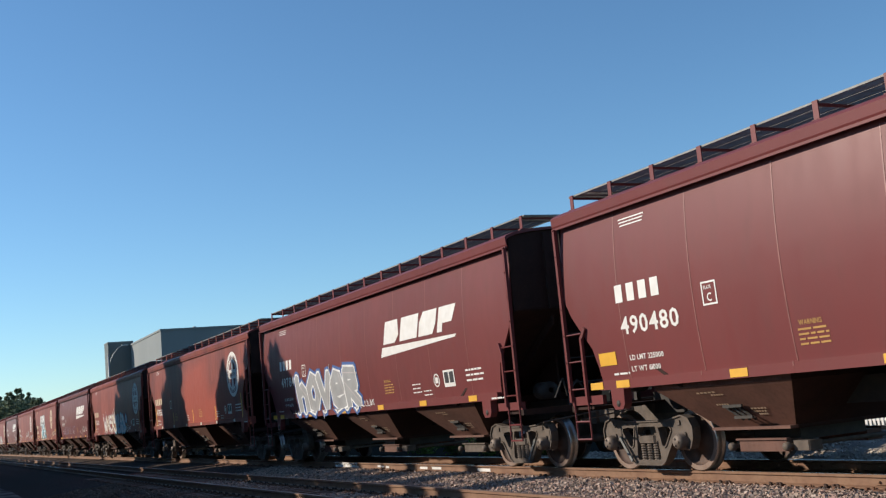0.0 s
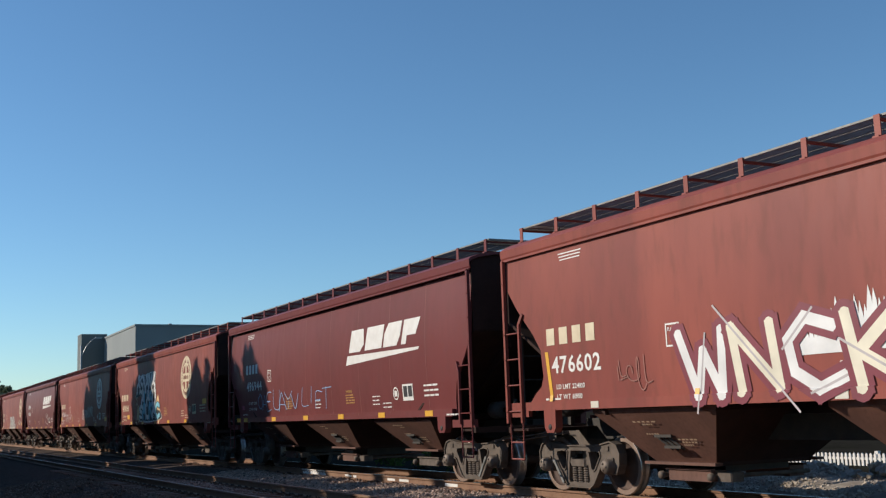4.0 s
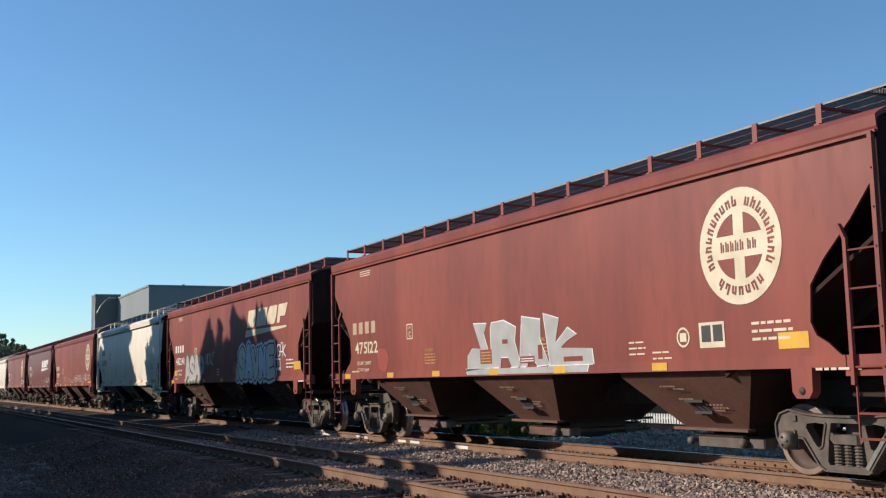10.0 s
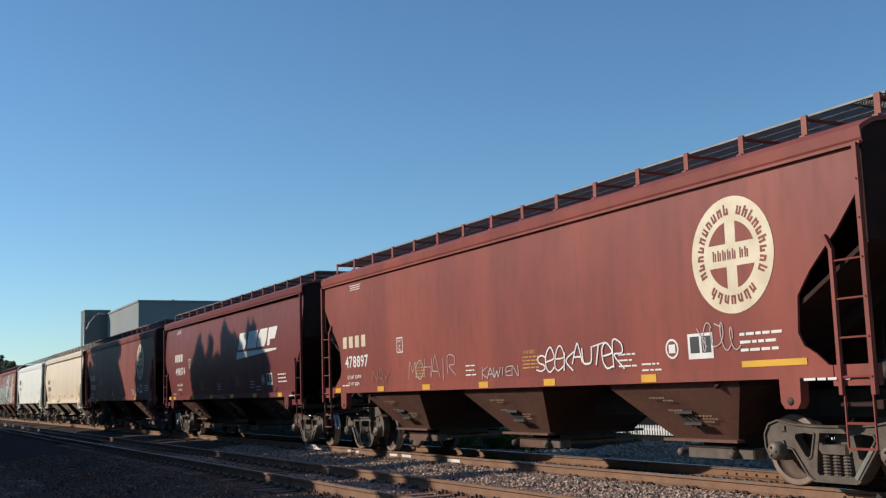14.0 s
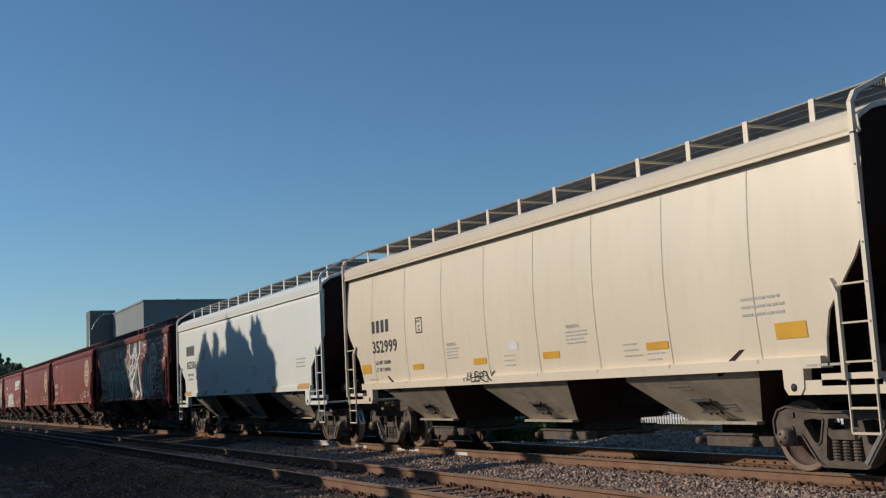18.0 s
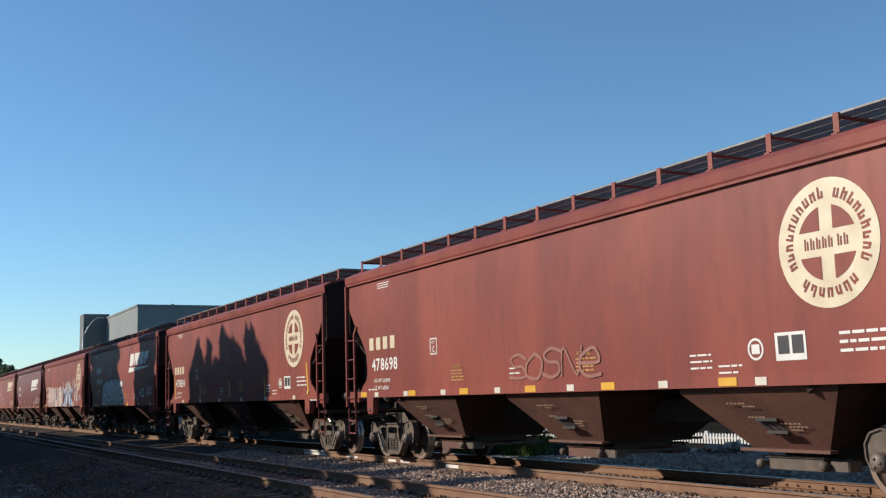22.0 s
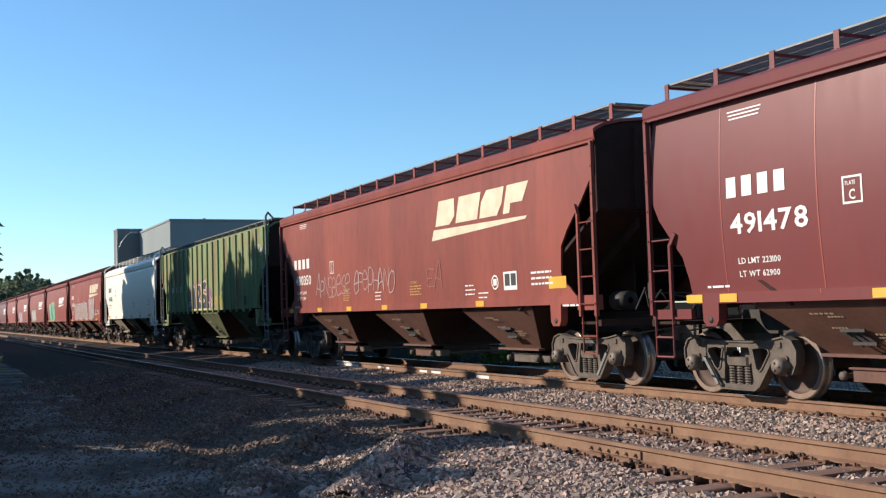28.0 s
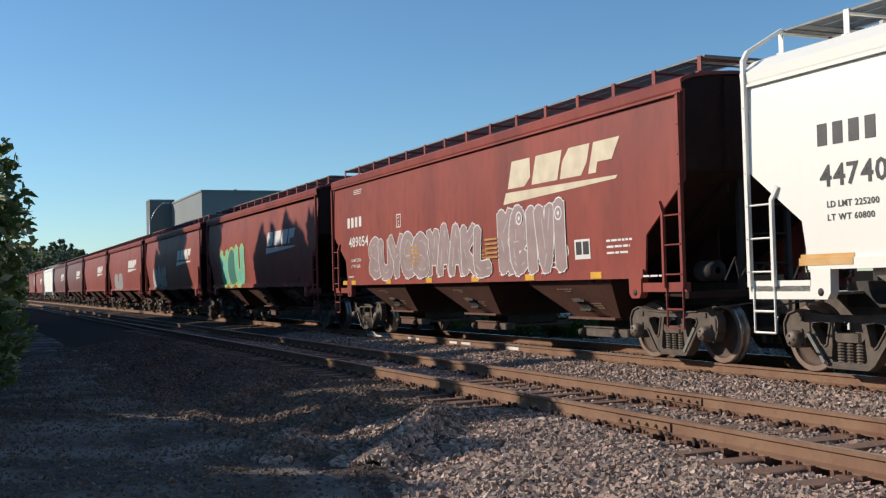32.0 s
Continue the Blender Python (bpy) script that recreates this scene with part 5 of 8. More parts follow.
def add_car(kind, paint, grimy, left, label, posts=None, store={}):
    key = (kind, paint.name)
    at = left + TYPES[kind]["L"] / 2
    if key not in store:
        car = build_car(kind, paint, grimy, posts)
        store[key] = car
        store[key, "bare"] = True
        car.matrix_basis = pose(at, TRACK_Y, 0)
    else:
        car = copy_thing(store[key], pose(at, TRACK_Y, 0))
        plain = ("side_wall", "end_wall", "slope_sheet", "roof", "roof_hatch", "running_board", "walkway_post", "end_board", "end_platform", "end_rigging",
                 "coupler", "ladder", "stirrup_step", "jacking_pad", "pin_hole", "side_sill", "centre_sill", "centre_web", "hopper_bay", "lip", "gate_shaft", "drive_block", "brace", "stencil", "bracket", "outlet_gate",
                 "truck", "side_frame", "spring", "bearing_cap", "lever", "wheelset", "brake_beam", "rib")
        for o in list(car.children_recursive):   # the first car's own markings are not taken over
            if o.name.split(".")[0] not in plain:
                bpy.data.objects.remove(o)
    tagged(car, label, "train car", "cars of the freight train")
    TRAIN.append((car, at))
    return car


H_L, H_S, H_M = TYPES["long"]["L"] / 2, TYPES["short"]["L"] / 2, TYPES["mid"]["L"] / 2



def mural(car, kind):
    """Bubbles, mint letter forms, a black and white jagged mass, and many short white strokes."""
    rng = random.Random(170)
    ox = -H_L
    bm = bmesh.new()
    mats = [SPRAY["white"], SPRAY["dusk"], SPRAY["black"], SPRAY["silver"]]
    for x, z, r in ((3.3, 2.5, 0.6), (4.85, 2.6, 0.6), (6.35, 2.55, 0.55), (7.6, 2.62, 0.7), (2.34, 3.4, 0.12), (3.98, 3.18, 0.19), (5.79, 3.36, 0.3), (6.67, 3.55, 0.18), (7.05, 3.1, 0.13), (8.2, 3.3, 0.13), (1.45, 3.1, 0.13), (1.87, 2.85, 0.08), (1.34, 2.38, 0.2), (2.4, 1.6, 0.08)):
        disc(bm, ox + x, z, r, 0, 0.0, 20)
        disc(bm, ox + x, z, r - 0.035, 1, 0.001, 20)
        ribbon(bm, [(ox + x - r * 0.5, z + r * 0.3), (ox + x - r * 0.2, z + r * 0.6)], 0.03, 3, 0.0016)
    part("graffiti", conform(bm, kind, 0.005), mats, car, "sprayed grey bubbles with white rims")
    fat_word(car, kind, ox + 2.8, ox + 8.1, 1.4, 2.8, "nOnnOn", "umber", "white", 171, thick=0.4, edge=0.022, squeeze=1.28, fill2="mint", shine="white",
             inner=(("white", "cream", 0.74), ("deep_teal", "umber", 0.66), ("cream", "white", 0.3), ("umber", "mint", 0.2)), label="mint and brown banded sprayed forms")
    bm = bmesh.new()

    def form(pts, mi, up):
        flat(bm, [(ox + x, z) for x, z in pts], mi, up)

    def stroke(pts, w, mi, up, n=5):
        ribbon(bm, soft_line(rng, [(ox + x, z) for x, z in pts], n), w, mi, up)
    form(((8.85, 3.93), (9.9, 3.93), (9.8, 3.6), (9.5, 3.3), (8.95, 3.28), (8.8, 3.55)), 2, 0.0)            # dark fields between the pale horns
    form(((10.3, 3.93), (11.05, 3.9), (11.08, 3.45), (10.8, 3.15), (10.45, 3.3)), 2, 0.0002)
    form(((9.25, 2.08), (9.6, 2.2), (10.1, 2.55), (10.5, 2.95), (10.75, 3.1), (11.0, 2.7), (11.35, 2.1), (11.7, 1.43), (9.35, 1.43), (9.45, 1.75)), 2, 0.0)      # dark body
    form(((8.95, 3.3), (9.3, 3.34), (9.6, 3.5), (9.8, 3.72), (9.93, 3.93), (10.02, 3.62), (10.12, 3.9), (10.2, 3.64), (10.32, 3.92), (10.36, 3.55), (10.62, 3.3), (10.8, 3.12),
          (10.62, 2.85), (10.3, 2.66), (10.05, 2.74), (9.84, 2.82), (9.5, 2.66), (9.26, 2.54), (8.95, 2.45), (8.78, 2.42), (8.6, 2.5), (8.55, 2.72), (8.75, 2.83), (9.0, 2.9), (9.2, 2.98), (9.05, 3.08), (8.93, 3.18)), 0, 0.0015)
    form(((8.78, 2.2), (8.95, 2.26), (9.32, 2.34), (9.7, 2.48), (10.07, 2.68), (10.3, 2.68), (10.1, 2.48), (9.8, 2.3), (9.47, 2.15), (9.1, 2.06), (8.83, 2.04)), 0, 0.0017)
    form(((8.8, 2.42), (9.26, 2.54), (9.84, 2.8), (10.04, 2.7), (9.7, 2.5), (9.32, 2.35), (8.9, 2.26)), 2, 0.0012)
    for q, pts in enumerate((((8.86, 3.93), (8.8, 3.62), (8.92, 3.38), (9.2, 3.3)), ((11.03, 3.92), (11.07, 3.5), (10.9, 3.25), (10.68, 3.16)), ((10.32, 3.92), (10.42, 3.5), (10.6, 3.28)))):
        stroke(pts, (0.1, 0.12, 0.09)[q], 0, 0.0019 + 0.0002 * q)
    stroke(((8.9, 3.25), (9.5, 3.28), (10.2, 3.3), (10.6, 3.24)), 0.07, 2, 0.0026)
    stroke(((8.9, 3.25), (9.5, 3.285), (10.2, 3.305), (10.6, 3.245)), 0.03, 0, 0.0032)
    form(((8.93, 3.2), (9.46, 3.22), (9.42, 3.02), (9.31, 2.96), (9.05, 3.0)), 2, 0.0028)
    form(((9.59, 3.22), (10.15, 3.22), (10.05, 3.02), (9.85, 2.94), (9.66, 2.99)), 2, 0.0028)
    for x in (9.02, 9.7):
        stroke(((x, 3.1), (x + 0.12, 3.17)), 0.03, 3, 0.0034, 2)
    flat(bm, wobble(rng, ox + 8.63, 2.61, 0.42, 0.44, 20, 0.05, 2.0), 0, 0.002)
    flat(bm, wobble(rng, ox + 8.63, 2.61, 0.36, 0.38, 20, 0.05, 2.0), 2, 0.0026)
    stroke(((8.54, 2.68), (8.62, 2.75)), 0.03, 0, 0.0032, 2)
    for k in range(10):        # points along the open gap
        f = k / 9
        x, z = 8.88 + 0.92 * f, 2.43 + 0.34 * f ** 1.2
        form(((x - 0.045, z + 0.02), (x + 0.045, z + 0.04), (x + 0.02, z - 0.11)), 0, 0.0022)
        x, z = 8.92 + 0.95 * f, 2.27 + 0.33 * f
        form(((x - 0.04, z), (x + 0.04, z + 0.02), (x, z + 0.11)), 0, 0.0024)
    for k in range(150):       # short dark hatching on the pale shapes
        f = rng.random()
        q = rng.random()
        if q < 0.4:
            x, z, w = 8.85 + 0.95 * f, 2.55 + 0.3 * f + rng.uniform(-0.02, 0.2), 0.08
        elif q < 0.7:
            x, z, w = 9.95 + 0.65 * f, 2.75 + 0.25 * f + rng.uniform(-0.02, 0.3), 0.1
        elif q < 0.85:
            x, z, w = 9.5 + 0.9 * f, 3.36 + rng.uniform(0, 0.2), 0.07
        else:
            x, z, w = 8.9 + 1.2 * f, 2.1 + 0.42 * f + rng.uniform(0, 0.1), 0.07
        ribbon(bm, [(ox + x, z), (ox + x + w * rng.uniform(0.4, 0.8), z + rng.uniform(-0.01, 0.05)), (ox + x + w * rng.uniform(1, 1.5), z + rng.uniform(0.0, 0.07))], rng.uniform(0.01, 0.02), 2, 0.0036 + 0.000004 * k)
    for pts in (((9.84, 2.82), (9.7, 2.95), (9.5, 3.0)), ((10.25, 2.7), (10.15, 2.9), (10.3, 3.1)), ((9.55, 2.72), (9.4, 2.8), (9.15, 2.8)), ((10.0, 3.35), (9.98, 3.55), (9.94, 3.75)), ((10.22, 3.35), (10.2, 3.5), (10.28, 3.7)), ((9.62, 3.35), (9.7, 3.48), (9.82, 3.6))):
        stroke(pts, 0.03, 2, 0.0043)
    for k in range(7):         # ragged pale fur under the jaw
        x = 8.92 + 0.1 * k
        form(((x - 0.07, 2.1 + 0.012 * k), (x + 0.08, 2.12 + 0.012 * k), (x + 0.06, 1.82 - 0.05 * (k % 3)), (x + 0.01, 1.62 + 0.08 * (k % 2))), 0, 0.0009 + 0.00004 * k)
    for q, pts in enumerate((((9.6, 1.45), (9.75, 1.8), (10.1, 2.2), (10.55, 2.75)), ((11.35, 1.45), (11.1, 2.0), (10.85, 2.6), (10.7, 2.95)), ((10.0, 1.45), (10.12, 1.75), (10.35, 2.05)))):
        stroke(pts, (0.05, 0.12, 0.035)[q], 0, 0.002 + 0.0002 * q)
    for k in range(24):        # hair along the outlines
        f = k / 23
        x, z = 10.72 + 0.75 * f, 2.95 - 1.4 * f
        ribbon(bm, [(ox + x - 0.06, z - 0.03), (ox + x + 0.12, z + 0.06)], 0.028, 0, 0.003 + 0.00002 * k)
        x, z = 11.06 + 0.03 * math.sin(k), 3.3 + 0.6 * f
        ribbon(bm, [(ox + x, z), (ox + x + 0.2, z + 0.04)], 0.025, 0, 0.003 + 0.00002 * k)
        x, z = rng.uniform(9.8, 10.7), rng.uniform(1.5, 2.1)
        ribbon(bm, [(ox + x, z), (ox + x + rng.uniform(-0.06, 0.08), z + rng.uniform(0.06, 0.16))], 0.02, 0, 0.003 + 0.00002 * k)
    flat(bm, wobble(rng, ox + 10.55, 1.62, 0.75, 0.3, 16, 0.25), 0, 0.0038)
    for k in range(9):
        ribbon(bm, [(ox + 10.25 + 0.08 * k, 1.52), (ox + 10.28 + 0.08 * k, 1.7)], 0.018, 2, 0.0042 + 0.00002 * k)
    part("graffiti", conform(bm, kind, 0.006), mats, car, "black and white sprayed jagged shapes")
    fat_word(car, kind, ox + 11.85, ox + 13.75, 1.5, 2.85, "UUN~", "cream", "umber", 174, back="white", thick=0.15, edge=0.05, glow=0.03, lean=-0.05, squeeze=1.15, fill2="white", label="cream and brown wavy sprayed letters")
    bm = bmesh.new()      # sparkles
    for x, z, r in ((11.85, 2.65, 0.26), (13.05, 2.5, 0.3), (13.9, 2.5, 0.34), (13.75, 2.85, 0.2)):
        flat(bm, [(ox + x + r * (1 if k % 2 == 0 else 0.16) * math.cos(k * 0.785), z + r * (1 if k % 2 == 0 else 0.16) * math.sin(k * 0.785)) for k in range(8)], 0, 0.0002 * len(bm.faces))
    part("graffiti", conform(bm, kind, 0.024), mats, car, "white four-pointed sprayed sparkles")
    bm = bmesh.new()
    for k in range(330):
        x, z = rng.uniform(11.3, 16.7), rng.uniform(1.5, 3.9)
        if math.hypot(x - 13.87, z - 2.97) < 0.82 or x > 16.9 - inset(kind, z) - 0.4:
            continue
        w = rng.uniform(0.12, 0.4)
        ribbon(bm, [(ox + x, z), (ox + x + w / 2, z + 0.025), (ox + x + w, z + 0.03)], rng.uniform(0.014, 0.028), 0, 0.0)
    for k in range(70):
        x, z = rng.uniform(8.1, 8.9), rng.uniform(2.2, 3.9)
        ribbon(bm, [(ox + x, z), (ox + x + 0.22, z - 0.03)], 0.018, 0, 0.0)
    tagged(part("sprayed_stroke", conform(bm, kind, 0.005), mats, car, "many short white sprayed strokes"), kind="stuff")
    for k, w in enumerate(("VALLEY", "CROW", "CLUB")):
        scribble(car, kind, ox + 7.95, ox + 8.75, 2.3 - 0.36 * k, 2.58 - 0.36 * k, w, "mint", 175 + k, 0.045)
    for k, w in enumerate(("CLUB", "TIONS")):
        scribble(car, kind, ox + 1.0, ox + 1.7, 2.88 - 0.25 * k, 3.1 - 0.25 * k, w, "mint", 178 + k, 0.045)


def blue_figure(car, kind):
    """A symmetric pattern of curls and feathered strokes in navy, white, pink and pale blue between two blue wedges."""
    rng = random.Random(210)
    cx, cz = -H_L + 10.9, 2.05
    bm = bmesh.new()
    mats = [SPRAY["navy"], SPRAY["pale_blue"], SPRAY["white"], SPRAY["blue"], SPRAY["blush"]]
    flat(bm, wobble(rng, cx, cz, 3.0, 1.35, 30, 0.1, 2.0), 0, 0.0)
    for s in (-1, 1):
        for pts, mi, up in (((( 1.15, 0.42), (2.05, 0.32), (1.5, -0.1)), 3, 0.0008), (((1.0, -0.15), (2.0, -0.62), (1.2, -0.68)), 1, 0.0008), (((1.25, 0.36), (1.85, 0.28), (1.5, 0.02)), 1, 0.0014)):
            flat(bm, [(cx + s * a, cz + b) for a, b in pts][::s], mi, up)
        for k in range(7):     # pink and white curls above
            x, z, r = cx + s * (0.35 + 0.15 * k), cz + 0.5 - 0.05 * k, 0.24 - 0.015 * k
            pts = [(x + s * r * (1 - i / 20) * math.cos(1.2 + i * 0.45), z + r * (1 - i / 20) * math.sin(1.2 + i * 0.45)) for i in range(14)]
            ribbon(bm, pts, 0.055, 4 if k % 2 else 2, 0.002 + 0.0004 * k)
        for k in range(11):    # pale feathers below
            a = (cx + s * (0.18 + 0.02 * k), cz + 0.12 - 0.06 * k)
            m = (cx + s * (0.55 + 0.03 * k), cz - 0.02 - 0.055 * k)
            b = (cx + s * (0.95 - 0.035 * k), cz + 0.14 - 0.085 * k)
            ribbon(bm, soft_line(rng, [a, m, b], 5), 0.045, 1 if k % 3 == 0 else 2, 0.002 + 0.0003 * k)
        for k in range(5):     # rays on top
            x = cx + s * (0.25 + 0.17 * k)
            ribbon(bm, [(x, cz + 0.62 - 0.04 * k), (x + s * 0.05, cz + 0.86 - 0.06 * k)], 0.035, 2, 0.001)
        ex, ez = cx + s * 0.36, cz + 0.12
        for r, mi, up in ((0.2, 0, 0.006), (0.16, 2, 0.0064), (0.11, 1, 0.0068), (0.07, 0, 0.0072), (0.03, 2, 0.0076)):
            disc(bm, ex, ez, r, mi, up, 16)
    for k in range(5):         # short bars down the middle
        ribbon(bm, [(cx - 0.1, cz + 0.28 - 0.09 * k), (cx + 0.1, cz + 0.28 - 0.09 * k)], 0.045, 2 if k % 2 else 1, 0.007)
    disc(bm, cx, cz + 0.5, 0.14, 2, 0.006, 16)
    disc(bm, cx, cz + 0.5, 0.1, 0, 0.0064, 16)
    disc(bm, cx, cz + 0.5, 0.05, 4, 0.0068, 16)
    part("graffiti", conform(bm, kind, 0.006), mats, car, "navy, pink and pale blue sprayed curls")
    for x, z, r, tone in ((9.14, 2.72, 0.2, "silver"), (12.75, 2.7, 0.26, "silver"), (14.75, 1.85, 0.15, "umber"), (13.2, 1.45, 0.12, "silver")):
        bm = bmesh.new()       # starry strokes
        for k in range(4):
            a = 0.785 * k + 0.2
            ribbon(bm, [(-H_L + x - r * math.cos(a), z - r * math.sin(a)), (-H_L + x + r * math.cos(a), z + r * math.sin(a))], 0.03, 0, 0.0003 * k)
        part("scrawl", conform(bm, kind, 0.007), SPRAY[tone], car, "sprayed star of crossed strokes")
    bm = bmesh.new()
    ribbon(bm, [(-H_L + 14.2 + 0.42 * (1 - i / 40) * math.cos(i * 0.5), 1.98 + 0.42 * (1 - i / 40) * math.sin(i * 0.5)) for i in range(34)], 0.04)
    part("scrawl", conform(bm, kind, 0.012), SPRAY["white"], car, "white sprayed spiral")
    for k in range(5):
        bm = bmesh.new()
        a = radians(60 + 22 * k)
        ribbon(bm, [(-H_L + 13.35 + 0.2 * math.cos(a), 2.6 + 0.12 * math.sin(a)), (-H_L + 13.35 + 0.42 * math.cos(a), 2.6 + 0.34 * math.sin(a))], 0.04)
        part("scrawl", conform(bm, kind, 0.012), SPRAY["white"], car, "short white sprayed ray")
    scribble(car, kind, -H_L + 13.05, -H_L + 13.8, 2.28, 2.6, "MR", "white", 212, 0.045)
    scribble(car, kind, -H_L + 13.1, -H_L + 13.85, 1.95, 2.25, "LBN", "white", 213, 0.045)
    scribble(car, kind, -H_L + 14.0, -H_L + 14.5, 1.46, 1.6, "RES", "silver", 214, 0.025)


# 1st: newer dark red car
c = add_car("short", RED_NEW, "red", -15.15, "dark red covered hopper car with white lettering and yellow stripes")
mark_car(c, "short", "490480", seed=1, limits="225000", dx=-0.2, dz=-0.1)
stripes(c, "short", [-H_S + 1.1], 0.45, 0.2, YELLOW, 1.68)
seams(c, "short", INK_RED, 8)
slant_logo(c, "short", -H_S + 9.6, 2.55, 4.2)
# 2nd
c = add_car("short", RED_NEW, "red", -32.53, "dark red hopper car with grey and blue graffiti along its side")
mark_car(c, "short", "497842", seed=2, limits="223300")
slant_logo(c, "short", -H_S + 9.5, 2.5, 4.2)
fat_word(c, "short", -H_S + 3.1, -H_S + 7.9, 1.38, 2.46, "hOVeR", "grey", "white", 11, back="blue", thick=0.3, edge=0.05, glow=0.07, lean=-0.08, shine="silver", smooth=False, label="grey sprayed block letters with white edges on blue")
tag(c, "short", -H_S + 8.05, -H_S + 8.75, 1.42, 1.6, "white", 12, 0.03, 4)
tag(c, "short", -H_S + 2.7, -H_S + 3.1, 1.42, 1.55, "white", 13, 0.03, 3)
seams(c, "short", INK_RED, 8)
# 3rd: patched
c = add_car("long", RED_OLD_B, "red", -50.81, "brown-red hopper car with brighter touched-up paint and a round emblem")
mark_car(c, "long", "471553", name_ink=INK_CREAM, seed=3, yellow=False, dashes=True, limits="224100")
OUTER = [(-1.8, 1.5), (-2.0, 2.4), (-1.6, 3.5), (-0.5, 3.85), (1.3, 4.0), (2.8, 4.02), (3.1, 3.3), (3.2, 2.9), (4.6, 3.0), (5.6, 2.7), (5.9, 1.5)]
INNER = [(-0.95, 1.5), (-1.15, 2.4), (-0.8, 3.1), (-0.1, 3.35), (1.3, 3.52), (1.9, 3.54), (2.1, 2.9), (2.5, 2.2), (4.0, 2.3), (4.7, 2.05), (4.9, 1.5)]
for k in range(7):   # thin coats, each a little smaller than the last
    f = k / 6
    ring = [(p[0] + (q[0] - p[0]) * f, p[1] + (q[1] - p[1]) * f) for p, q in zip(OUTER, INNER)]
    bm = bmesh.new()
    flat(bm, soft_line(random, ring + ring[:1], 5)[:-1])
    part("paint_coat", conform(bm, "long", 0.0026 + 0.0004 * k), COATS[k], c, "fresher red touched-up paint" if k == 6 else "thin edge of touched-up paint")
round_logo(c, "long", H_L - 2.24, 2.97, ground=RED_OLD_B)
# 4th
c = add_car("long", RED_OLD, "red", -69.32, "faded red hopper car with pink and pale blue graffiti")
mark_car(c, "long", "476602", name_ink=INK_CREAM, seed=4, yellow=False, dashes=True, limits="224100")
round_logo(c, "long", H_L - 2.12, 2.96)
rng4 = random.Random(44)
bm = bmesh.new()     # a white flare over the last letters, soft at its top
for k in range(26):
    x = -H_L + 6.7 + 0.068 * k
    zt = 2.3 + 0.37 * (k / 25) + rng4.uniform(-0.14, 0.1)
    flat(bm, [(x - 0.06, 1.9), (x + 0.1, 1.9), (x + 0.07, zt - 0.15), (x + 0.035, zt), (x, zt - 0.2)], 0, 0.0002 * (k % 5))
part("graffiti", conform(bm, "long", 0.006), SPRAY["white"], c, "white sprayed flare")
fat_word(c, "long", -H_L + 4.75, -H_L + 8.5, 1.4, 2.42, "WNCK", "white", "maroon", 41, thick=0.15, edge=0.09, lean=-0.2, shine="silver", smooth=False, fill2="cream", label="white sprayed letters edged in maroon")
bm = bmesh.new()
n = 0
for x, z, w, hgt, turn in ((8.9, 2.02, 0.62, 0.66, 0.3), (9.6, 2.05, 0.52, 0.62, 0.5), (9.3, 1.72, 0.85, 0.5, -0.6), (8.92, 1.56, 0.8, 0.42, 0.1), (9.75, 1.5, 0.9, 0.3, 0.0),
                           (10.5, 2.1, 0.85, 0.62, 0.1), (10.3, 1.62, 0.7, 0.5, 0.3), (10.85, 1.58, 0.7, 0.5, -0.3), (11.3, 1.9, 0.42, 1.15, 0.75), (11.55, 1.52, 0.9, 0.34, 0.2), (12.05, 2.06, 0.5, 0.46, -0.4)):
    blob(bm, rng4, -H_L + x, z, w, hgt, turn, ((0.02, 1, 0.0016 * n), (-0.045, 0, 0.0016 * n + 0.0005)), 7)
    if n == 5:
        disc(bm, -H_L + x + 0.05, z, 0.09, 2, 0.0016 * n + 0.0012)
    n += 1
part("graffiti", conform(bm, "long", 0.008), [SPRAY["white"], SPRAY["cyan"], SPRAY["deep_teal"], SPRAY["silver"]], c, "pale blue and white sprayed bubble forms")
scribble(c, "long", -H_L + 12.1, -H_L + 12.9, 1.44, 1.62, "YLAS", "white", 43, 0.03)
tag(c, "long", -H_L + 3.2, -H_L + 4.0, 1.6, 2.1, "faded", 45, 0.03, 4)
# 5th
c = add_car("short", RED_NEW, "red", -86.27, "dark red hopper car with thin blue scrawled graffiti")
mark_car(c, "short", "496944", seed=5, limits="223100")
slant_logo(c, "short", -H_S + 9.6, 2.55, 4.2)
scribble(c, "short", -H_S + 2.8, -H_S + 3.9, 1.6, 2.15, "OAE", "pale_blue", 51, 0.03)
scribble(c, "short", -H_S + 4.1, -H_S + 6.2, 1.6, 2.15, "UAYV", "pale_blue", 52, 0.035)
scribble(c, "short", -H_S + 6.4, -H_S + 8.4, 1.6, 2.15, "LIFT", "pale_blue", 53, 0.03)
patch(c, "short", -H_S + 1.2, -H_S + 1.42, 1.68, 1.8, SPRAY["pink"], "pink tag card")
seams(c, "short", INK_RED, 8)
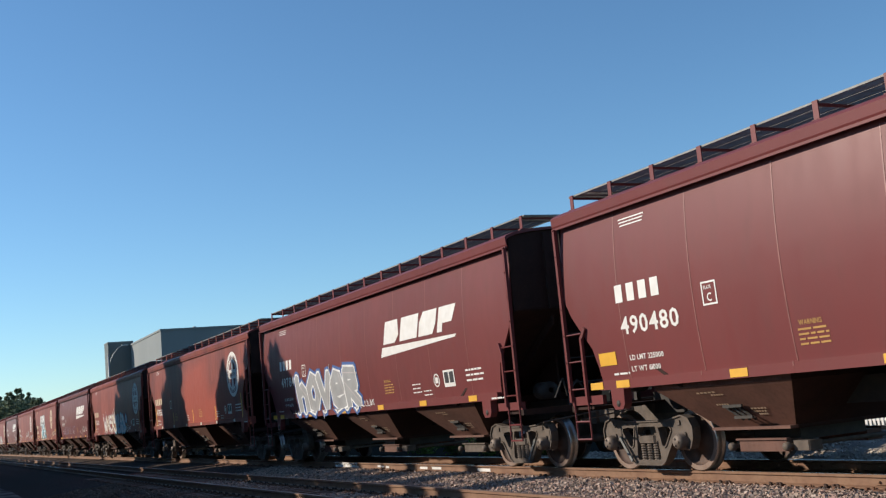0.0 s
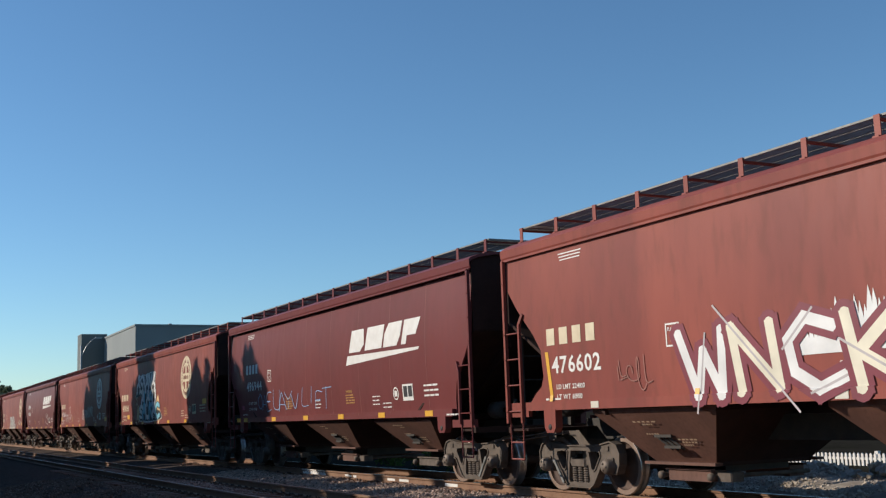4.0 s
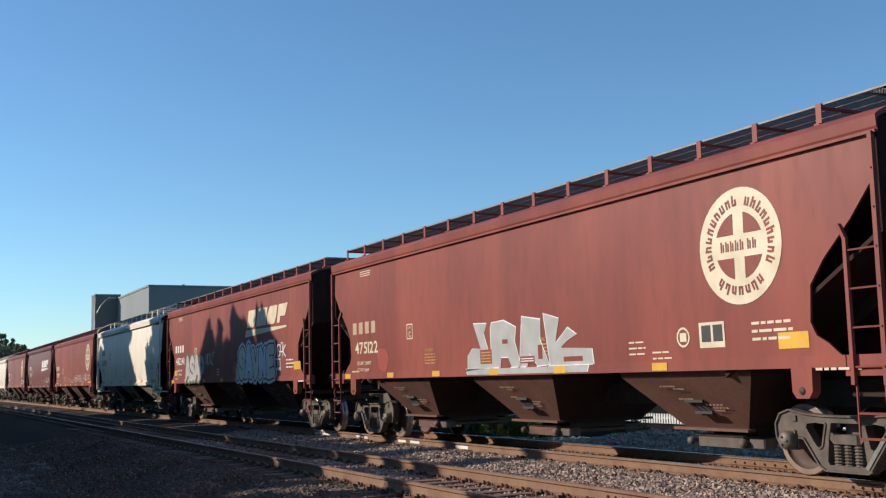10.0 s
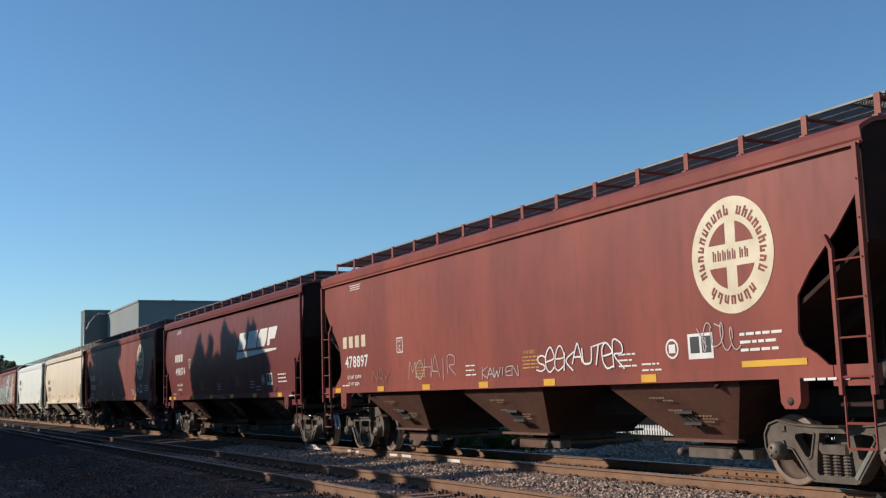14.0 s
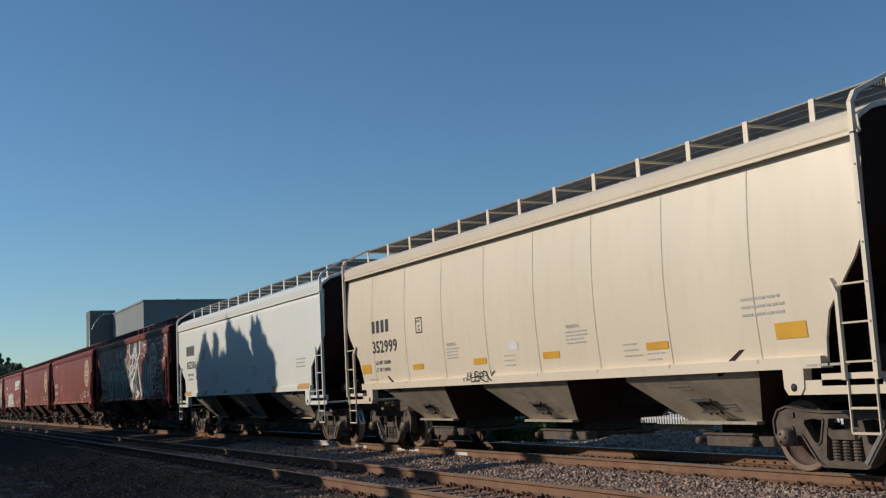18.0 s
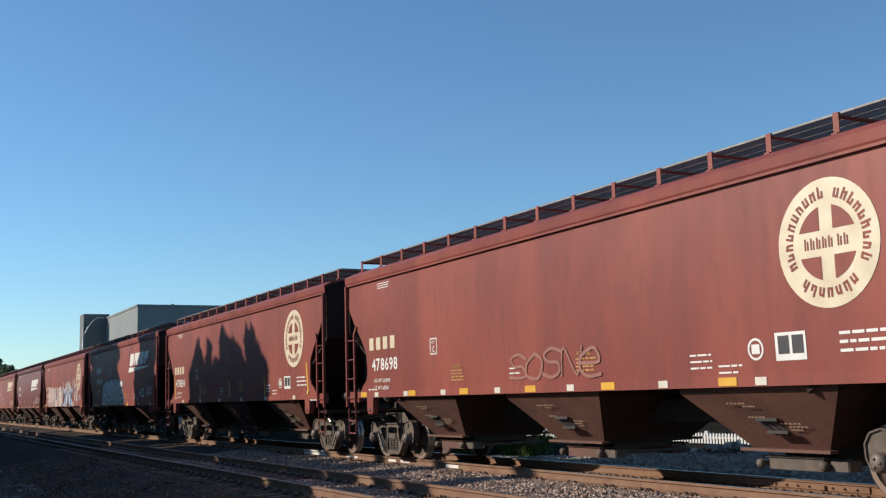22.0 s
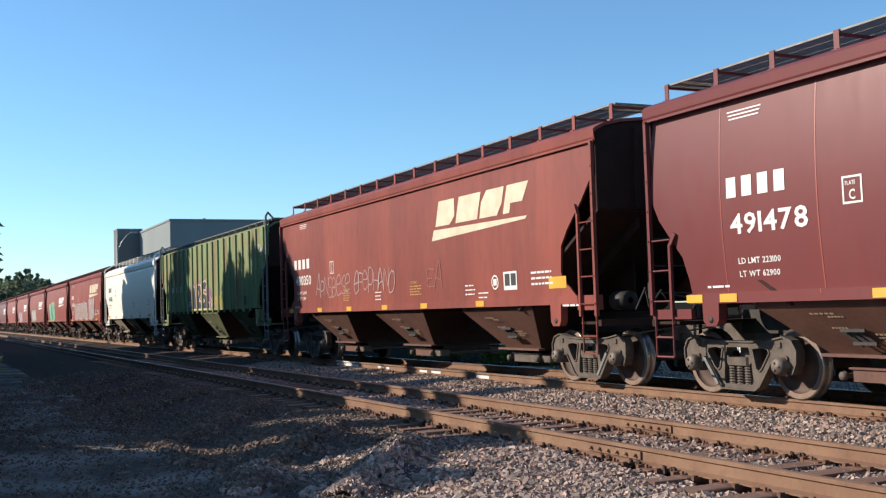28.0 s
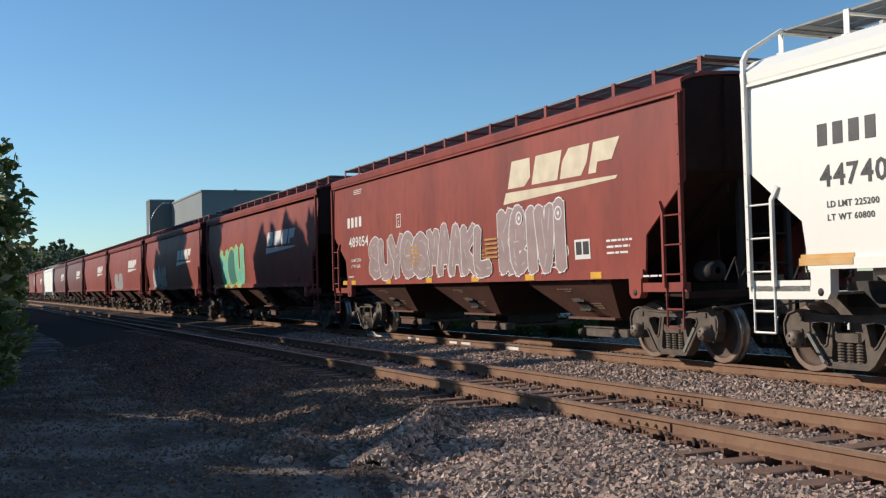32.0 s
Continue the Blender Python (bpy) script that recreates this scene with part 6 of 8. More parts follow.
# 6th: large graffiti
c = add_car("long", RED_OLD, "red", -104.7, "red hopper car with tall black, white and blue graffiti")
mark_car(c, "long", "481061", ink=INK_CREAM, name_ink=INK_CREAM, seed=6, limits="224000")
round_logo(c, "long", H_L - 4.0, 2.97, worn=INK_CREAM)
rng6 = random.Random(66)
bm = bmesh.new()     # flames at both sides, a halo and the black ground of the letters
for x, z, w, hgt, turn in ((4.75, 1.8, 0.5, 0.6, 0.4), (4.95, 1.6, 0.6, 0.35, 0.0), (8.4, 2.0, 0.75, 0.75, 0.3), (8.65, 1.68, 0.55, 0.5, -0.2)):
    p = wobble(rng6, -H_L + x, z, w, hgt, 18, 0.25, 1.8)
    flat(bm, [(a, b + (0.08 if k % 4 == 0 else 0)) for k, (a, b) in enumerate(p)], 0, 0.0)
for d, mi, up in ((0.09, 1, 0.0006), (0.04, 2, 0.0012)):
    p = soft_line(rng6, [(-H_L + x, z) for x, z in ((4.35, 2.5), (4.7, 2.85), (5.1, 3.25), (5.6, 3.36), (6.3, 3.3), (7.2, 3.38), (7.95, 3.36), (7.9, 2.95), (7.75, 2.62), (8.1, 2.5), (8.1, 2.0),
                                                    (8.8, 1.85), (8.75, 1.56), (5.2, 1.55), (5.3, 1.95), (5.6, 2.3), (5.4, 2.55), (4.8, 2.5), (4.35, 2.5))], 4)[:-1]
    flat(bm, grown(p, d), mi, up)
part("graffiti", conform(bm, "long", 0.004), [SPRAY["peach"], SPRAY["white"], SPRAY["black"]], c, "peach flames round a black sprayed ground")
fat_word(c, "long", -H_L + 4.6, -H_L + 8.0, 2.58, 3.42, "~SN~M~", "white", "black", 61, thick=0.165, edge=0.02, glow=0.0, lean=0.15, squeeze=1.25, label="white flowing sprayed letters over black")
fat_word(c, "long", -H_L + 5.5, -H_L + 8.05, 2.02, 2.74, "~U~SU", "white", "black", 62, thick=0.17, edge=0.02, glow=0.0, lean=0.1, squeeze=1.3, fill2="cyan", label="white and pale blue flowing sprayed letters")
fat_word(c, "long", -H_L + 5.1, -H_L + 8.75, 1.52, 2.2, "S~UN~C", "white", "black", 63, thick=0.175, edge=0.025, glow=0.0, squeeze=1.3, fill2="cyan", label="white and pale blue flowing sprayed letters")
patch(c, "long", H_L - 1.78, H_L - 1.3, 1.98, 2.15, YELLOW, "yellow square sticker")
stripes(c, "long", [-H_L + 2.75], 0.5, 0.18, YELLOW, 1.6)
# 7th
c = add_car("long", RED_OLD, "red", -123.09, "faded red hopper car with white scrawls and a peeling emblem")
mark_car(c, "long", "475906", seed=7, name_ink=INK_CREAM, limits="224200")
round_logo(c, "long", H_L - 3.05, 2.95)
scribble(c, "long", -H_L + 2.95, -H_L + 5.0, 1.62, 2.15, "DeNSTeAR", "white", 71, 0.028)
scribble(c, "long", -H_L + 5.1, -H_L + 8.2, 1.62, 2.35, "SHeOBY", "faded", 72, 0.024)
scribble(c, "long", -H_L + 8.75, -H_L + 9.95, 1.68, 2.25, "DeCKR", "white", 73, 0.04)
scribble(c, "long", -H_L + 9.9, -H_L + 10.45, 1.8, 2.25, "ONe", "white", 75, 0.035)
scribble(c, "long", -H_L + 10.5, -H_L + 12.0, 1.85, 2.36, "LNUMeR", "smoke", 74, 0.085, 0.05)
patch(c, "long", H_L - 1.6, H_L - 1.1, 1.58, 1.78, YELLOW, "yellow square sticker")
stripes(c, "long", [-H_L + 1.35], 0.3, 0.2, YELLOW, 1.75)
# 8th
c = add_car("short", RED_NEW, "red", -140.31, "dark red hopper car with a large white leaning emblem")
mark_car(c, "short", "491316", seed=8, limits="223300", dx=0.12, dz=0.02)
slant_logo(c, "short", -H_S + 9.7, 2.6, 4.2)
scribble(c, "short", -H_S + 11.3, -H_S + 12.3, 1.9, 2.3, "YAK", "white", 81, 0.035, 0.1)
seams(c, "short", INK_RED, 8)
# 9th
c = add_car("long", RED_OLD, "red", -158.46, "faded red hopper car with pale grey graffiti and a round emblem")
mark_car(c, "long", "475122", ink=INK_CREAM, name_ink=INK_FADED, seed=9, limits="224600")
round_logo(c, "long", H_L - 2.29, 2.95, worn=INK_CREAM)
for form in (((7.35, 2.34), (7.87, 2.32), (7.75, 2.12), (8.06, 1.5), (7.06, 1.45), (7.1, 1.75), (7.3, 1.88), (7.62, 1.86)),
             ((8.0, 2.2), (8.05, 2.32), (8.5, 2.34), (8.92, 2.2), (8.86, 1.95), (9.05, 1.5), (8.72, 1.5), (8.6, 1.68), (8.36, 1.68), (8.32, 1.5), (8.0, 1.5)),
             ((9.13, 2.37), (9.73, 2.29), (9.7, 1.95), (9.96, 1.52), (9.6, 1.5), (9.32, 1.72), (9.25, 1.5), (8.98, 1.5)),
             ((9.83, 2.38), (10.31, 2.27), (10.2, 2.0), (10.16, 1.86), (10.55, 2.11), (10.81, 1.99), (10.5, 1.9), (10.3, 1.78), (11.22, 1.75), (11.25, 1.5), (9.98, 1.5)),
             ((7.05, 1.49), (11.14, 1.49), (11.1, 1.385), (7.1, 1.385))):    # blocky grey letters over a band along the sill
    for k, (d, tone) in enumerate(((0.012, "white"), (-0.012, "smoke"))):
        bm = bmesh.new()
        flat(bm, grown([(-H_L + x, z) for x, z in form], d))
        part("graffiti", conform(bm, "long", 0.007 + 0.0008 * k), SPRAY[tone], c, "thin grey sprayed block letter")
for x0, x1, z0, z1 in ((8.42, 8.62, 1.92, 2.0), (9.62, 9.76, 1.62, 1.86), (10.4, 10.95, 1.56, 1.64), (7.58, 8.02, 1.58, 1.84), (9.02, 9.5, 1.56, 1.68)):
    patch(c, "long", -H_L + x0, -H_L + x1, z0, z1, RED_OLD, "bare red paint between the sprayed letters", 0.009, "paint_patch")
for k in range(4):
    patch(c, "long", -H_L + 7.62, -H_L + 7.98, 1.61 + 0.055 * k, 1.635 + 0.055 * k, INK_YELLOW, "", 0.0105, "stencil_line")
for k in range(2):
    patch(c, "long", -H_L + 9.05, -H_L + 9.47, 1.59 + 0.04 * k, 1.607 + 0.04 * k, INK_WHITE, "", 0.0105, "stencil_line")
bm = bmesh.new()
flat(bm, wobble(random.Random(94), -H_L + 3.05, 1.78, 0.62, 0.5, 18))
part("paint_patch", conform(bm, "long", 0.005), PINK, c, "fresher paint patch")
patch(c, "long", H_L - 1.7, H_L - 1.2, 1.6, 1.8, YELLOW, "yellow square sticker")
# 10th
c = add_car("long", RED_OLD, "red", -176.92, "red hopper car with a leaning emblem and pink-white graffiti")
mark_car(c, "long", "482240", seed=10, limits="224000", dz=0.12)
slant_logo(c, "long", -H_L + 10.8, 2.72, 4.35, INK_CREAM)
fat_word(c, "long", -H_L + 2.95, -H_L + 5.75, 1.38, 2.32, "ASAP", "silver", "dusk", 101, back="green", thick=0.24, edge=0.025, glow=0.05, shine="smoke", label="silver sprayed lettering outlined in dark green")
scribble(c, "long", -H_L + 5.95, -H_L + 7.0, 1.95, 2.4, "OKIUZ", "white", 102, 0.04)
scribble(c, "long", -H_L + 7.2, -H_L + 9.6, 2.0, 2.3, "WILL I AN", "faded", 105, 0.022)
fat_word(c, "long", -H_L + 10.1, -H_L + 13.75, 1.4, 2.42, "SAVNE", "cream", "maroon", 103, back="white", thick=0.3, edge=0.045, glow=0.08, fill2="white", label="cream sprayed letters edged in maroon and white")
blobs = bmesh.new()
blob(blobs, random.Random(106), -H_L + 10.05, 1.62, 0.5, 0.42, 0.7, ((0.1, 0, 0.0), (0.03, 1, 0.0008), (-0.02, 2, 0.0016)))
part("graffiti", conform(blobs, "long", 0.006), [SPRAY["white"], SPRAY["maroon"], SPRAY["cream"]], c, "cream sprayed swash edged in maroon")
scribble(c, "long", -H_L + 13.75, -H_L + 14.75, 2.05, 2.4, "MSPK", "white", 104, 0.045)
patch(c, "long", H_L - 1.5, H_L - 0.95, 1.66, 1.88, YELLOW, "yellow square sticker")
stripes(c, "long", [-H_L + 1.35], 0.4, 0.2, YELLOW, 1.65)
# 11th: cream
c = add_car("cream", CREAM, "pale", -194.0, "cream covered hopper car with black lettering", CREAM)
mark_car(c, "cream", "202161", INK_BLACK, names=3, seed=11, warn=INK_GREY, style="pale", limits="223200")
seams(c, "cream", INK_TAN, 11, 1.9, 1.2)
# 12th
c = add_car("long", RED_OLD, "red", -212.31, "streaked red hopper car with white scrawls and a round emblem")
mark_car(c, "long", "478897", name_ink=INK_CREAM, seed=12, limits="224700")
round_logo(c, "long", H_L - 2.2, 2.97, worn=INK_CREAM)
scribble(c, "long", -H_L + 3.0, -H_L + 3.9, 1.55, 1.85, "NAY", "faded", 121, 0.03)
scribble(c, "long", -H_L + 4.9, -H_L + 7.0, 1.55, 2.0, "MOHAIR", "silver", 122, 0.022)
scribble(c, "long", -H_L + 8.0, -H_L + 9.3, 1.55, 1.75, "KAWIEN", "silver", 124, 0.025)
scribble(c, "long", -H_L + 9.9, -H_L + 12.3, 1.6, 2.0, "SeeKAUTeR", "white", 123, 0.035)
tag(c, "long", H_L - 2.9, H_L - 2.2, 1.75, 2.15, "silver", 125, 0.025, 4)
stripes(c, "long", [H_L - 1.6], 1.1, 0.08, YELLOW, 1.52)
# 13th
c = add_car("short", RED_NEW, "red", -229.55, "clean dark red hopper car with a large white leaning emblem")
mark_car(c, "short", "498074", seed=13, limits="223000")
slant_logo(c, "short", -H_S + 9.7, 2.5, 4.2)
seams(c, "short", INK_RED, 8)
# 14th
c = add_car("long", RED_OLD_B, "red", -248.08, "brown-red hopper car with a round emblem")
mark_car(c, "long", "475838", name_ink=INK_CREAM, seed=14, limits="224000")
round_logo(c, "long", H_L - 3.05, 2.97, worn=INK_CREAM, ground=RED_OLD_B)
scribble(c, "long", -H_L + 3.0, -H_L + 5.0, 1.5, 1.9, "MAKER", "faded", 141, 0.03)
# 15th: tan
c = add_car("tan", TAN, "pale", -265.25, "tan covered hopper car with dark seams and black lettering")
mark_car(c, "tan", "352999", INK_BLACK, seed=15, warn=INK_GREY, style="pale", limits="226300", yellow=False)
seams(c, "tan", INK_TAN, 8)
stripes(c, "tan", [-7.85 + x for x in (3.85, 6.5, 8.95, 11.75)], 0.5, 0.11, YELLOW, 1.68)
stripes(c, "tan", [-7.85 + 1.1, -7.85 + 14.35], 0.52, 0.2, YELLOW, 1.68)
scribble(c, "tan", -7.85 + 5.9, -7.85 + 7.0, 1.36, 1.55, "HUBeRLK", "black", 151, 0.025)
patch(c, "tan", -7.85 + 7.58, -7.85 + 7.92, 1.88, 2.02, INK_WHITE, "small white placard")
# 16th: pale grey
c = add_car("white", WHITE_A, "pale", -282.45, "pale grey covered hopper car with dark lettering", WHITE_A)
patch(c, "white", -7.85 + 1.3, -7.85 + 2.5, 2.84, 3.2, GALV, "grey painted-out panel", 0.003, "paint_patch")
mark_car(c, "white", "852506", INK_BLACK, seed=16, warn=INK_GREY, style="pale", limits="224300")
# 17th: large mural
c = add_car("long", RED_OLD_B, "red", -300.82, "brown-red hopper car covered in a black, white and mint mural")
mark_car(c, "long", "476478", ink=INK_CREAM, name_ink=INK_FADED, seed=17, limits="224000")
round_logo(c, "long", H_L - 3.05, 2.97, worn=INK_CREAM, ground=RED_OLD_B)
mural(c, "long")
# 18th
c = add_car("long", RED_OLD, "red", -319.19, "rust-red hopper car with a two-tone round emblem")
mark_car(c, "long", "478698", name_ink=INK_CREAM, seed=18, limits="224000")
round_logo(c, "long", H_L - 2.22, 2.99, worn=INK_CREAM)
scribble(c, "long", -H_L + 7.4, -H_L + 10.1, 1.58, 2.1, "SOSNe", "faded", 181, 0.06)
stripes(c, "long", [-H_L + x for x in (1.7, 3.2, 4.9, 7.0, 9.3, 11.6, 13.5)], 0.2, 0.1, PALE_TAPE)
# 19th
c = add_car("long", RED_OLD, "red", -337.51, "faded red hopper car with yellow upright dashes")
mark_car(c, "long", "478834", name_ink=INK_CREAM, seed=19, yellow=False, dashes=True, limits="224100")
round_logo(c, "long", H_L - 2.36, 2.98, worn=INK_CREAM)
# 20th
c = add_car("mid", RED_MID, "red", -355.41, "brick-red hopper car with big white graffiti and leaning emblem")
mark_car(c, "mid", "486075", seed=20, limits="223800", dx=1.1, dz=0.08)
slant_logo(c, "mid", -H_M + 10.5, 2.76, 4.3)
bm = bmesh.new()     # a ragged white ground under the letters, running down over the sill
rng20 = random.Random(205)
top = [(4.05, 1.75), (4.2, 2.2), (4.7, 2.25), (4.85, 2.4), (5.4, 2.42), (5.9, 2.36), (6.3, 2.5), (6.9, 2.42), (7.4, 2.52), (7.9, 2.4), (8.5, 2.42), (8.9, 2.25), (9.2, 1.85), (9.45, 1.6)]
edge20 = [(x + (u - x) * f + rng20.uniform(-0.05, 0.05), z + (w - z) * f + (0.1 if k else 0.03) + rng20.uniform(-0.04, 0.04)) for (x, z), (u, w) in zip(top, top[1:]) for k, f in enumerate((0.1, 0.35, 0.5, 0.85))]
flat(bm, [(-H_M + 9.5, 1.38), (-H_M + 3.9, 1.38)] + [(-H_M + x, z) for x, z in edge20])
part("graffiti", conform(bm, "mid", 0.005), SPRAY["white"], c, "ragged white sprayed ground")
fat_word(c, "mid", -H_M + 4.3, -H_M + 9.1, 1.42, 2.46, "ALONE", "white", "navy", 205, thick=0.27, edge=0.034, glow=0.0, fill2="cream", lean=0.06, squeeze=1.12, smooth=False, label="white and cream sprayed lettering outlined in navy")
bm = bmesh.new()     # a curl after the last letter and thin shadow lines
ribbon(bm, soft_line(rng20, [(-H_M + 8.6, 1.9), (-H_M + 8.9, 2.1), (-H_M + 9.15, 1.95), (-H_M + 9.3, 1.62), (-H_M + 9.0, 1.5), (-H_M + 8.8, 1.6)], 5), 0.04)
ribbon(bm, [(-H_M + 4.1, 1.6), (-H_M + 4.5, 1.55), (-H_M + 9.2, 1.53)], 0.02)
part("graffiti", conform(bm, "mid", 0.024), SPRAY["black"], c, "black sprayed curl and underline")
scribble(c, "mid", H_M - 2.1, H_M - 1.1, 1.75, 2.1, "CHRLK", "white", 202, 0.03)
scribble(c, "mid", -H_M + 9.4, -H_M + 10.05, 2.12, 2.45, "MAKE", "lilac", 203, 0.026)
# 21st
c = add_car("long", RED_OLD, "red", -373.66, "red hopper car with blue and white graffiti shapes")
mark_car(c, "long", "478712", name_ink=INK_FADED, seed=21, limits="224000")
round_logo(c, "long", H_L - 2.24, 2.98, worn=INK_CREAM)
fat_word(c, "long", -H_L + 2.6, -H_L + 9.1, 1.4, 2.5, "RAMNUNSY", "blush", "white", 211, thick=0.26, edge=0.05, fill2="mauve", lean=-0.05, squeeze=1.3, shine="white", label="mauve sprayed letters with broad white edges")
blue_figure(c, "long")
# 22nd
c = add_car("short", RED_NEW, "red", -390.74, "dark red hopper car with pale seams and white leaning emblem")
mark_car(c, "short", "491478", seed=22, limits="223100")
slant_logo(c, "short", -H_S + 9.7, 2.55, 4.2)
seams(c, "short", PINK, 8)
# 23rd
c = add_car("long", RED_OLD, "red", -409.01, "faded red hopper car with cream emblem and long white scrawl")
mark_car(c, "long", "480350", seed=23, limits="224000", dz=0.2, dx=-0.08)
slant_logo(c, "long", -H_L + 10.7, 2.78, 4.3, INK_CREAM)
scribble(c, "long", -H_L + 3.1, -H_L + 8.6, 1.75, 2.35, "APNSBeSe eFePHANO", "silver", 231, 0.026)
scribble(c, "long", -H_L + 10.4, -H_L + 11.1, 1.8, 2.3, "EA", "faded", 232, 0.03)
patch(c, "long", H_L - 1.56, H_L - 1.0, 1.64, 1.84, YELLOW, "yellow square sticker")
# 24th: green
c = add_car("green", GREEN, "green", -427.38, "rust-streaked green hopper car with upright ribs and navy graffiti", GALV)
G_L = TYPES["green"]["L"] / 2
rr24 = random.Random(246)
for i in range(2):
    bm = bmesh.new()
    quad(bm, -G_L + 2.36 + i * 0.19, -G_L + 2.51 + i * 0.19, 2.4, 2.62)
    part("name_bar", conform(bm, "green"), INK_WHITE, c)
for s, x in (("471", 3.14), ("574", 3.97)):
    bm = bmesh.new()
    letters(bm, s, -G_L + x, 2.38, 0.25, 0.62)
    part("number", conform(bm, "green"), INK_WHITE, c)
for lift, tone, pts in ((0.003, "plum", ((5.5, 1.6), (5.75, 2.0), (6.1, 2.6), (6.9, 2.66), (7.7, 2.75), (8.8, 2.78), (8.95, 2.4), (9.4, 2.35), (9.5, 1.6))),
                        (0.005, "plum", ((5.9, 1.6), (6.1, 2.1), (6.3, 2.5), (8.6, 2.66), (8.8, 2.2), (9.1, 1.6)))):
    bm = bmesh.new()
    flat(bm, soft_line(rr24, [(-G_L + x, z) for x, z in pts], 3) if lift < 0.004 else [(-G_L + x, z) for x, z in pts])
    part("graffiti", conform(bm, "green", lift), SPRAY[tone], c, "faded purple spray cloud")
navy = (((6.2, 2.48), (6.55, 2.56), (6.75, 2.5), (6.95, 1.95), (6.95, 1.62), (6.42, 1.62)), ((7.0, 2.56), (7.5, 2.6), (7.75, 2.55), (7.82, 2.2), (7.45, 1.95), (7.8, 1.95), (7.85, 1.62), (7.12, 1.62), (7.1, 2.0), (7.42, 2.25), (7.35, 2.35), (7.05, 2.2)),
        ((7.8, 2.62), (8.5, 2.72), (8.75, 2.6), (8.55, 2.35), (8.25, 2.38), (8.2, 2.25), (8.85, 2.15), (8.95, 1.9), (9.2, 1.85), (9.15, 1.62), (7.98, 1.62), (8.0, 1.85), (8.4, 1.95), (7.95, 2.1)))
for q, form in enumerate(navy):     # heavy navy letters with a yellow line round them
    bm = bmesh.new()
    flat(bm, [(-G_L + x, z) for x, z in form])
    part("graffiti", conform(bm, "green", 0.008 + 0.001 * q), SPRAY["navy"], c, "navy sprayed block letter")
    bm = bmesh.new()
    ribbon(bm, [(-G_L + x, max(z, 1.63)) for x, z in form + form[:1]], 0.05)
    bm.faces.ensure_lookup_table()
    for k, f in enumerate(bm.faces):
        for v in f.verts:
            v.co.y += 0.0001 * k
    part("graffiti_line", conform(bm, "green", 0.0105 + 0.001 * q), SPRAY["peach"], c, "yellow sprayed outline")
scribble(c, "green", -G_L + 5.65, -G_L + 6.1, 1.75, 1.98, "OVES", "white", 242, 0.028)
scribble(c, "green", -G_L + 9.35, -G_L + 9.8, 1.9, 2.1, "OVES", "white", 243, 0.028)
scribble(c, "green", -G_L + 9.4, -G_L + 9.8, 1.66, 1.88, "KUI", "white", 248, 0.028)
bm = bmesh.new()
ribbon(bm, [(-G_L + 10.12 + 0.2 * (1 - i / 30) * math.cos(i * 0.5), 1.88 + 0.2 * (1 - i / 30) * math.sin(i * 0.5)) for i in range(24)], 0.03)
part("scrawl", conform(bm, "green", 0.006), SPRAY["orange"], c, "yellow sprayed spiral")
tag(c, "green", G_L - 1.1, G_L - 0.4, 3.2, 3.65, "white", 245, 0.06, 3)
rr = random.Random(24)
for k, (x, z, w, hgt) in enumerate(((3.16, 3.5, 0.55, 0.75), (3.98, 3.4, 0.6, 0.95), (3.1, 2.85, 0.5, 0.5), (4.0, 2.85, 0.4, 0.35), (2.7, 3.6, 0.12, 0.4), (7.85, 3.62, 0.1, 0.6))):
    bm = bmesh.new()      # ragged patches of bare rust
    flat(bm, [(a + rr.uniform(-0.05, 0.05), b + rr.uniform(-0.09, 0.09)) for a, b in wobble(rr, -G_L + x, z, w, hgt, 26, 0.25, 3.0)])
    part("rust_stain", conform(bm, "green", 0.003 + 0.0006 * k), RUSTY, c)
for x in (1.1, 5.45, 7.15, 10.7):
    bm = bmesh.new()
    quad(bm, -G_L + x, -G_L + x + 0.12, 1.62, 2.1)
    part("upright_reflector", conform(bm, "green", 0.005), YELLOW, c)
patch(c, "green", G_L - 3.0, G_L - 2.6, 1.7, 2.0, INK_BLACK, "black data panel")
# 25th: white
c = add_car("white", WHITE_B, "pale", -444.44, "white covered hopper car with dark lettering", WHITE_B)
mark_car(c, "white", "447406", INK_BLACK, seed=25, warn=INK_GREY, style="pale", limits="225200", dx=-0.03)
# 26th
c = add_car("mid", RED_MID, "red", -462.15, "brick-red hopper car with large grey outlined graffiti")
mark_car(c, "mid", "489054", seed=26, limits="223500")
slant_logo(c, "mid", -H_M + 10.6, 2.8, 4.3, INK_CREAM)
fat_word(c, "mid", -H_M + 3.0, -H_M + 6.75, 1.42, 2.5, "SUYeS", "mauve", "white", 261, thick=0.36, edge=0.024, squeeze=1.2, shine="silver", label="mauve swollen sprayed letters outlined in white")
fat_word(c, "mid", -H_M + 6.8, -H_M + 9.9, 1.42, 2.5, "MAAKL", "mauve", "white", 263, thick=0.32, edge=0.024, squeeze=1.2, shine="silver", label="mauve swollen sprayed letters outlined in white")
fat_word(c, "mid", -H_M + 10.4, -H_M + 13.0, 1.42, 2.74, "KeIVI", "mauve", "white", 262, thick=0.36, edge=0.024, squeeze=1.2, shine="silver", label="tall mauve swollen sprayed letters outlined in white")
for x, z in ((11.25, 2.5), (12.72, 2.5)):
    bm = bmesh.new()
    for r, mi, up in ((0.13, 0, 0.0), (0.1, 1, 0.0004), (0.04, 0, 0.0008)):
        disc(bm, -H_M + x, z, r, mi, up, 16)
    part("graffiti", conform(bm, "mid", 0.026), [SPRAY["white"], SPRAY["mauve"]], c, "white sprayed ring")
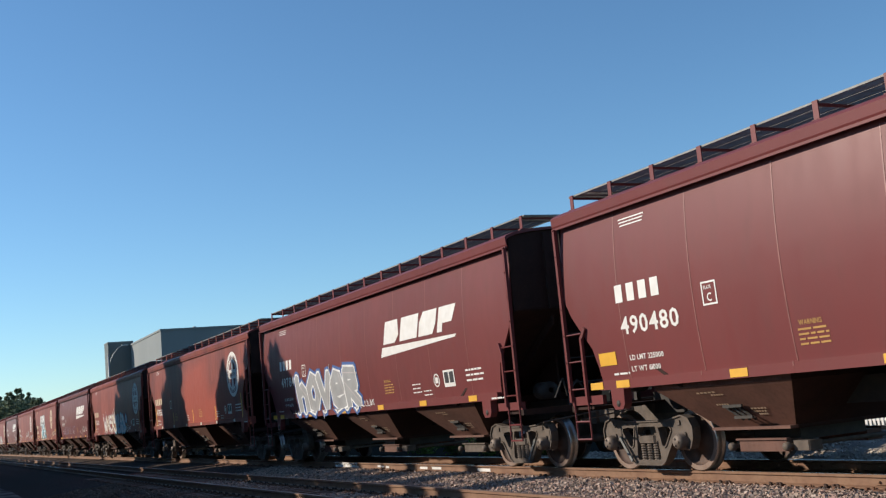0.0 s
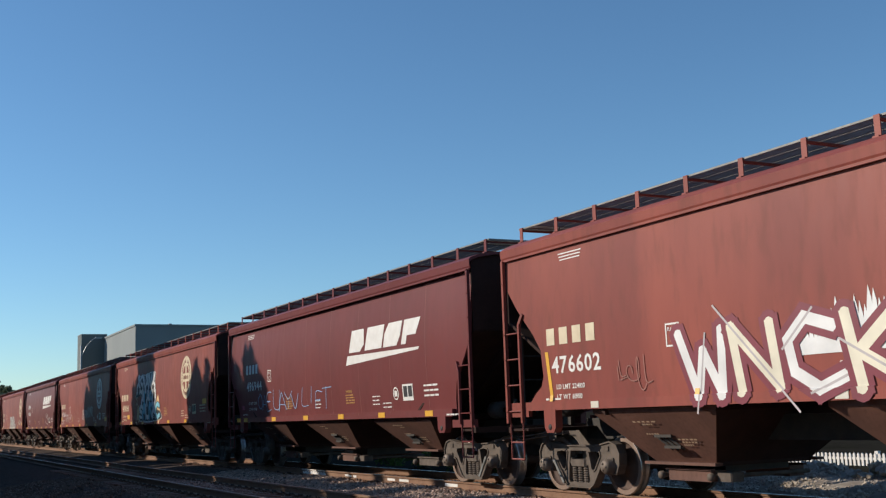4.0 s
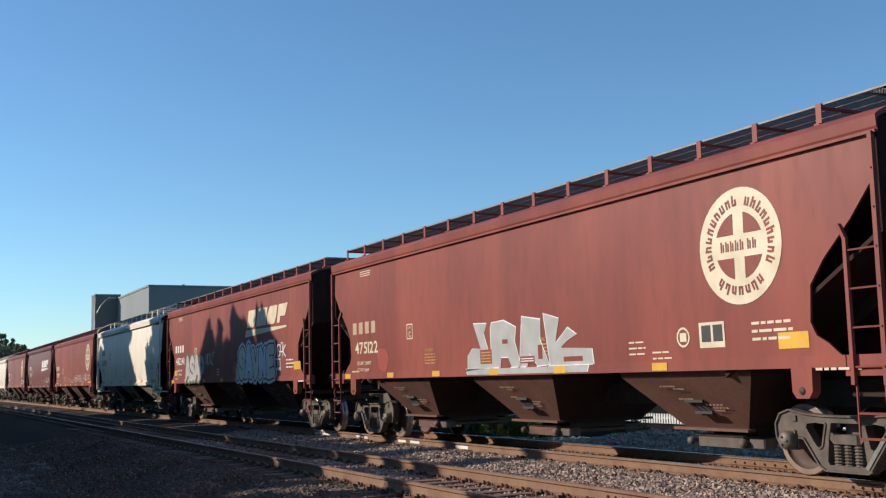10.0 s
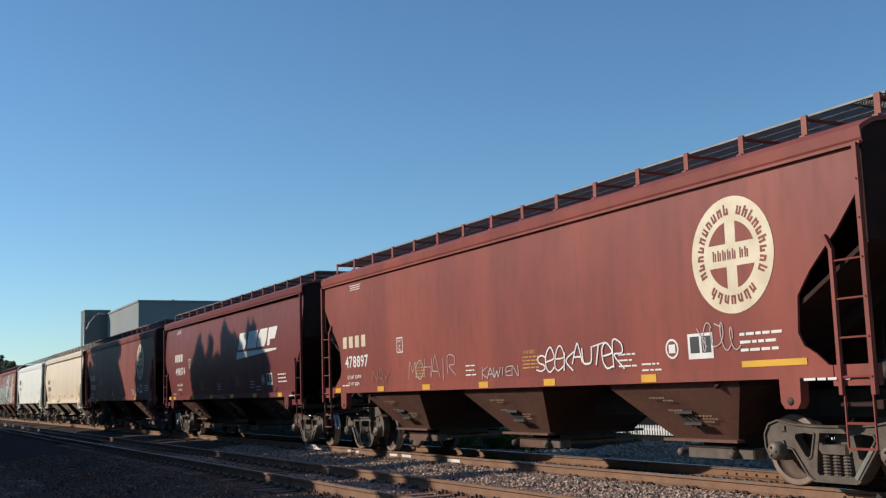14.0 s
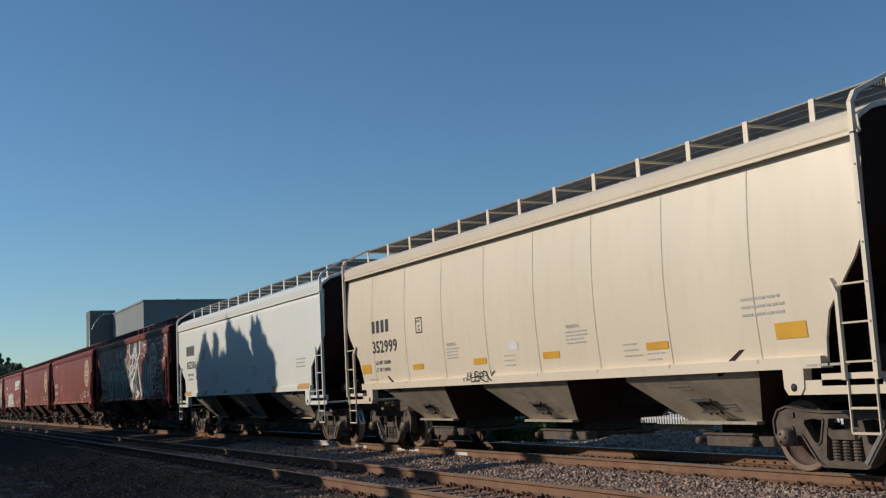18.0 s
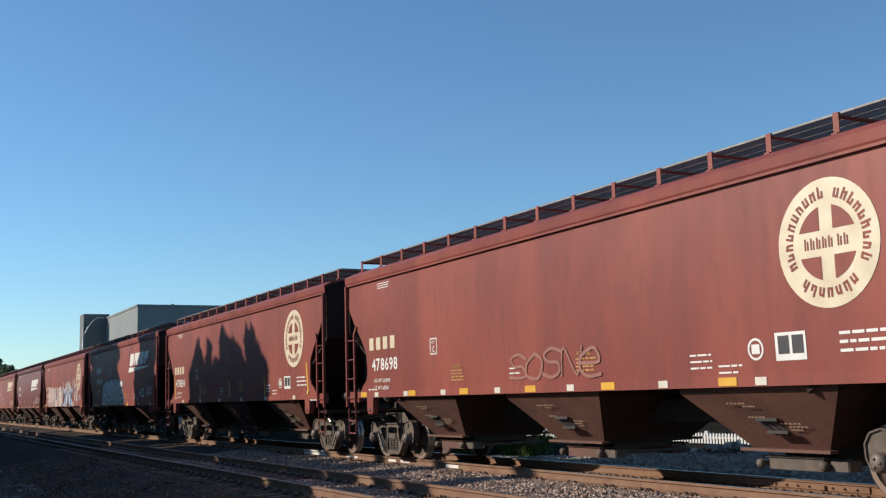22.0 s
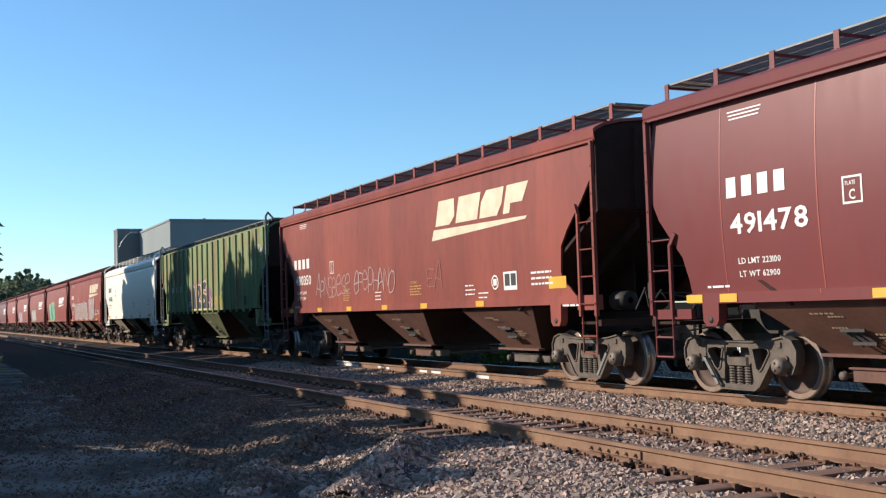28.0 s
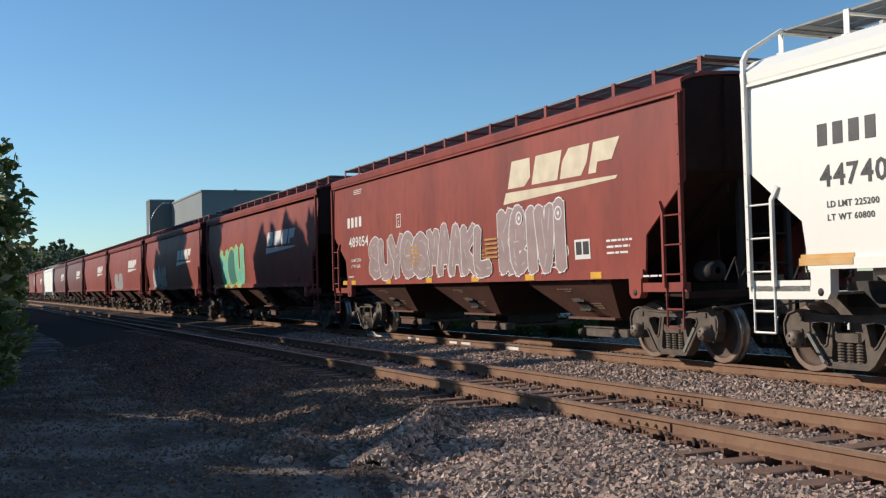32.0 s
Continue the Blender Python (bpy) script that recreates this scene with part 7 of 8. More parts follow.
for x in (5.75, 9.75):     # stencilled warnings that the spray left bare
    for k in range(5):
        patch(c, "mid", -H_M + x, -H_M + x + 0.55, 1.78 + 0.09 * k, 1.82 + 0.09 * k, INK_YELLOW, "", 0.026, "stencil_line")
# the tail of the train, far off
left = -462.15
for i, (kind, paint) in enumerate((("short", RED_MID), ("short", RED_MID), ("short", RED_MID), ("short", RED_MID), ("short", RED_NEW), ("short", RED_NEW),
                                   ("white", WHITE_B), ("short", RED_MID), ("long", RED_OLD), ("long", RED_OLD_B), ("short", RED_NEW), ("long", RED_OLD))):
    left -= TYPES[kind]["L"] + 1.46
    grimy = "pale" if paint in (WHITE_B,) else "red"
    c = add_car(kind, paint, grimy, left, "white hopper car in the far tail of the train" if grimy == "pale" else "red hopper car in the far tail of the train", paint if grimy == "pale" else None)
    hh = TYPES[kind]["L"] / 2
    if grimy == "red" and kind == "short":
        slant_logo(c, kind, 1.8, 2.46)
    elif grimy == "red":
        round_logo(c, kind, hh - 2.3, 3.0)
    if i == 0:
        fat_word(c, kind, -hh + 2.6, -hh + 6.4, 1.42, 2.9, "WeU", "teal", "lime", 300, fill2="deep_teal", thick=0.5, edge=0.1, grow=0.12, label="teal and lime sprayed letters")
    elif i == 1:
        fat_word(c, kind, -hh + 2.4, -hh + 6.6, 1.42, 2.5, "SAK", "silver", "teal", 301, thick=0.42, edge=0.06, grow=0.1, label="pale sprayed letters outlined in teal")
    elif i == 2:
        fat_word(c, kind, -hh + 3.0, -hh + 7.0, 1.42, 2.45, "OUS", "grey", "silver", 302, thick=0.42, edge=0.06, grow=0.1, label="grey sprayed letters")

# ---- the ground ----


def ground_z(y):
    """Height of the ground across the tracks."""
    stops = ((-400, -0.3), (-8, -0.3), (2.2, -0.36), (3.4, -0.36), (4.7, -0.22), (5.35, -0.215), (8.3, -0.215), (9.1, -0.26), (9.7, -0.19), (13.0, -0.19), (15.2, -0.27), (17.5, -0.8), (21, -0.36), (22, -0.27), (23.5, -0.6), (60, -0.75), (400, -0.6), (4000, -0.6))
    for (y0, a), (y1, b) in zip(stops, stops[1:]):
        if y <= y1:
            return a + (b - a) * (y - y0) / (y1 - y0)
    return -0.6


def berm(x, y):
    """The low uneven shoulder of stones beside the siding."""
    if not 2.7 < y < 5.3:
        return 0.0
    f = min(1, (y - 2.7) / 0.5, (5.3 - y) / 0.5)
    s = x + 1.3 * y   # low ridges that run slantwise to the rails
    ridge = sum(math.exp(-((s - c + 0.35 * noise.noise(Vector((x * 0.7, y * 0.7, c)))) / 0.42) ** 2) for c in (-22.6, -18.9, -14.8, -11.1, -7.3, -4.8))
    return f * (0.19 * ridge - 0.05 + 0.1 * noise.noise(Vector((x * 0.45, y * 0.8, 9))) + 0.06 * noise.noise(Vector((x * 1.3, y * 1.6, 4))))


def bank(x, y):
    """The rough bank of pale gravel beyond the train's track."""
    if not (13.0 < y < 18.0 and -26 < x < -5):
        return 0.0
    f = min(1, (y - 13.0) / 2.1) ** 1.25 if y < 15.4 else max(0, 1 - (y - 15.4) / 2.4)
    g = min(1, max(0, (x + 24) / 5)) * min(1, (-5 - x) / 2)
    return f * g * (0.4 + 0.014 * (x + 15) + 0.12 * noise.noise(Vector((x * 0.8, y * 0.9, 5))) + 0.1 * noise.noise(Vector((x * 2.3, y * 2.1, 7))))


def make_ground():
    ys = [-3000, -300, -60, -20, -8, -4, -1] + [i * 0.25 for i in range(0, 64)] + [16, 16.25, 16.5, 16.75, 17, 17.25, 17.5, 18, 19, 20, 21, 22, 23, 23.5, 24.5, 26, 40, 60, 100, 400, 3500]
    xs = [-4500, -1500, -600, -300, -200, -140, -100, -80, -60, -50] + [-45 + i * 0.5 for i in range(0, 96)] + [6, 12, 30, 80, 300, 1500, 3000]
    rows = []
    verts, faces = [], []
    for y in ys:
        for x in xs:
            z = ground_z(y)
            if -3 < y < 14:
                z += 0.05 * noise.noise(Vector((x * 0.35, y * 0.5, 0))) + 0.018 * noise.noise(Vector((x * 2, y * 2, 3)))
                z += berm(x, y)
            z += bank(x, y)
            verts.append((x, y, z))
    nx = len(xs)
    for j in range(len(ys) - 1):
        for i in range(nx - 1):
            a = j * nx + i
            faces.append((a, a + 1, a + nx + 1, a + nx))
    me = bpy.data.meshes.new("ground")
    me.from_pydata(verts, [], faces)
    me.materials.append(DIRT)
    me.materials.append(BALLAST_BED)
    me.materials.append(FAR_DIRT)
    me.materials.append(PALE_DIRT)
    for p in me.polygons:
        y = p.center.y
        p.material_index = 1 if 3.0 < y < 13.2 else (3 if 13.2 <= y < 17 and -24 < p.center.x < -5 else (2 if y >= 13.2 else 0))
        p.use_smooth = True
    return tagged(new("ground", me), "dusty ground with crushed stone under the tracks", "ground", kind="structure")


make_ground()


def rail_outline(y):
    return [(y - 0.07, -0.17), (y + 0.07, -0.17), (y + 0.07, -0.155), (y + 0.012, -0.135), (y + 0.01, -0.045), (y + 0.036, -0.035), (y + 0.036, -0.004),
            (y + 0.028, 0.0), (y - 0.028, 0.0), (y - 0.036, -0.004), (y - 0.036, -0.035), (y - 0.01, -0.045), (y - 0.012, -0.135), (y - 0.07, -0.155)]


def make_track(name, mid, top, label, x0=-900, x1=90):
    t = thing(name, label, "railway track", kind="structure")
    for s in (-1, 1):
        y = mid + s * GAUGE_HALF
        bm = bmesh.new()
        o = rail_outline(y)
        n = len(o)
        vs = [(x, a, b) for x in (x0, x1) for a, b in o]
        verts = [bm.verts.new(v) for v in vs]
        for i in range(n):
            f = bm.faces.new((verts[i], verts[(i + 1) % n], verts[n + (i + 1) % n], verts[n + i]))
            f.material_index = 1 if i in (7,) else 0
        bm.faces.new(verts[:n][::-1])
        bm.faces.new(verts[n:])
        part("rail", fix(bm), [RAIL_MAT, top], t, "steel rail with a worn head")
    return t


siding = make_track("siding_track", SIDING_Y, RAIL_TOP, "rusty empty railway track on wooden ties")
main = make_track("main_track", TRACK_Y, RAIL_SHINY, "railway track under the train on stone ballast")


def tie_mesh(seed):
    rng = random.Random(seed)
    bm = bmesh.new()
    vs = box(bm, -0.115, 0.115, -1.3, 1.3, -0.18, 0.0, c=0.012)
    for v in vs:
        v.co += Vector((rng.uniform(-0.012, 0.012), rng.uniform(-0.03, 0.03), rng.uniform(-0.008, 0.008)))
    me = bpy.data.meshes.new("tie")
    fix(bm).to_mesh(me)
    bm.free()
    me.materials.append(TIE_MAT)
    return me


TIES = [tie_mesh(i) for i in range(6)]
bm = bmesh.new()
box(bm, -0.09, 0.09, -0.17, 0.17, 0.0, 0.014)
for sx, sy in ((-1, -1), (1, 1), (-1, 1)):
    box(bm, sx * 0.06 - 0.012, sx * 0.06 + 0.012, sy * 0.1 - 0.012, sy * 0.1 + 0.012, 0.014, 0.045)
for sx in (-1, 1):   # rail anchors beside the tie
    box(bm, sx * 0.14 - 0.025, sx * 0.14 + 0.025, -0.13, 0.1, -0.02, 0.02)
    box(bm, sx * 0.14 - 0.02, sx * 0.14 + 0.02, -0.15, -0.1, -0.01, 0.035)
PLATE = bpy.data.meshes.new("tie_plate")
fix(bm).to_mesh(PLATE)
bm.free()
PLATE.materials.append(PLATE_MAT)


def lay_ties(t, mid, x0, x1, seed):
    rng = random.Random(seed)
    x = x0
    while x < x1:
        ob = new("tie", rng.choice(TIES))
        ob.parent = t
        ob.location = (x + rng.uniform(-0.03, 0.03), mid + rng.uniform(-0.06, 0.06), -0.178)
        ob.rotation_euler = (0, 0, rng.uniform(-0.02, 0.02) + (math.pi if rng.random() < 0.5 else 0))
        for s in (-1, 1):
            pl = new("tie_plate", PLATE)
            pl.parent = t
            pl.location = (x, mid + s * GAUGE_HALF, -0.184)
        x += 0.52


lay_ties(siding, SIDING_Y, -42, -2, 5)
lay_ties(main, TRACK_Y, -42, -4, 6)


def joint_bar(t, x, y):
    """A splice bar with its bolts on the rail's web."""
    bm = bmesh.new()
    box(bm, x - 0.45, x + 0.45, y - 0.03, y - 0.012, -0.125, -0.05)
    for i in range(6):
        lathe(bm, [(0.0, -0.055), (0.018, -0.055), (0.018, -0.03)], (x - 0.375 + 0.15 * i, y, -0.09), "y", 6)
    part("joint_bar", fix(bm), RAIL_MAT, t, "bolted rail joint bar")


def long_joint(t, x, y):
    """A long bolted bar on the far rail, with a bond box at its end."""
    bm = bmesh.new()
    box(bm, x - 1.5, x + 1.5, y - 0.034, y - 0.012, -0.13, -0.045)
    for i in range(13):
        lathe(bm, [(0.0, -0.06), (0.017, -0.06), (0.017, -0.034)], (x - 1.35 + 0.22 * i, y, -0.088), "y", 6)
    box(bm, x + 0.62, x + 0.74, y - 0.07, y - 0.034, -0.125, -0.06, c=0.01)
    part("joint_bar", fix(bm), RAIL_MAT, t, "long bolted rail joint bar")


def rail_anchor(t, x, y):
    """Two sprung clips that grip the rail's foot on either side of a tie, with a spike head."""
    bm = bmesh.new()
    for dx in (-0.1, 0.1):
        box(bm, dx - 0.02, dx + 0.02, -0.125, -0.02, -0.185, -0.15)
        prism(bm, [(dx - 0.018, -0.19), (dx + 0.022, -0.19), (dx + 0.012, -0.13), (dx - 0.03, -0.118)], "y", -0.125, -0.09)
    box(bm, 0.0, 0.03, -0.11, -0.075, -0.175, -0.125)
    a = part("rail_anchor", fix(bm), ANCHOR_MAT, t, "dark rusty rail anchor")
    a.location = (x, y, 0.0)
    return a


anchor = rail_anchor(main, -7.4, TRACK_Y - GAUGE_HALF)
rng_a = random.Random(61)
for mid, trk, pitch, n in ((TRACK_Y - GAUGE_HALF, main, 1.02, 34), (SIDING_Y + GAUGE_HALF, siding, 0.52, 56), (SIDING_Y - GAUGE_HALF, siding, 0.52, 56)):
    for i in range(1, n):
        ob = new("rail_anchor", anchor.data)
        ob.parent = trk
        ob.location = (-7.4 - pitch * i + rng_a.uniform(-0.05, 0.05), mid, 0.0)
        ob.rotation_euler = (0, 0, rng_a.uniform(-0.1, 0.1))
        if trk == siding:
            ob.scale = (0.7, 0.85, 1)
long_joint(main, -12.2, TRACK_Y + GAUGE_HALF)


def switch_rod(x, y):
    """A dark hinged rod on its bracket beside the near rail."""
    w = thing("switch_rod", "dark steel switch rod with a bracket beside the rail", "switch rod", "", pose(x, y, -0.2))
    bm = bmesh.new()
    box(bm, -0.16, 0.16, -0.3, 0.35, -0.05, 0.02, c=0.02)
    part("base_plate", fix(bm), BLACKISH, w)
    bm = bmesh.new()
    prism(bm, [(-0.05, 0.02), (0.06, 0.02), (0.04, 0.2), (-0.02, 0.24), (-0.05, 0.18)], "y", -0.05, 0.05)
    part("bracket", fix(bm), BLACKISH, w)
    bm = bmesh.new()
    rod(bm, (0.0, 0.0, 0.13), (1.9, 0.12, 0.12), 0.03, 8)
    part("rod", fix(bm), PLATE_MAT, w)
    bm = bmesh.new()
    rod(bm, (0.05, -0.15, 0.05), (1.7, -0.16, 0.03), 0.022, 8)
    part("cable", fix(bm), BLACKISH, w)


switch_rod(-8.9, 10.12)
joint_bar(main, -9.4, TRACK_Y - GAUGE_HALF)
joint_bar(siding, -8.9, SIDING_Y - GAUGE_HALF)
joint_bar(siding, -10.4, SIDING_Y + GAUGE_HALF)


def sprayed_rail(t, x, y, w, mat, n, seed):
    """White strokes sprayed on the rail's web."""
    rng = random.Random(seed)
    bm = bmesh.new()
    for i in range(n):
        a = x + w * i / n
        box(bm, a, a + w / n * rng.uniform(0.55, 0.9), y - 0.0155, y - 0.0125, -0.125 + rng.uniform(0, 0.02), -0.055 - rng.uniform(0, 0.015))
    for i in range(n if w > 1.4 else 0):   # and on the side of the head
        a = x + w * i / n
        box(bm, a, a + w / n * 0.85, y - 0.0385, y - 0.0365, -0.033, -0.006)
    if w > 1.6:
        box(bm, x, x + w, y - 0.0145, y - 0.0125, -0.13, -0.085)
        box(bm, x + 0.2, x + w * 0.8, y - 0.0145, y - 0.0125, -0.062, -0.05)
    part("sprayed_mark", bm, mat, t, "white paint sprayed on the rail web")


for x, w, n, seed in ((-29.0, 1.75, 9, 1), (-25.9, 0.8, 3, 2), (-23.3, 1.3, 2, 3), (-20.4, 0.9, 1, 4)):
    sprayed_rail(main, x, TRACK_Y - GAUGE_HALF, w, INK_WHITE, n, seed)


def scatter_stones(name, zone, count, size, seed, label, mat=STONE):
    """Loose crushed stones lying over a stretch of ground. zone: x0, x1, y0, y1."""
    rng = np.random.default_rng(seed)
    block = np.array([(a, b, c) for a in (-1, 1) for b in (-1, 1) for c in (-1, 1)]) * 0.62
    tri = np.array([(0, 1, 3), (0, 3, 2), (4, 6, 7), (4, 7, 5), (0, 4, 5), (0, 5, 1), (2, 3, 7), (2, 7, 6), (0, 2, 6), (0, 6, 4), (1, 5, 7), (1, 7, 3)])
    x0, x1, y0, y1 = zone
    px = x1 - (x1 - x0) * rng.random(count) ** 1.5
    py = rng.uniform(y0, y1, count)
    keep = np.array([y > y0 + 0.9 or noise.noise(Vector((x * 0.8, y * 1.1, seed))) > 0.25 - 0.75 * (y - y0) for x, y in zip(px, py)])   # ragged edge
    px, py = px[keep], py[keep]
    count = len(px)
    s = size * rng.uniform(0.55, 1.25, count)
    shape = rng.uniform(0.55, 1.2, (count, 1, 3)) * s[:, None, None]
    v = (block[None] + rng.uniform(-0.26, 0.26, (count, 8, 3))) * shape
    q = rng.normal(size=(count, 4))
    q /= np.linalg.norm(q, axis=1)[:, None]
    a, b, c, d = q.T
    rot = np.stack([np.stack([1 - 2 * (c * c + d * d), 2 * (b * c - a * d), 2 * (b * d + a * c)], -1),
                    np.stack([2 * (b * c + a * d), 1 - 2 * (b * b + d * d), 2 * (c * d - a * b)], -1),
                    np.stack([2 * (b * d - a * c), 2 * (c * d + a * b), 1 - 2 * (b * b + c * c)], -1)], 1)
    v = np.einsum("nij,nkj->nki", rot, v)
    pz = np.array([ground_z(y) for y in py]) + 0.05 * np.array([noise.noise(Vector((x * 0.35, y * 0.5, 0))) for x, y in zip(px, py)])
    sh = np.array([berm(x, y) + bank(x, y) for x, y in zip(px, py)])
    v += np.stack([px, py, pz + sh + s * 0.25], -1)[:, None, :]
    faces = (tri[None] + 8 * np.arange(count)[:, None, None]).reshape(-1, 3)
    me = bpy.data.meshes.new(name)
    me.vertices.add(count * 8)
    me.vertices.foreach_set("co", v.reshape(-1))
    me.loops.add(len(faces) * 3)
    me.loops.foreach_set("vertex_index", faces.reshape(-1))
    me.polygons.add(len(faces))
    me.polygons.foreach_set("loop_start", np.arange(len(faces)) * 3)
    me.polygons.foreach_set("use_smooth", np.zeros(len(faces), dtype=bool))
    me.update()
    me.validate()
    me.materials.append(mat)
    return tagged(new(name, me), label, "gravel", kind="stuff")


scatter_stones("shoulder_ballast", (-11.6, -5, 2.5, 5.9), 30000, 0.039, 1, "loose crushed stones beside the siding")
scatter_stones("berm_stones", (-16.5, -10.4, 2.3, 5.9), 20000, 0.037, 7, "crushed stones on the low berm, coloured dark for shade", STONE_SHADE)
scatter_stones("berm_gravel", (-36, -15.5, 2.3, 5.9), 30000, 0.027, 8, "fine gravel on the low berm, coloured dark for shade", STONE_SHADE)
scatter_stones("middle_ballast", (-34, -6, 7.7, 10.4), 38000, 0.036, 2, "loose crushed stones between the tracks")
scatter_stones("siding_ballast", (-30, -6, 6.0, 7.7), 11000, 0.034, 3, "sparse stones between the ties of the siding")
scatter_stones("lane_pebbles", (-30, -5, -0.6, 3.5), 16000, 0.02, 4, "scattered pebbles on the dusty lane", STONE_SHADE)

scatter_stones("bank_stones", (-24, -8, 13.0, 16.0), 12000, 0.04, 6, "pale gravel on the bank behind the train", RUBBLE)

# ---- beyond the train ----


def make_fence(y, x0, x1, zb, zt):
    f = thing("picket_fence", "long white picket fence behind the tracks", "fence")
    bm = bmesh.new()
    for z in (zb + 0.18, zt - 0.2):
        box(bm, x0, x1, y, y + 0.04, z, z + 0.07)
    part("fence_rail", fix(bm), FENCE_MAT, f)
    x = x0
    while x < x1:
        bm = bmesh.new()
        box(bm, x - 0.06, x + 0.06, y + 0.04, y + 0.14, zb - 0.1, zt + 0.05)
        part("fence_post", fix(bm), FENCE_MAT, f)
        x += 2.4
    bm = bmesh.new()
    prism(bm, [(-0.04, zb + 0.06), (0.04, zb + 0.06), (0.04, zt - 0.04), (0, zt), (-0.04, zt - 0.04)], "y", y - 0.025, y)
    me = bpy.data.meshes.new("picket")
    fix(bm).to_mesh(me)
    bm.free()
    me.materials.append(FENCE_MAT)
    x = x0
    while x < x1:
        ob = new("picket", me)
        ob.parent = f
        ob.location = (x, 0, 0)
        x += 0.15
    return f


make_fence(25.0, -46, -16, -0.78, -0.12)


def make_building():
    """A plain grey industrial hall with a tower."""
    b = thing("industrial_hall", "windowless grey concrete hall with a square tower", "building")
    d = 150.0
    x, y = -d * math.cos(radians(11.45)), d * math.sin(radians(11.45))
    zt = 1.4 + d * math.tan(radians(4.97))
    bm = bmesh.new()
    box(bm, x - 45, x, y, y + 34, -0.6, zt)
    w = part("wall", fix(bm), CONCRETE, b)
    bm = bmesh.new()
    for q in (("x", 0),):
        box(bm, x - 45.1, x + 0.1, y - 0.1, y + 0.25, zt, zt + 0.25)
        box(bm, x - 0.25, x + 0.1, y + 0.25, y + 34.1, zt, zt + 0.25)
    part("parapet", fix(bm), CONCRETE, b)
    d2 = 172.0
    a0, a1 = radians(8.84), radians(10.06)
    tx = -d2 * math.cos(a0)
    ty0, ty1 = -tx * math.tan(a0), -tx * math.tan(a1)
    zt2 = 1.4 + d2 * math.tan(radians(4.53))
    bm = bmesh.new()
    box(bm, tx - 3.6, tx, ty0, ty1, -0.6, zt2)
    part("tower", fix(bm), TOWER_GREY, b)
    bm = bmesh.new()
    box(bm, tx - 3.65, tx + 0.05, ty0 - 0.05, ty1 + 0.05, zt2, zt2 + 0.18)
    part("coping", fix(bm), CONCRETE, b)
    bm = bmesh.new()
    rod(bm, (x - 6, y + 6, zt - 0.3), (x - 6, y + 6, zt + 0.9), 0.25, 10)
    part("roof_vent", fix(bm), POLE_MAT, b)
    return b


make_building()


def street_lamp(az, d, top_el, arm):
    x, y = -d * math.cos(radians(az)), d * math.sin(radians(az))
    zt = 1.4 + d * math.tan(radians(top_el))
    l = thing("street_lamp", "tall grey street lamp with a curved arm", "street lamp")
    bm = bmesh.new()
    rod(bm, (x, y, -0.6), (x, y, zt), 0.12, 10, 0.07)
    part("pole", fix(bm), POLE_MAT, l)
    bm = bmesh.new()
    pts = [(0, zt - 1.2), (arm * 0.35, zt - 0.1), (arm * 0.7, zt + 0.55), (arm, zt + 0.8)]
    for (a, b), (c2, e) in zip(pts, pts[1:]):
        rod(bm, (x, y + a, b), (x, y + c2, e), 0.05, 8)
    part("arm", fix(bm), POLE_MAT, l)
    bm = bmesh.new()
    box(bm, x - 0.15, x + 0.15, y + arm - 0.1, y + arm + 0.6, zt + 0.74, zt + 0.9, c=0.05)
    part("lamp_head", fix(bm), POLE_MAT, l)
    return l


street_lamp(8.83, 120, 4.0, 1.5)
street_lamp(6.15, 200, 1.72, 1.2)

# ---- trees ----


def leaf_cloud(bm, rng, centre, radius, count, size, squash=1.0):
    """Many small bent leaves round a point."""
    for _ in range(count):
        v = Vector((rng.gauss(0, 1), rng.gauss(0, 1), rng.gauss(0, 1)))
        v = v.normalized() * radius * rng.random() ** 0.45
        p = Vector(centre) + Vector((v.x, v.y, v.z * squash))
        s = size * rng.uniform(0.6, 1.3)
        a = Vector((rng.gauss(0, 1), rng.gauss(0, 1), rng.gauss(0, 0.6))).normalized()
        b = a.orthogonal().normalized()
        b.rotate(Matrix.Rotation(rng.uniform(0, 6.28), 3, a))
        c = a.cross(b)
        vs = [p - a * s, p + b * s * 0.5 + c * s * 0.1, p + a * s, p - b * s * 0.5 + c * s * 0.1]
        add_faces(bm, vs, [(0, 1, 2), (0, 2, 3)])


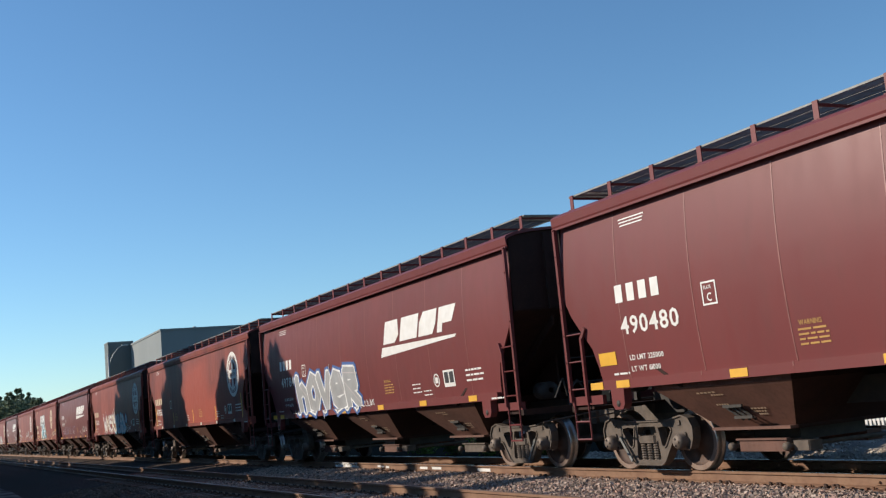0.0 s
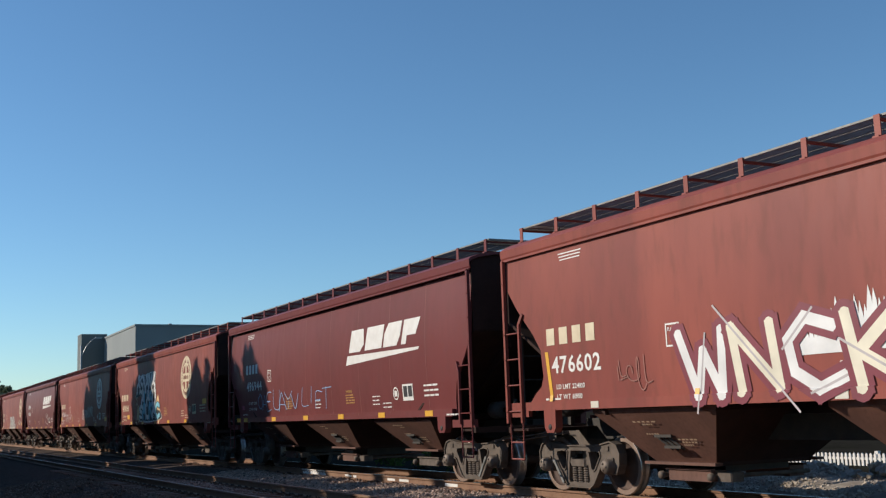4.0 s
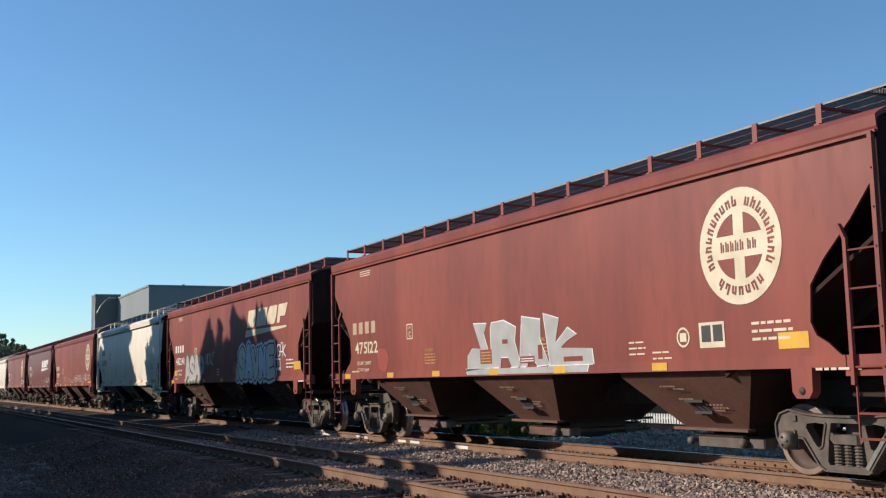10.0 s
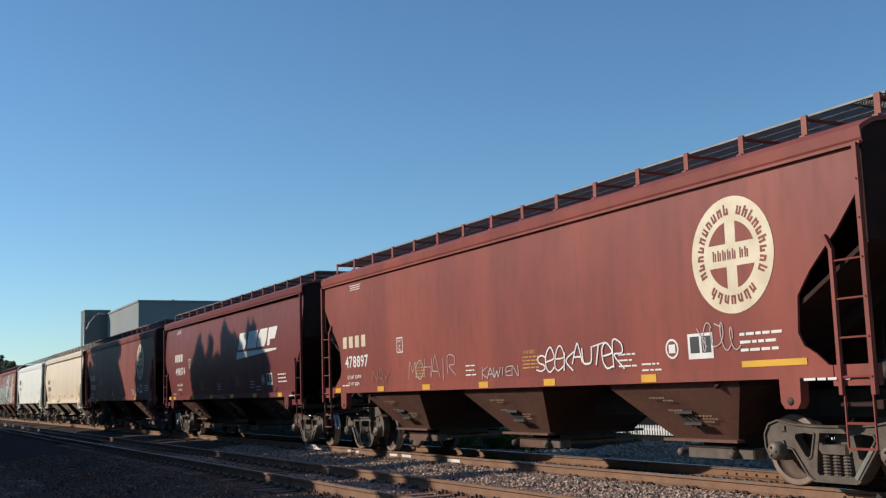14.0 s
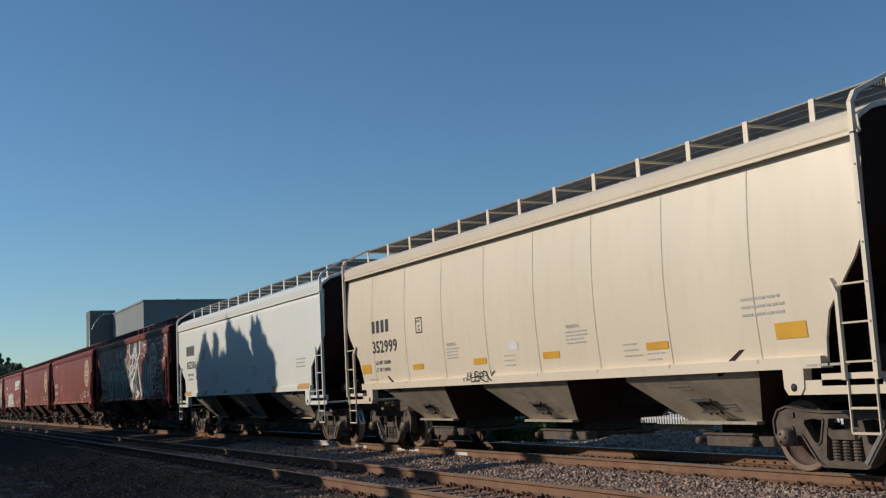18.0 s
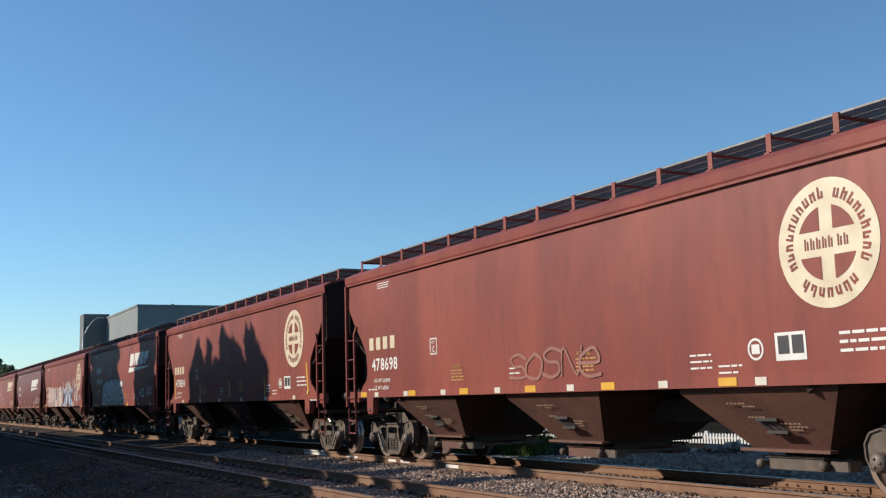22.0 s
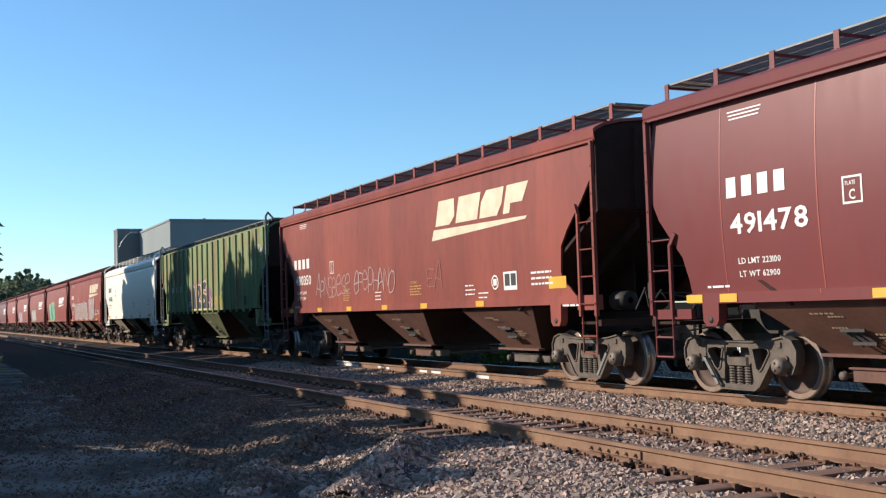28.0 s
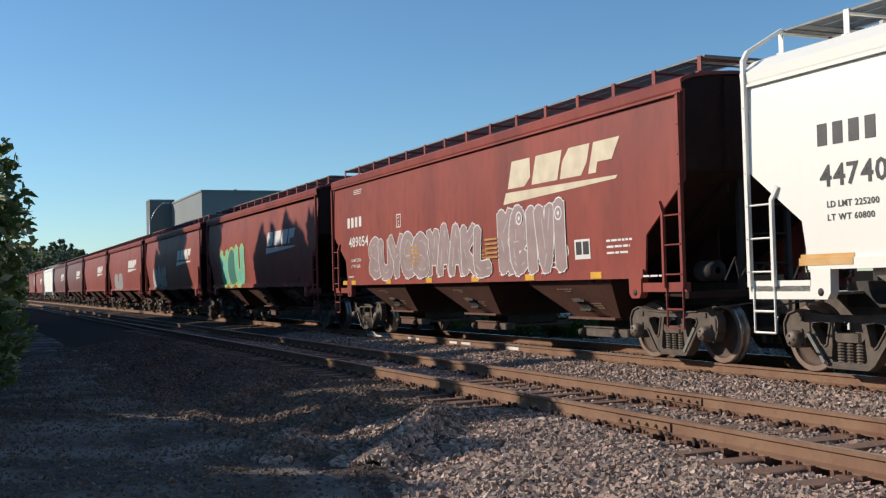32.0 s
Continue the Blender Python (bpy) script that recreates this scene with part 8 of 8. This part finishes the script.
def tree(x, y, height, spread, seed, leaf=0.09, count=6000, mat=LEAF, label="leafy green tree", trunk=0.16, base=0.15, pointed=0.5, group="trees"):
    rng = random.Random(seed)
    z0 = ground_z(y) - 0.05
    t = thing("tree", label, "tree", group, pose(x, y, z0))
    bm = bmesh.new()
    pts = [Vector((0.12 * math.sin(i * 1.3 + seed), 0.12 * math.cos(i * 0.9 + seed), height * 0.9 * i / 5)) for i in range(6)]
    pts[0] = Vector((0, 0, 0))
    for i, (a, b) in enumerate(zip(pts, pts[1:])):
        rod(bm, a, b, trunk * (1 - i / 5.6), 8, trunk * (1 - (i + 1) / 5.6))
    clumps = []
    n = 16
    for i in range(n):
        f = base + (1 - base) * (i + 0.5) / n
        r = spread * (math.sin(math.pi * min(1, (0.18 + 0.82 * f))) ** 0.8 if pointed < 0.3 else (1 - f) ** 0.7 * 1.0 + 0.12)
        if pointed < 0:   # widest at half height
            r = spread * math.sin(math.pi * (0.1 + 0.82 * (i + 0.5) / n)) ** 0.7
        a = i * 2.4 + rng.uniform(-0.4, 0.4)
        rr = r * rng.uniform(0.35, 0.8)
        c = Vector((rr * math.cos(a), rr * math.sin(a), height * f * 0.97))
        s = pts[min(4, int(f * 5))]
        rod(bm, s + Vector((0, 0, -0.1)), c, trunk * 0.35 * (1 - f * 0.6), 5, 0.012)
        clumps.append((c, max(0.22, r * rng.uniform(0.42, 0.62))))
    part("trunk", fix(bm), BARK, t)
    bm = bmesh.new()
    tot = sum(r ** 2 for _, r in clumps)
    for c, r in clumps:
        leaf_cloud(bm, rng, c, r, max(20, int(count * r * r / tot)), leaf, 1.25)
    for k in range(6):   # thin leading shoots
        a = rng.uniform(0, 6.28)
        q = Vector((spread * 0.25 * math.cos(a) * rng.random(), spread * 0.25 * math.sin(a) * rng.random(), height * rng.uniform(0.9, 1.04)))
        leaf_cloud(bm, rng, q, 0.18, int(count / 120) + 8, leaf, 2.2)
    part("crown", bm, mat, t)
    return t


# the planting behind and beside the camera, whose shade falls on ground and train
tree(-15.2, 0.1, 3.85, 1.0, 1, 0.09, 4600, LEAF_BRIGHT, label="young tree with bright green leaves beside the track", base=0.15, pointed=-1)
tree(-18.0, -0.2, 3.9, 1.2, 2, 0.11, 6000, label="leafy green tree beside the track", base=0.4)
tree(-21, -1.6, 4.3, 1.6, 3, 0.12, 7000, label="leafy green tree beside the track")
for i, (x, y, hgt, sp) in enumerate(((-38.4, -1.2, 9.6, 1.1), (-39.6, -1.8, 10.3, 1.2), (-41.0, -1.2, 9.8, 1.2), (-42.4, -1.8, 10.5, 1.2), (-43.8, -1.2, 9.8, 1.2), (-45.4, -1.6, 10.1, 1.0),
                                     (-52.9, -1.8, 13.4, 0.9), (-54.0, -2.2, 14.4, 1.0), (-55.2, -1.8, 13.8, 0.9),
                                     (-60.6, -2.0, 13.8, 1.2), (-62.3, -2.4, 14.2, 1.6), (-64.0, -2.0, 13.6, 1.6), (-65.8, -2.4, 14.0, 1.6), (-67.4, -2.2, 13.6, 1.3))):
    tree(x, y, hgt - 0.5, sp, 20 + i, 0.3, 4600, label="tall narrow green tree beside the track", base=0.0, trunk=0.2)
for i, (x, hgt) in enumerate(((-38.6, 9.6), (-39.6, 9.9), (-40.8, 10.0), (-42.0, 10.0), (-43.2, 10.0), (-44.4, 9.9), (-45.6, 9.8), (-46.2, 9.4), (-53.4, 15), (-54.4, 15.6), (-61.2, 15.5), (-62.4, 16.5), (-63.6, 17), (-64.8, 17), (-66.0, 16.6), (-67.0, 16))):
    tree(x, -1.9, hgt - 0.5, 1.6, 140 + i, 0.44, 6500, label="broad dense green tree beside the track", base=0.0, pointed=0.1)
for i in range(28):   # a thicket along the lane
    rng = random.Random(700 + i)
    x = -14.0 - i * 1.7
    y = -4.2 + rng.uniform(-0.8, 0.8)
    hgt = min(4.9 + 0.36 * max(0, i - 1), 8.2) + rng.uniform(-0.7, 0.5) + (0.4 if i > 9 else 0)
    if 1 < i < 6:
        hgt = 3.5
    tree(x, y, hgt, 1.9, 40 + i, 0.3, 2600 if i < 7 else 5200, label="dense green thicket tree beside the lane", base=0.0, pointed=0.1, group="thicket trees")
for i in range(20):   # and an unseen second row, added to close gaps in its shade
    rng = random.Random(800 + i)
    tree(-29.0 - i * 1.9, -6.3 + rng.uniform(-0.5, 0.5), 9.0 + rng.uniform(-0.5, 0.4), 2.1, 240 + i, 0.36, 4200, label="dense green thicket tree beside the lane", base=0.0, pointed=0.1, group="thicket trees")
for i in range(24):   # it runs on, lower, towards the far end
    rng = random.Random(850 + i)
    tree(-62.0 - i * 2.8, -4.4 + rng.uniform(-0.8, 0.8), 7.6 + rng.uniform(-0.5, 0.5), 3.0, 280 + i, 0.45, 2600, label="dense green thicket tree beside the lane", base=0.0, pointed=0.1, group="thicket trees")
for i in range(16):   # taller unseen trees, added behind the camera to cut the sky light
    rng = random.Random(900 + i)
    tree(6 + i * 3.0, -3.0 - 0.9 * (i % 4) - 0.35 * i + rng.uniform(-0.5, 0.5), 9.5 + rng.uniform(-1, 1.5), 2.7, 90 + i, 0.4, 1700, label="unseen broad tree behind the viewer, added to block sky", base=0.0, pointed=0.1, group="thicket trees")
# the far wood at the end of the line
for i, (az, el) in enumerate(((2.9, 1.5), (3.3, 1.9), (3.7, 2.2), (4.1, 2.4), (4.6, 2.4), (5.0, 2.2), (5.4, 1.9), (5.9, 1.5), (2.3, 1.2), (1.8, 1.0))):
    d = 240 + 12 * (i % 3)
    hgt = 2.0 + d * math.tan(radians(el))
    tree(-d * math.cos(radians(az)), d * math.sin(radians(az)), hgt, 5.5, 60 + i, 0.5, 2600, LEAF_FAR, "rounded green tree far along the line", 0.3, 0.1, 0.1, "far trees")


def weed(x, y, r, hgt, seed):
    """A rough tuft of weeds: leaning stalks with small leaves."""
    rng = random.Random(seed)
    w = thing("weed", "ragged green weed growing behind the track", "weed", "weeds behind the track", pose(x, y, ground_z(y)))
    bm = bmesh.new()
    for i in range(26):
        a, lean = rng.uniform(0, 6.28), rng.uniform(0.1, 0.9)
        top = Vector((math.cos(a) * r * lean, math.sin(a) * r * lean, hgt * rng.uniform(0.5, 1.0)))
        rod(bm, (top.x * 0.2, top.y * 0.2, 0), top, 0.012, 4, 0.004)
    tagged(part("stalk", bm, BARK, w), kind="stuff")
    bm = bmesh.new()
    for i in range(14):
        a = rng.uniform(0, 6.28)
        q = rng.random() ** 0.6
        leaf_cloud(bm, rng, (math.cos(a) * r * q * 0.8, math.sin(a) * r * q * 0.8, hgt * rng.uniform(0.15, 0.85)), 0.2, 50, 0.055, 1.3)
    tagged(part("foliage", bm, LEAF, w), kind="stuff")


for i, (x, y, r, hgt) in enumerate(((-24.5, 14.0, 0.55, 0.8), (-23.7, 14.2, 0.45, 0.65), (-22.5, 14.0, 0.5, 0.65), (-25.4, 14.6, 0.5, 0.6), (-27.6, 14.8, 0.5, 0.5),
                                    (-30.2, 14.9, 0.6, 0.6), (-20.6, 15.2, 0.5, 0.5), (-33.4, 15.2, 0.6, 0.6))):
    weed(x, y, r, hgt, 300 + i)


def rubble_heap(x, y, r, hgt, seed):
    """A low heap of pale broken lumps."""
    rng = random.Random(seed)
    w = thing("rubble_heap", "low heap of pale broken concrete beside the track", "rubble", "rubble heaps", pose(x, y, ground_z(y) + bank(x, y) - 0.03))
    for i in range(34):
        a, q = rng.uniform(0, 6.28), rng.random() ** 0.6
        s = rng.uniform(0.04, 0.1)
        bm = bmesh.new()
        vs = box(bm, -s, s, -s * 0.8, s * 0.8, -s * 0.5, s * 0.5, c=s * 0.15)
        for v in vs:
            v.co *= rng.uniform(0.75, 1.2)
        bm.transform(Matrix.Translation((r * q * math.cos(a), r * 0.6 * q * math.sin(a), hgt * (1 - q) + s * 0.3)) @ Euler((rng.uniform(-0.6, 0.6), rng.uniform(-0.6, 0.6), a)).to_matrix().to_4x4())
        part("lump", fix(bm), RUBBLE, w)


for i, (x, y, r, hgt) in enumerate(((-16.9, 15.1, 0.6, 0.12), (-14.9, 15.3, 0.6, 0.14), (-13.4, 15.2, 0.7, 0.2), (-12.1, 15.0, 0.6, 0.16))):
    rubble_heap(x, y, r, hgt, 5 + i)


def motions():
    rows_t = [0, 0.2, 0.5] + [float(i) for i in range(1, 32)] + [31.5, 31.8, 32.0]

    def way(t):
        return SPEED * t + GAIN * t * t / 2
    for car, at in TRAIN:
        walk(car, [(t, pose(at + way(t), TRACK_Y, 0)) for t in rows_t])
    first = {}
    for car, _ in TRAIN:
        for w in car.children_recursive:
            if not w.name.startswith("wheelset"):
                continue
            e = 1 if w.location.x > 0 else -1
            if e not in first:
                walk(w, [(k / FPS, pose(e * 0.89, 0, 0.457, 0, math.degrees(way(k / FPS) / 0.457) % 360, 0)) for k in range(0, 32 * FPS + 1)])
                first[e] = w
            else:
                w.rotation_mode = "QUATERNION"
                keys = w.animation_data_create()
                keys.action = first[e].animation_data.action
                keys.action_slot = first[e].animation_data.action_slot


motions()
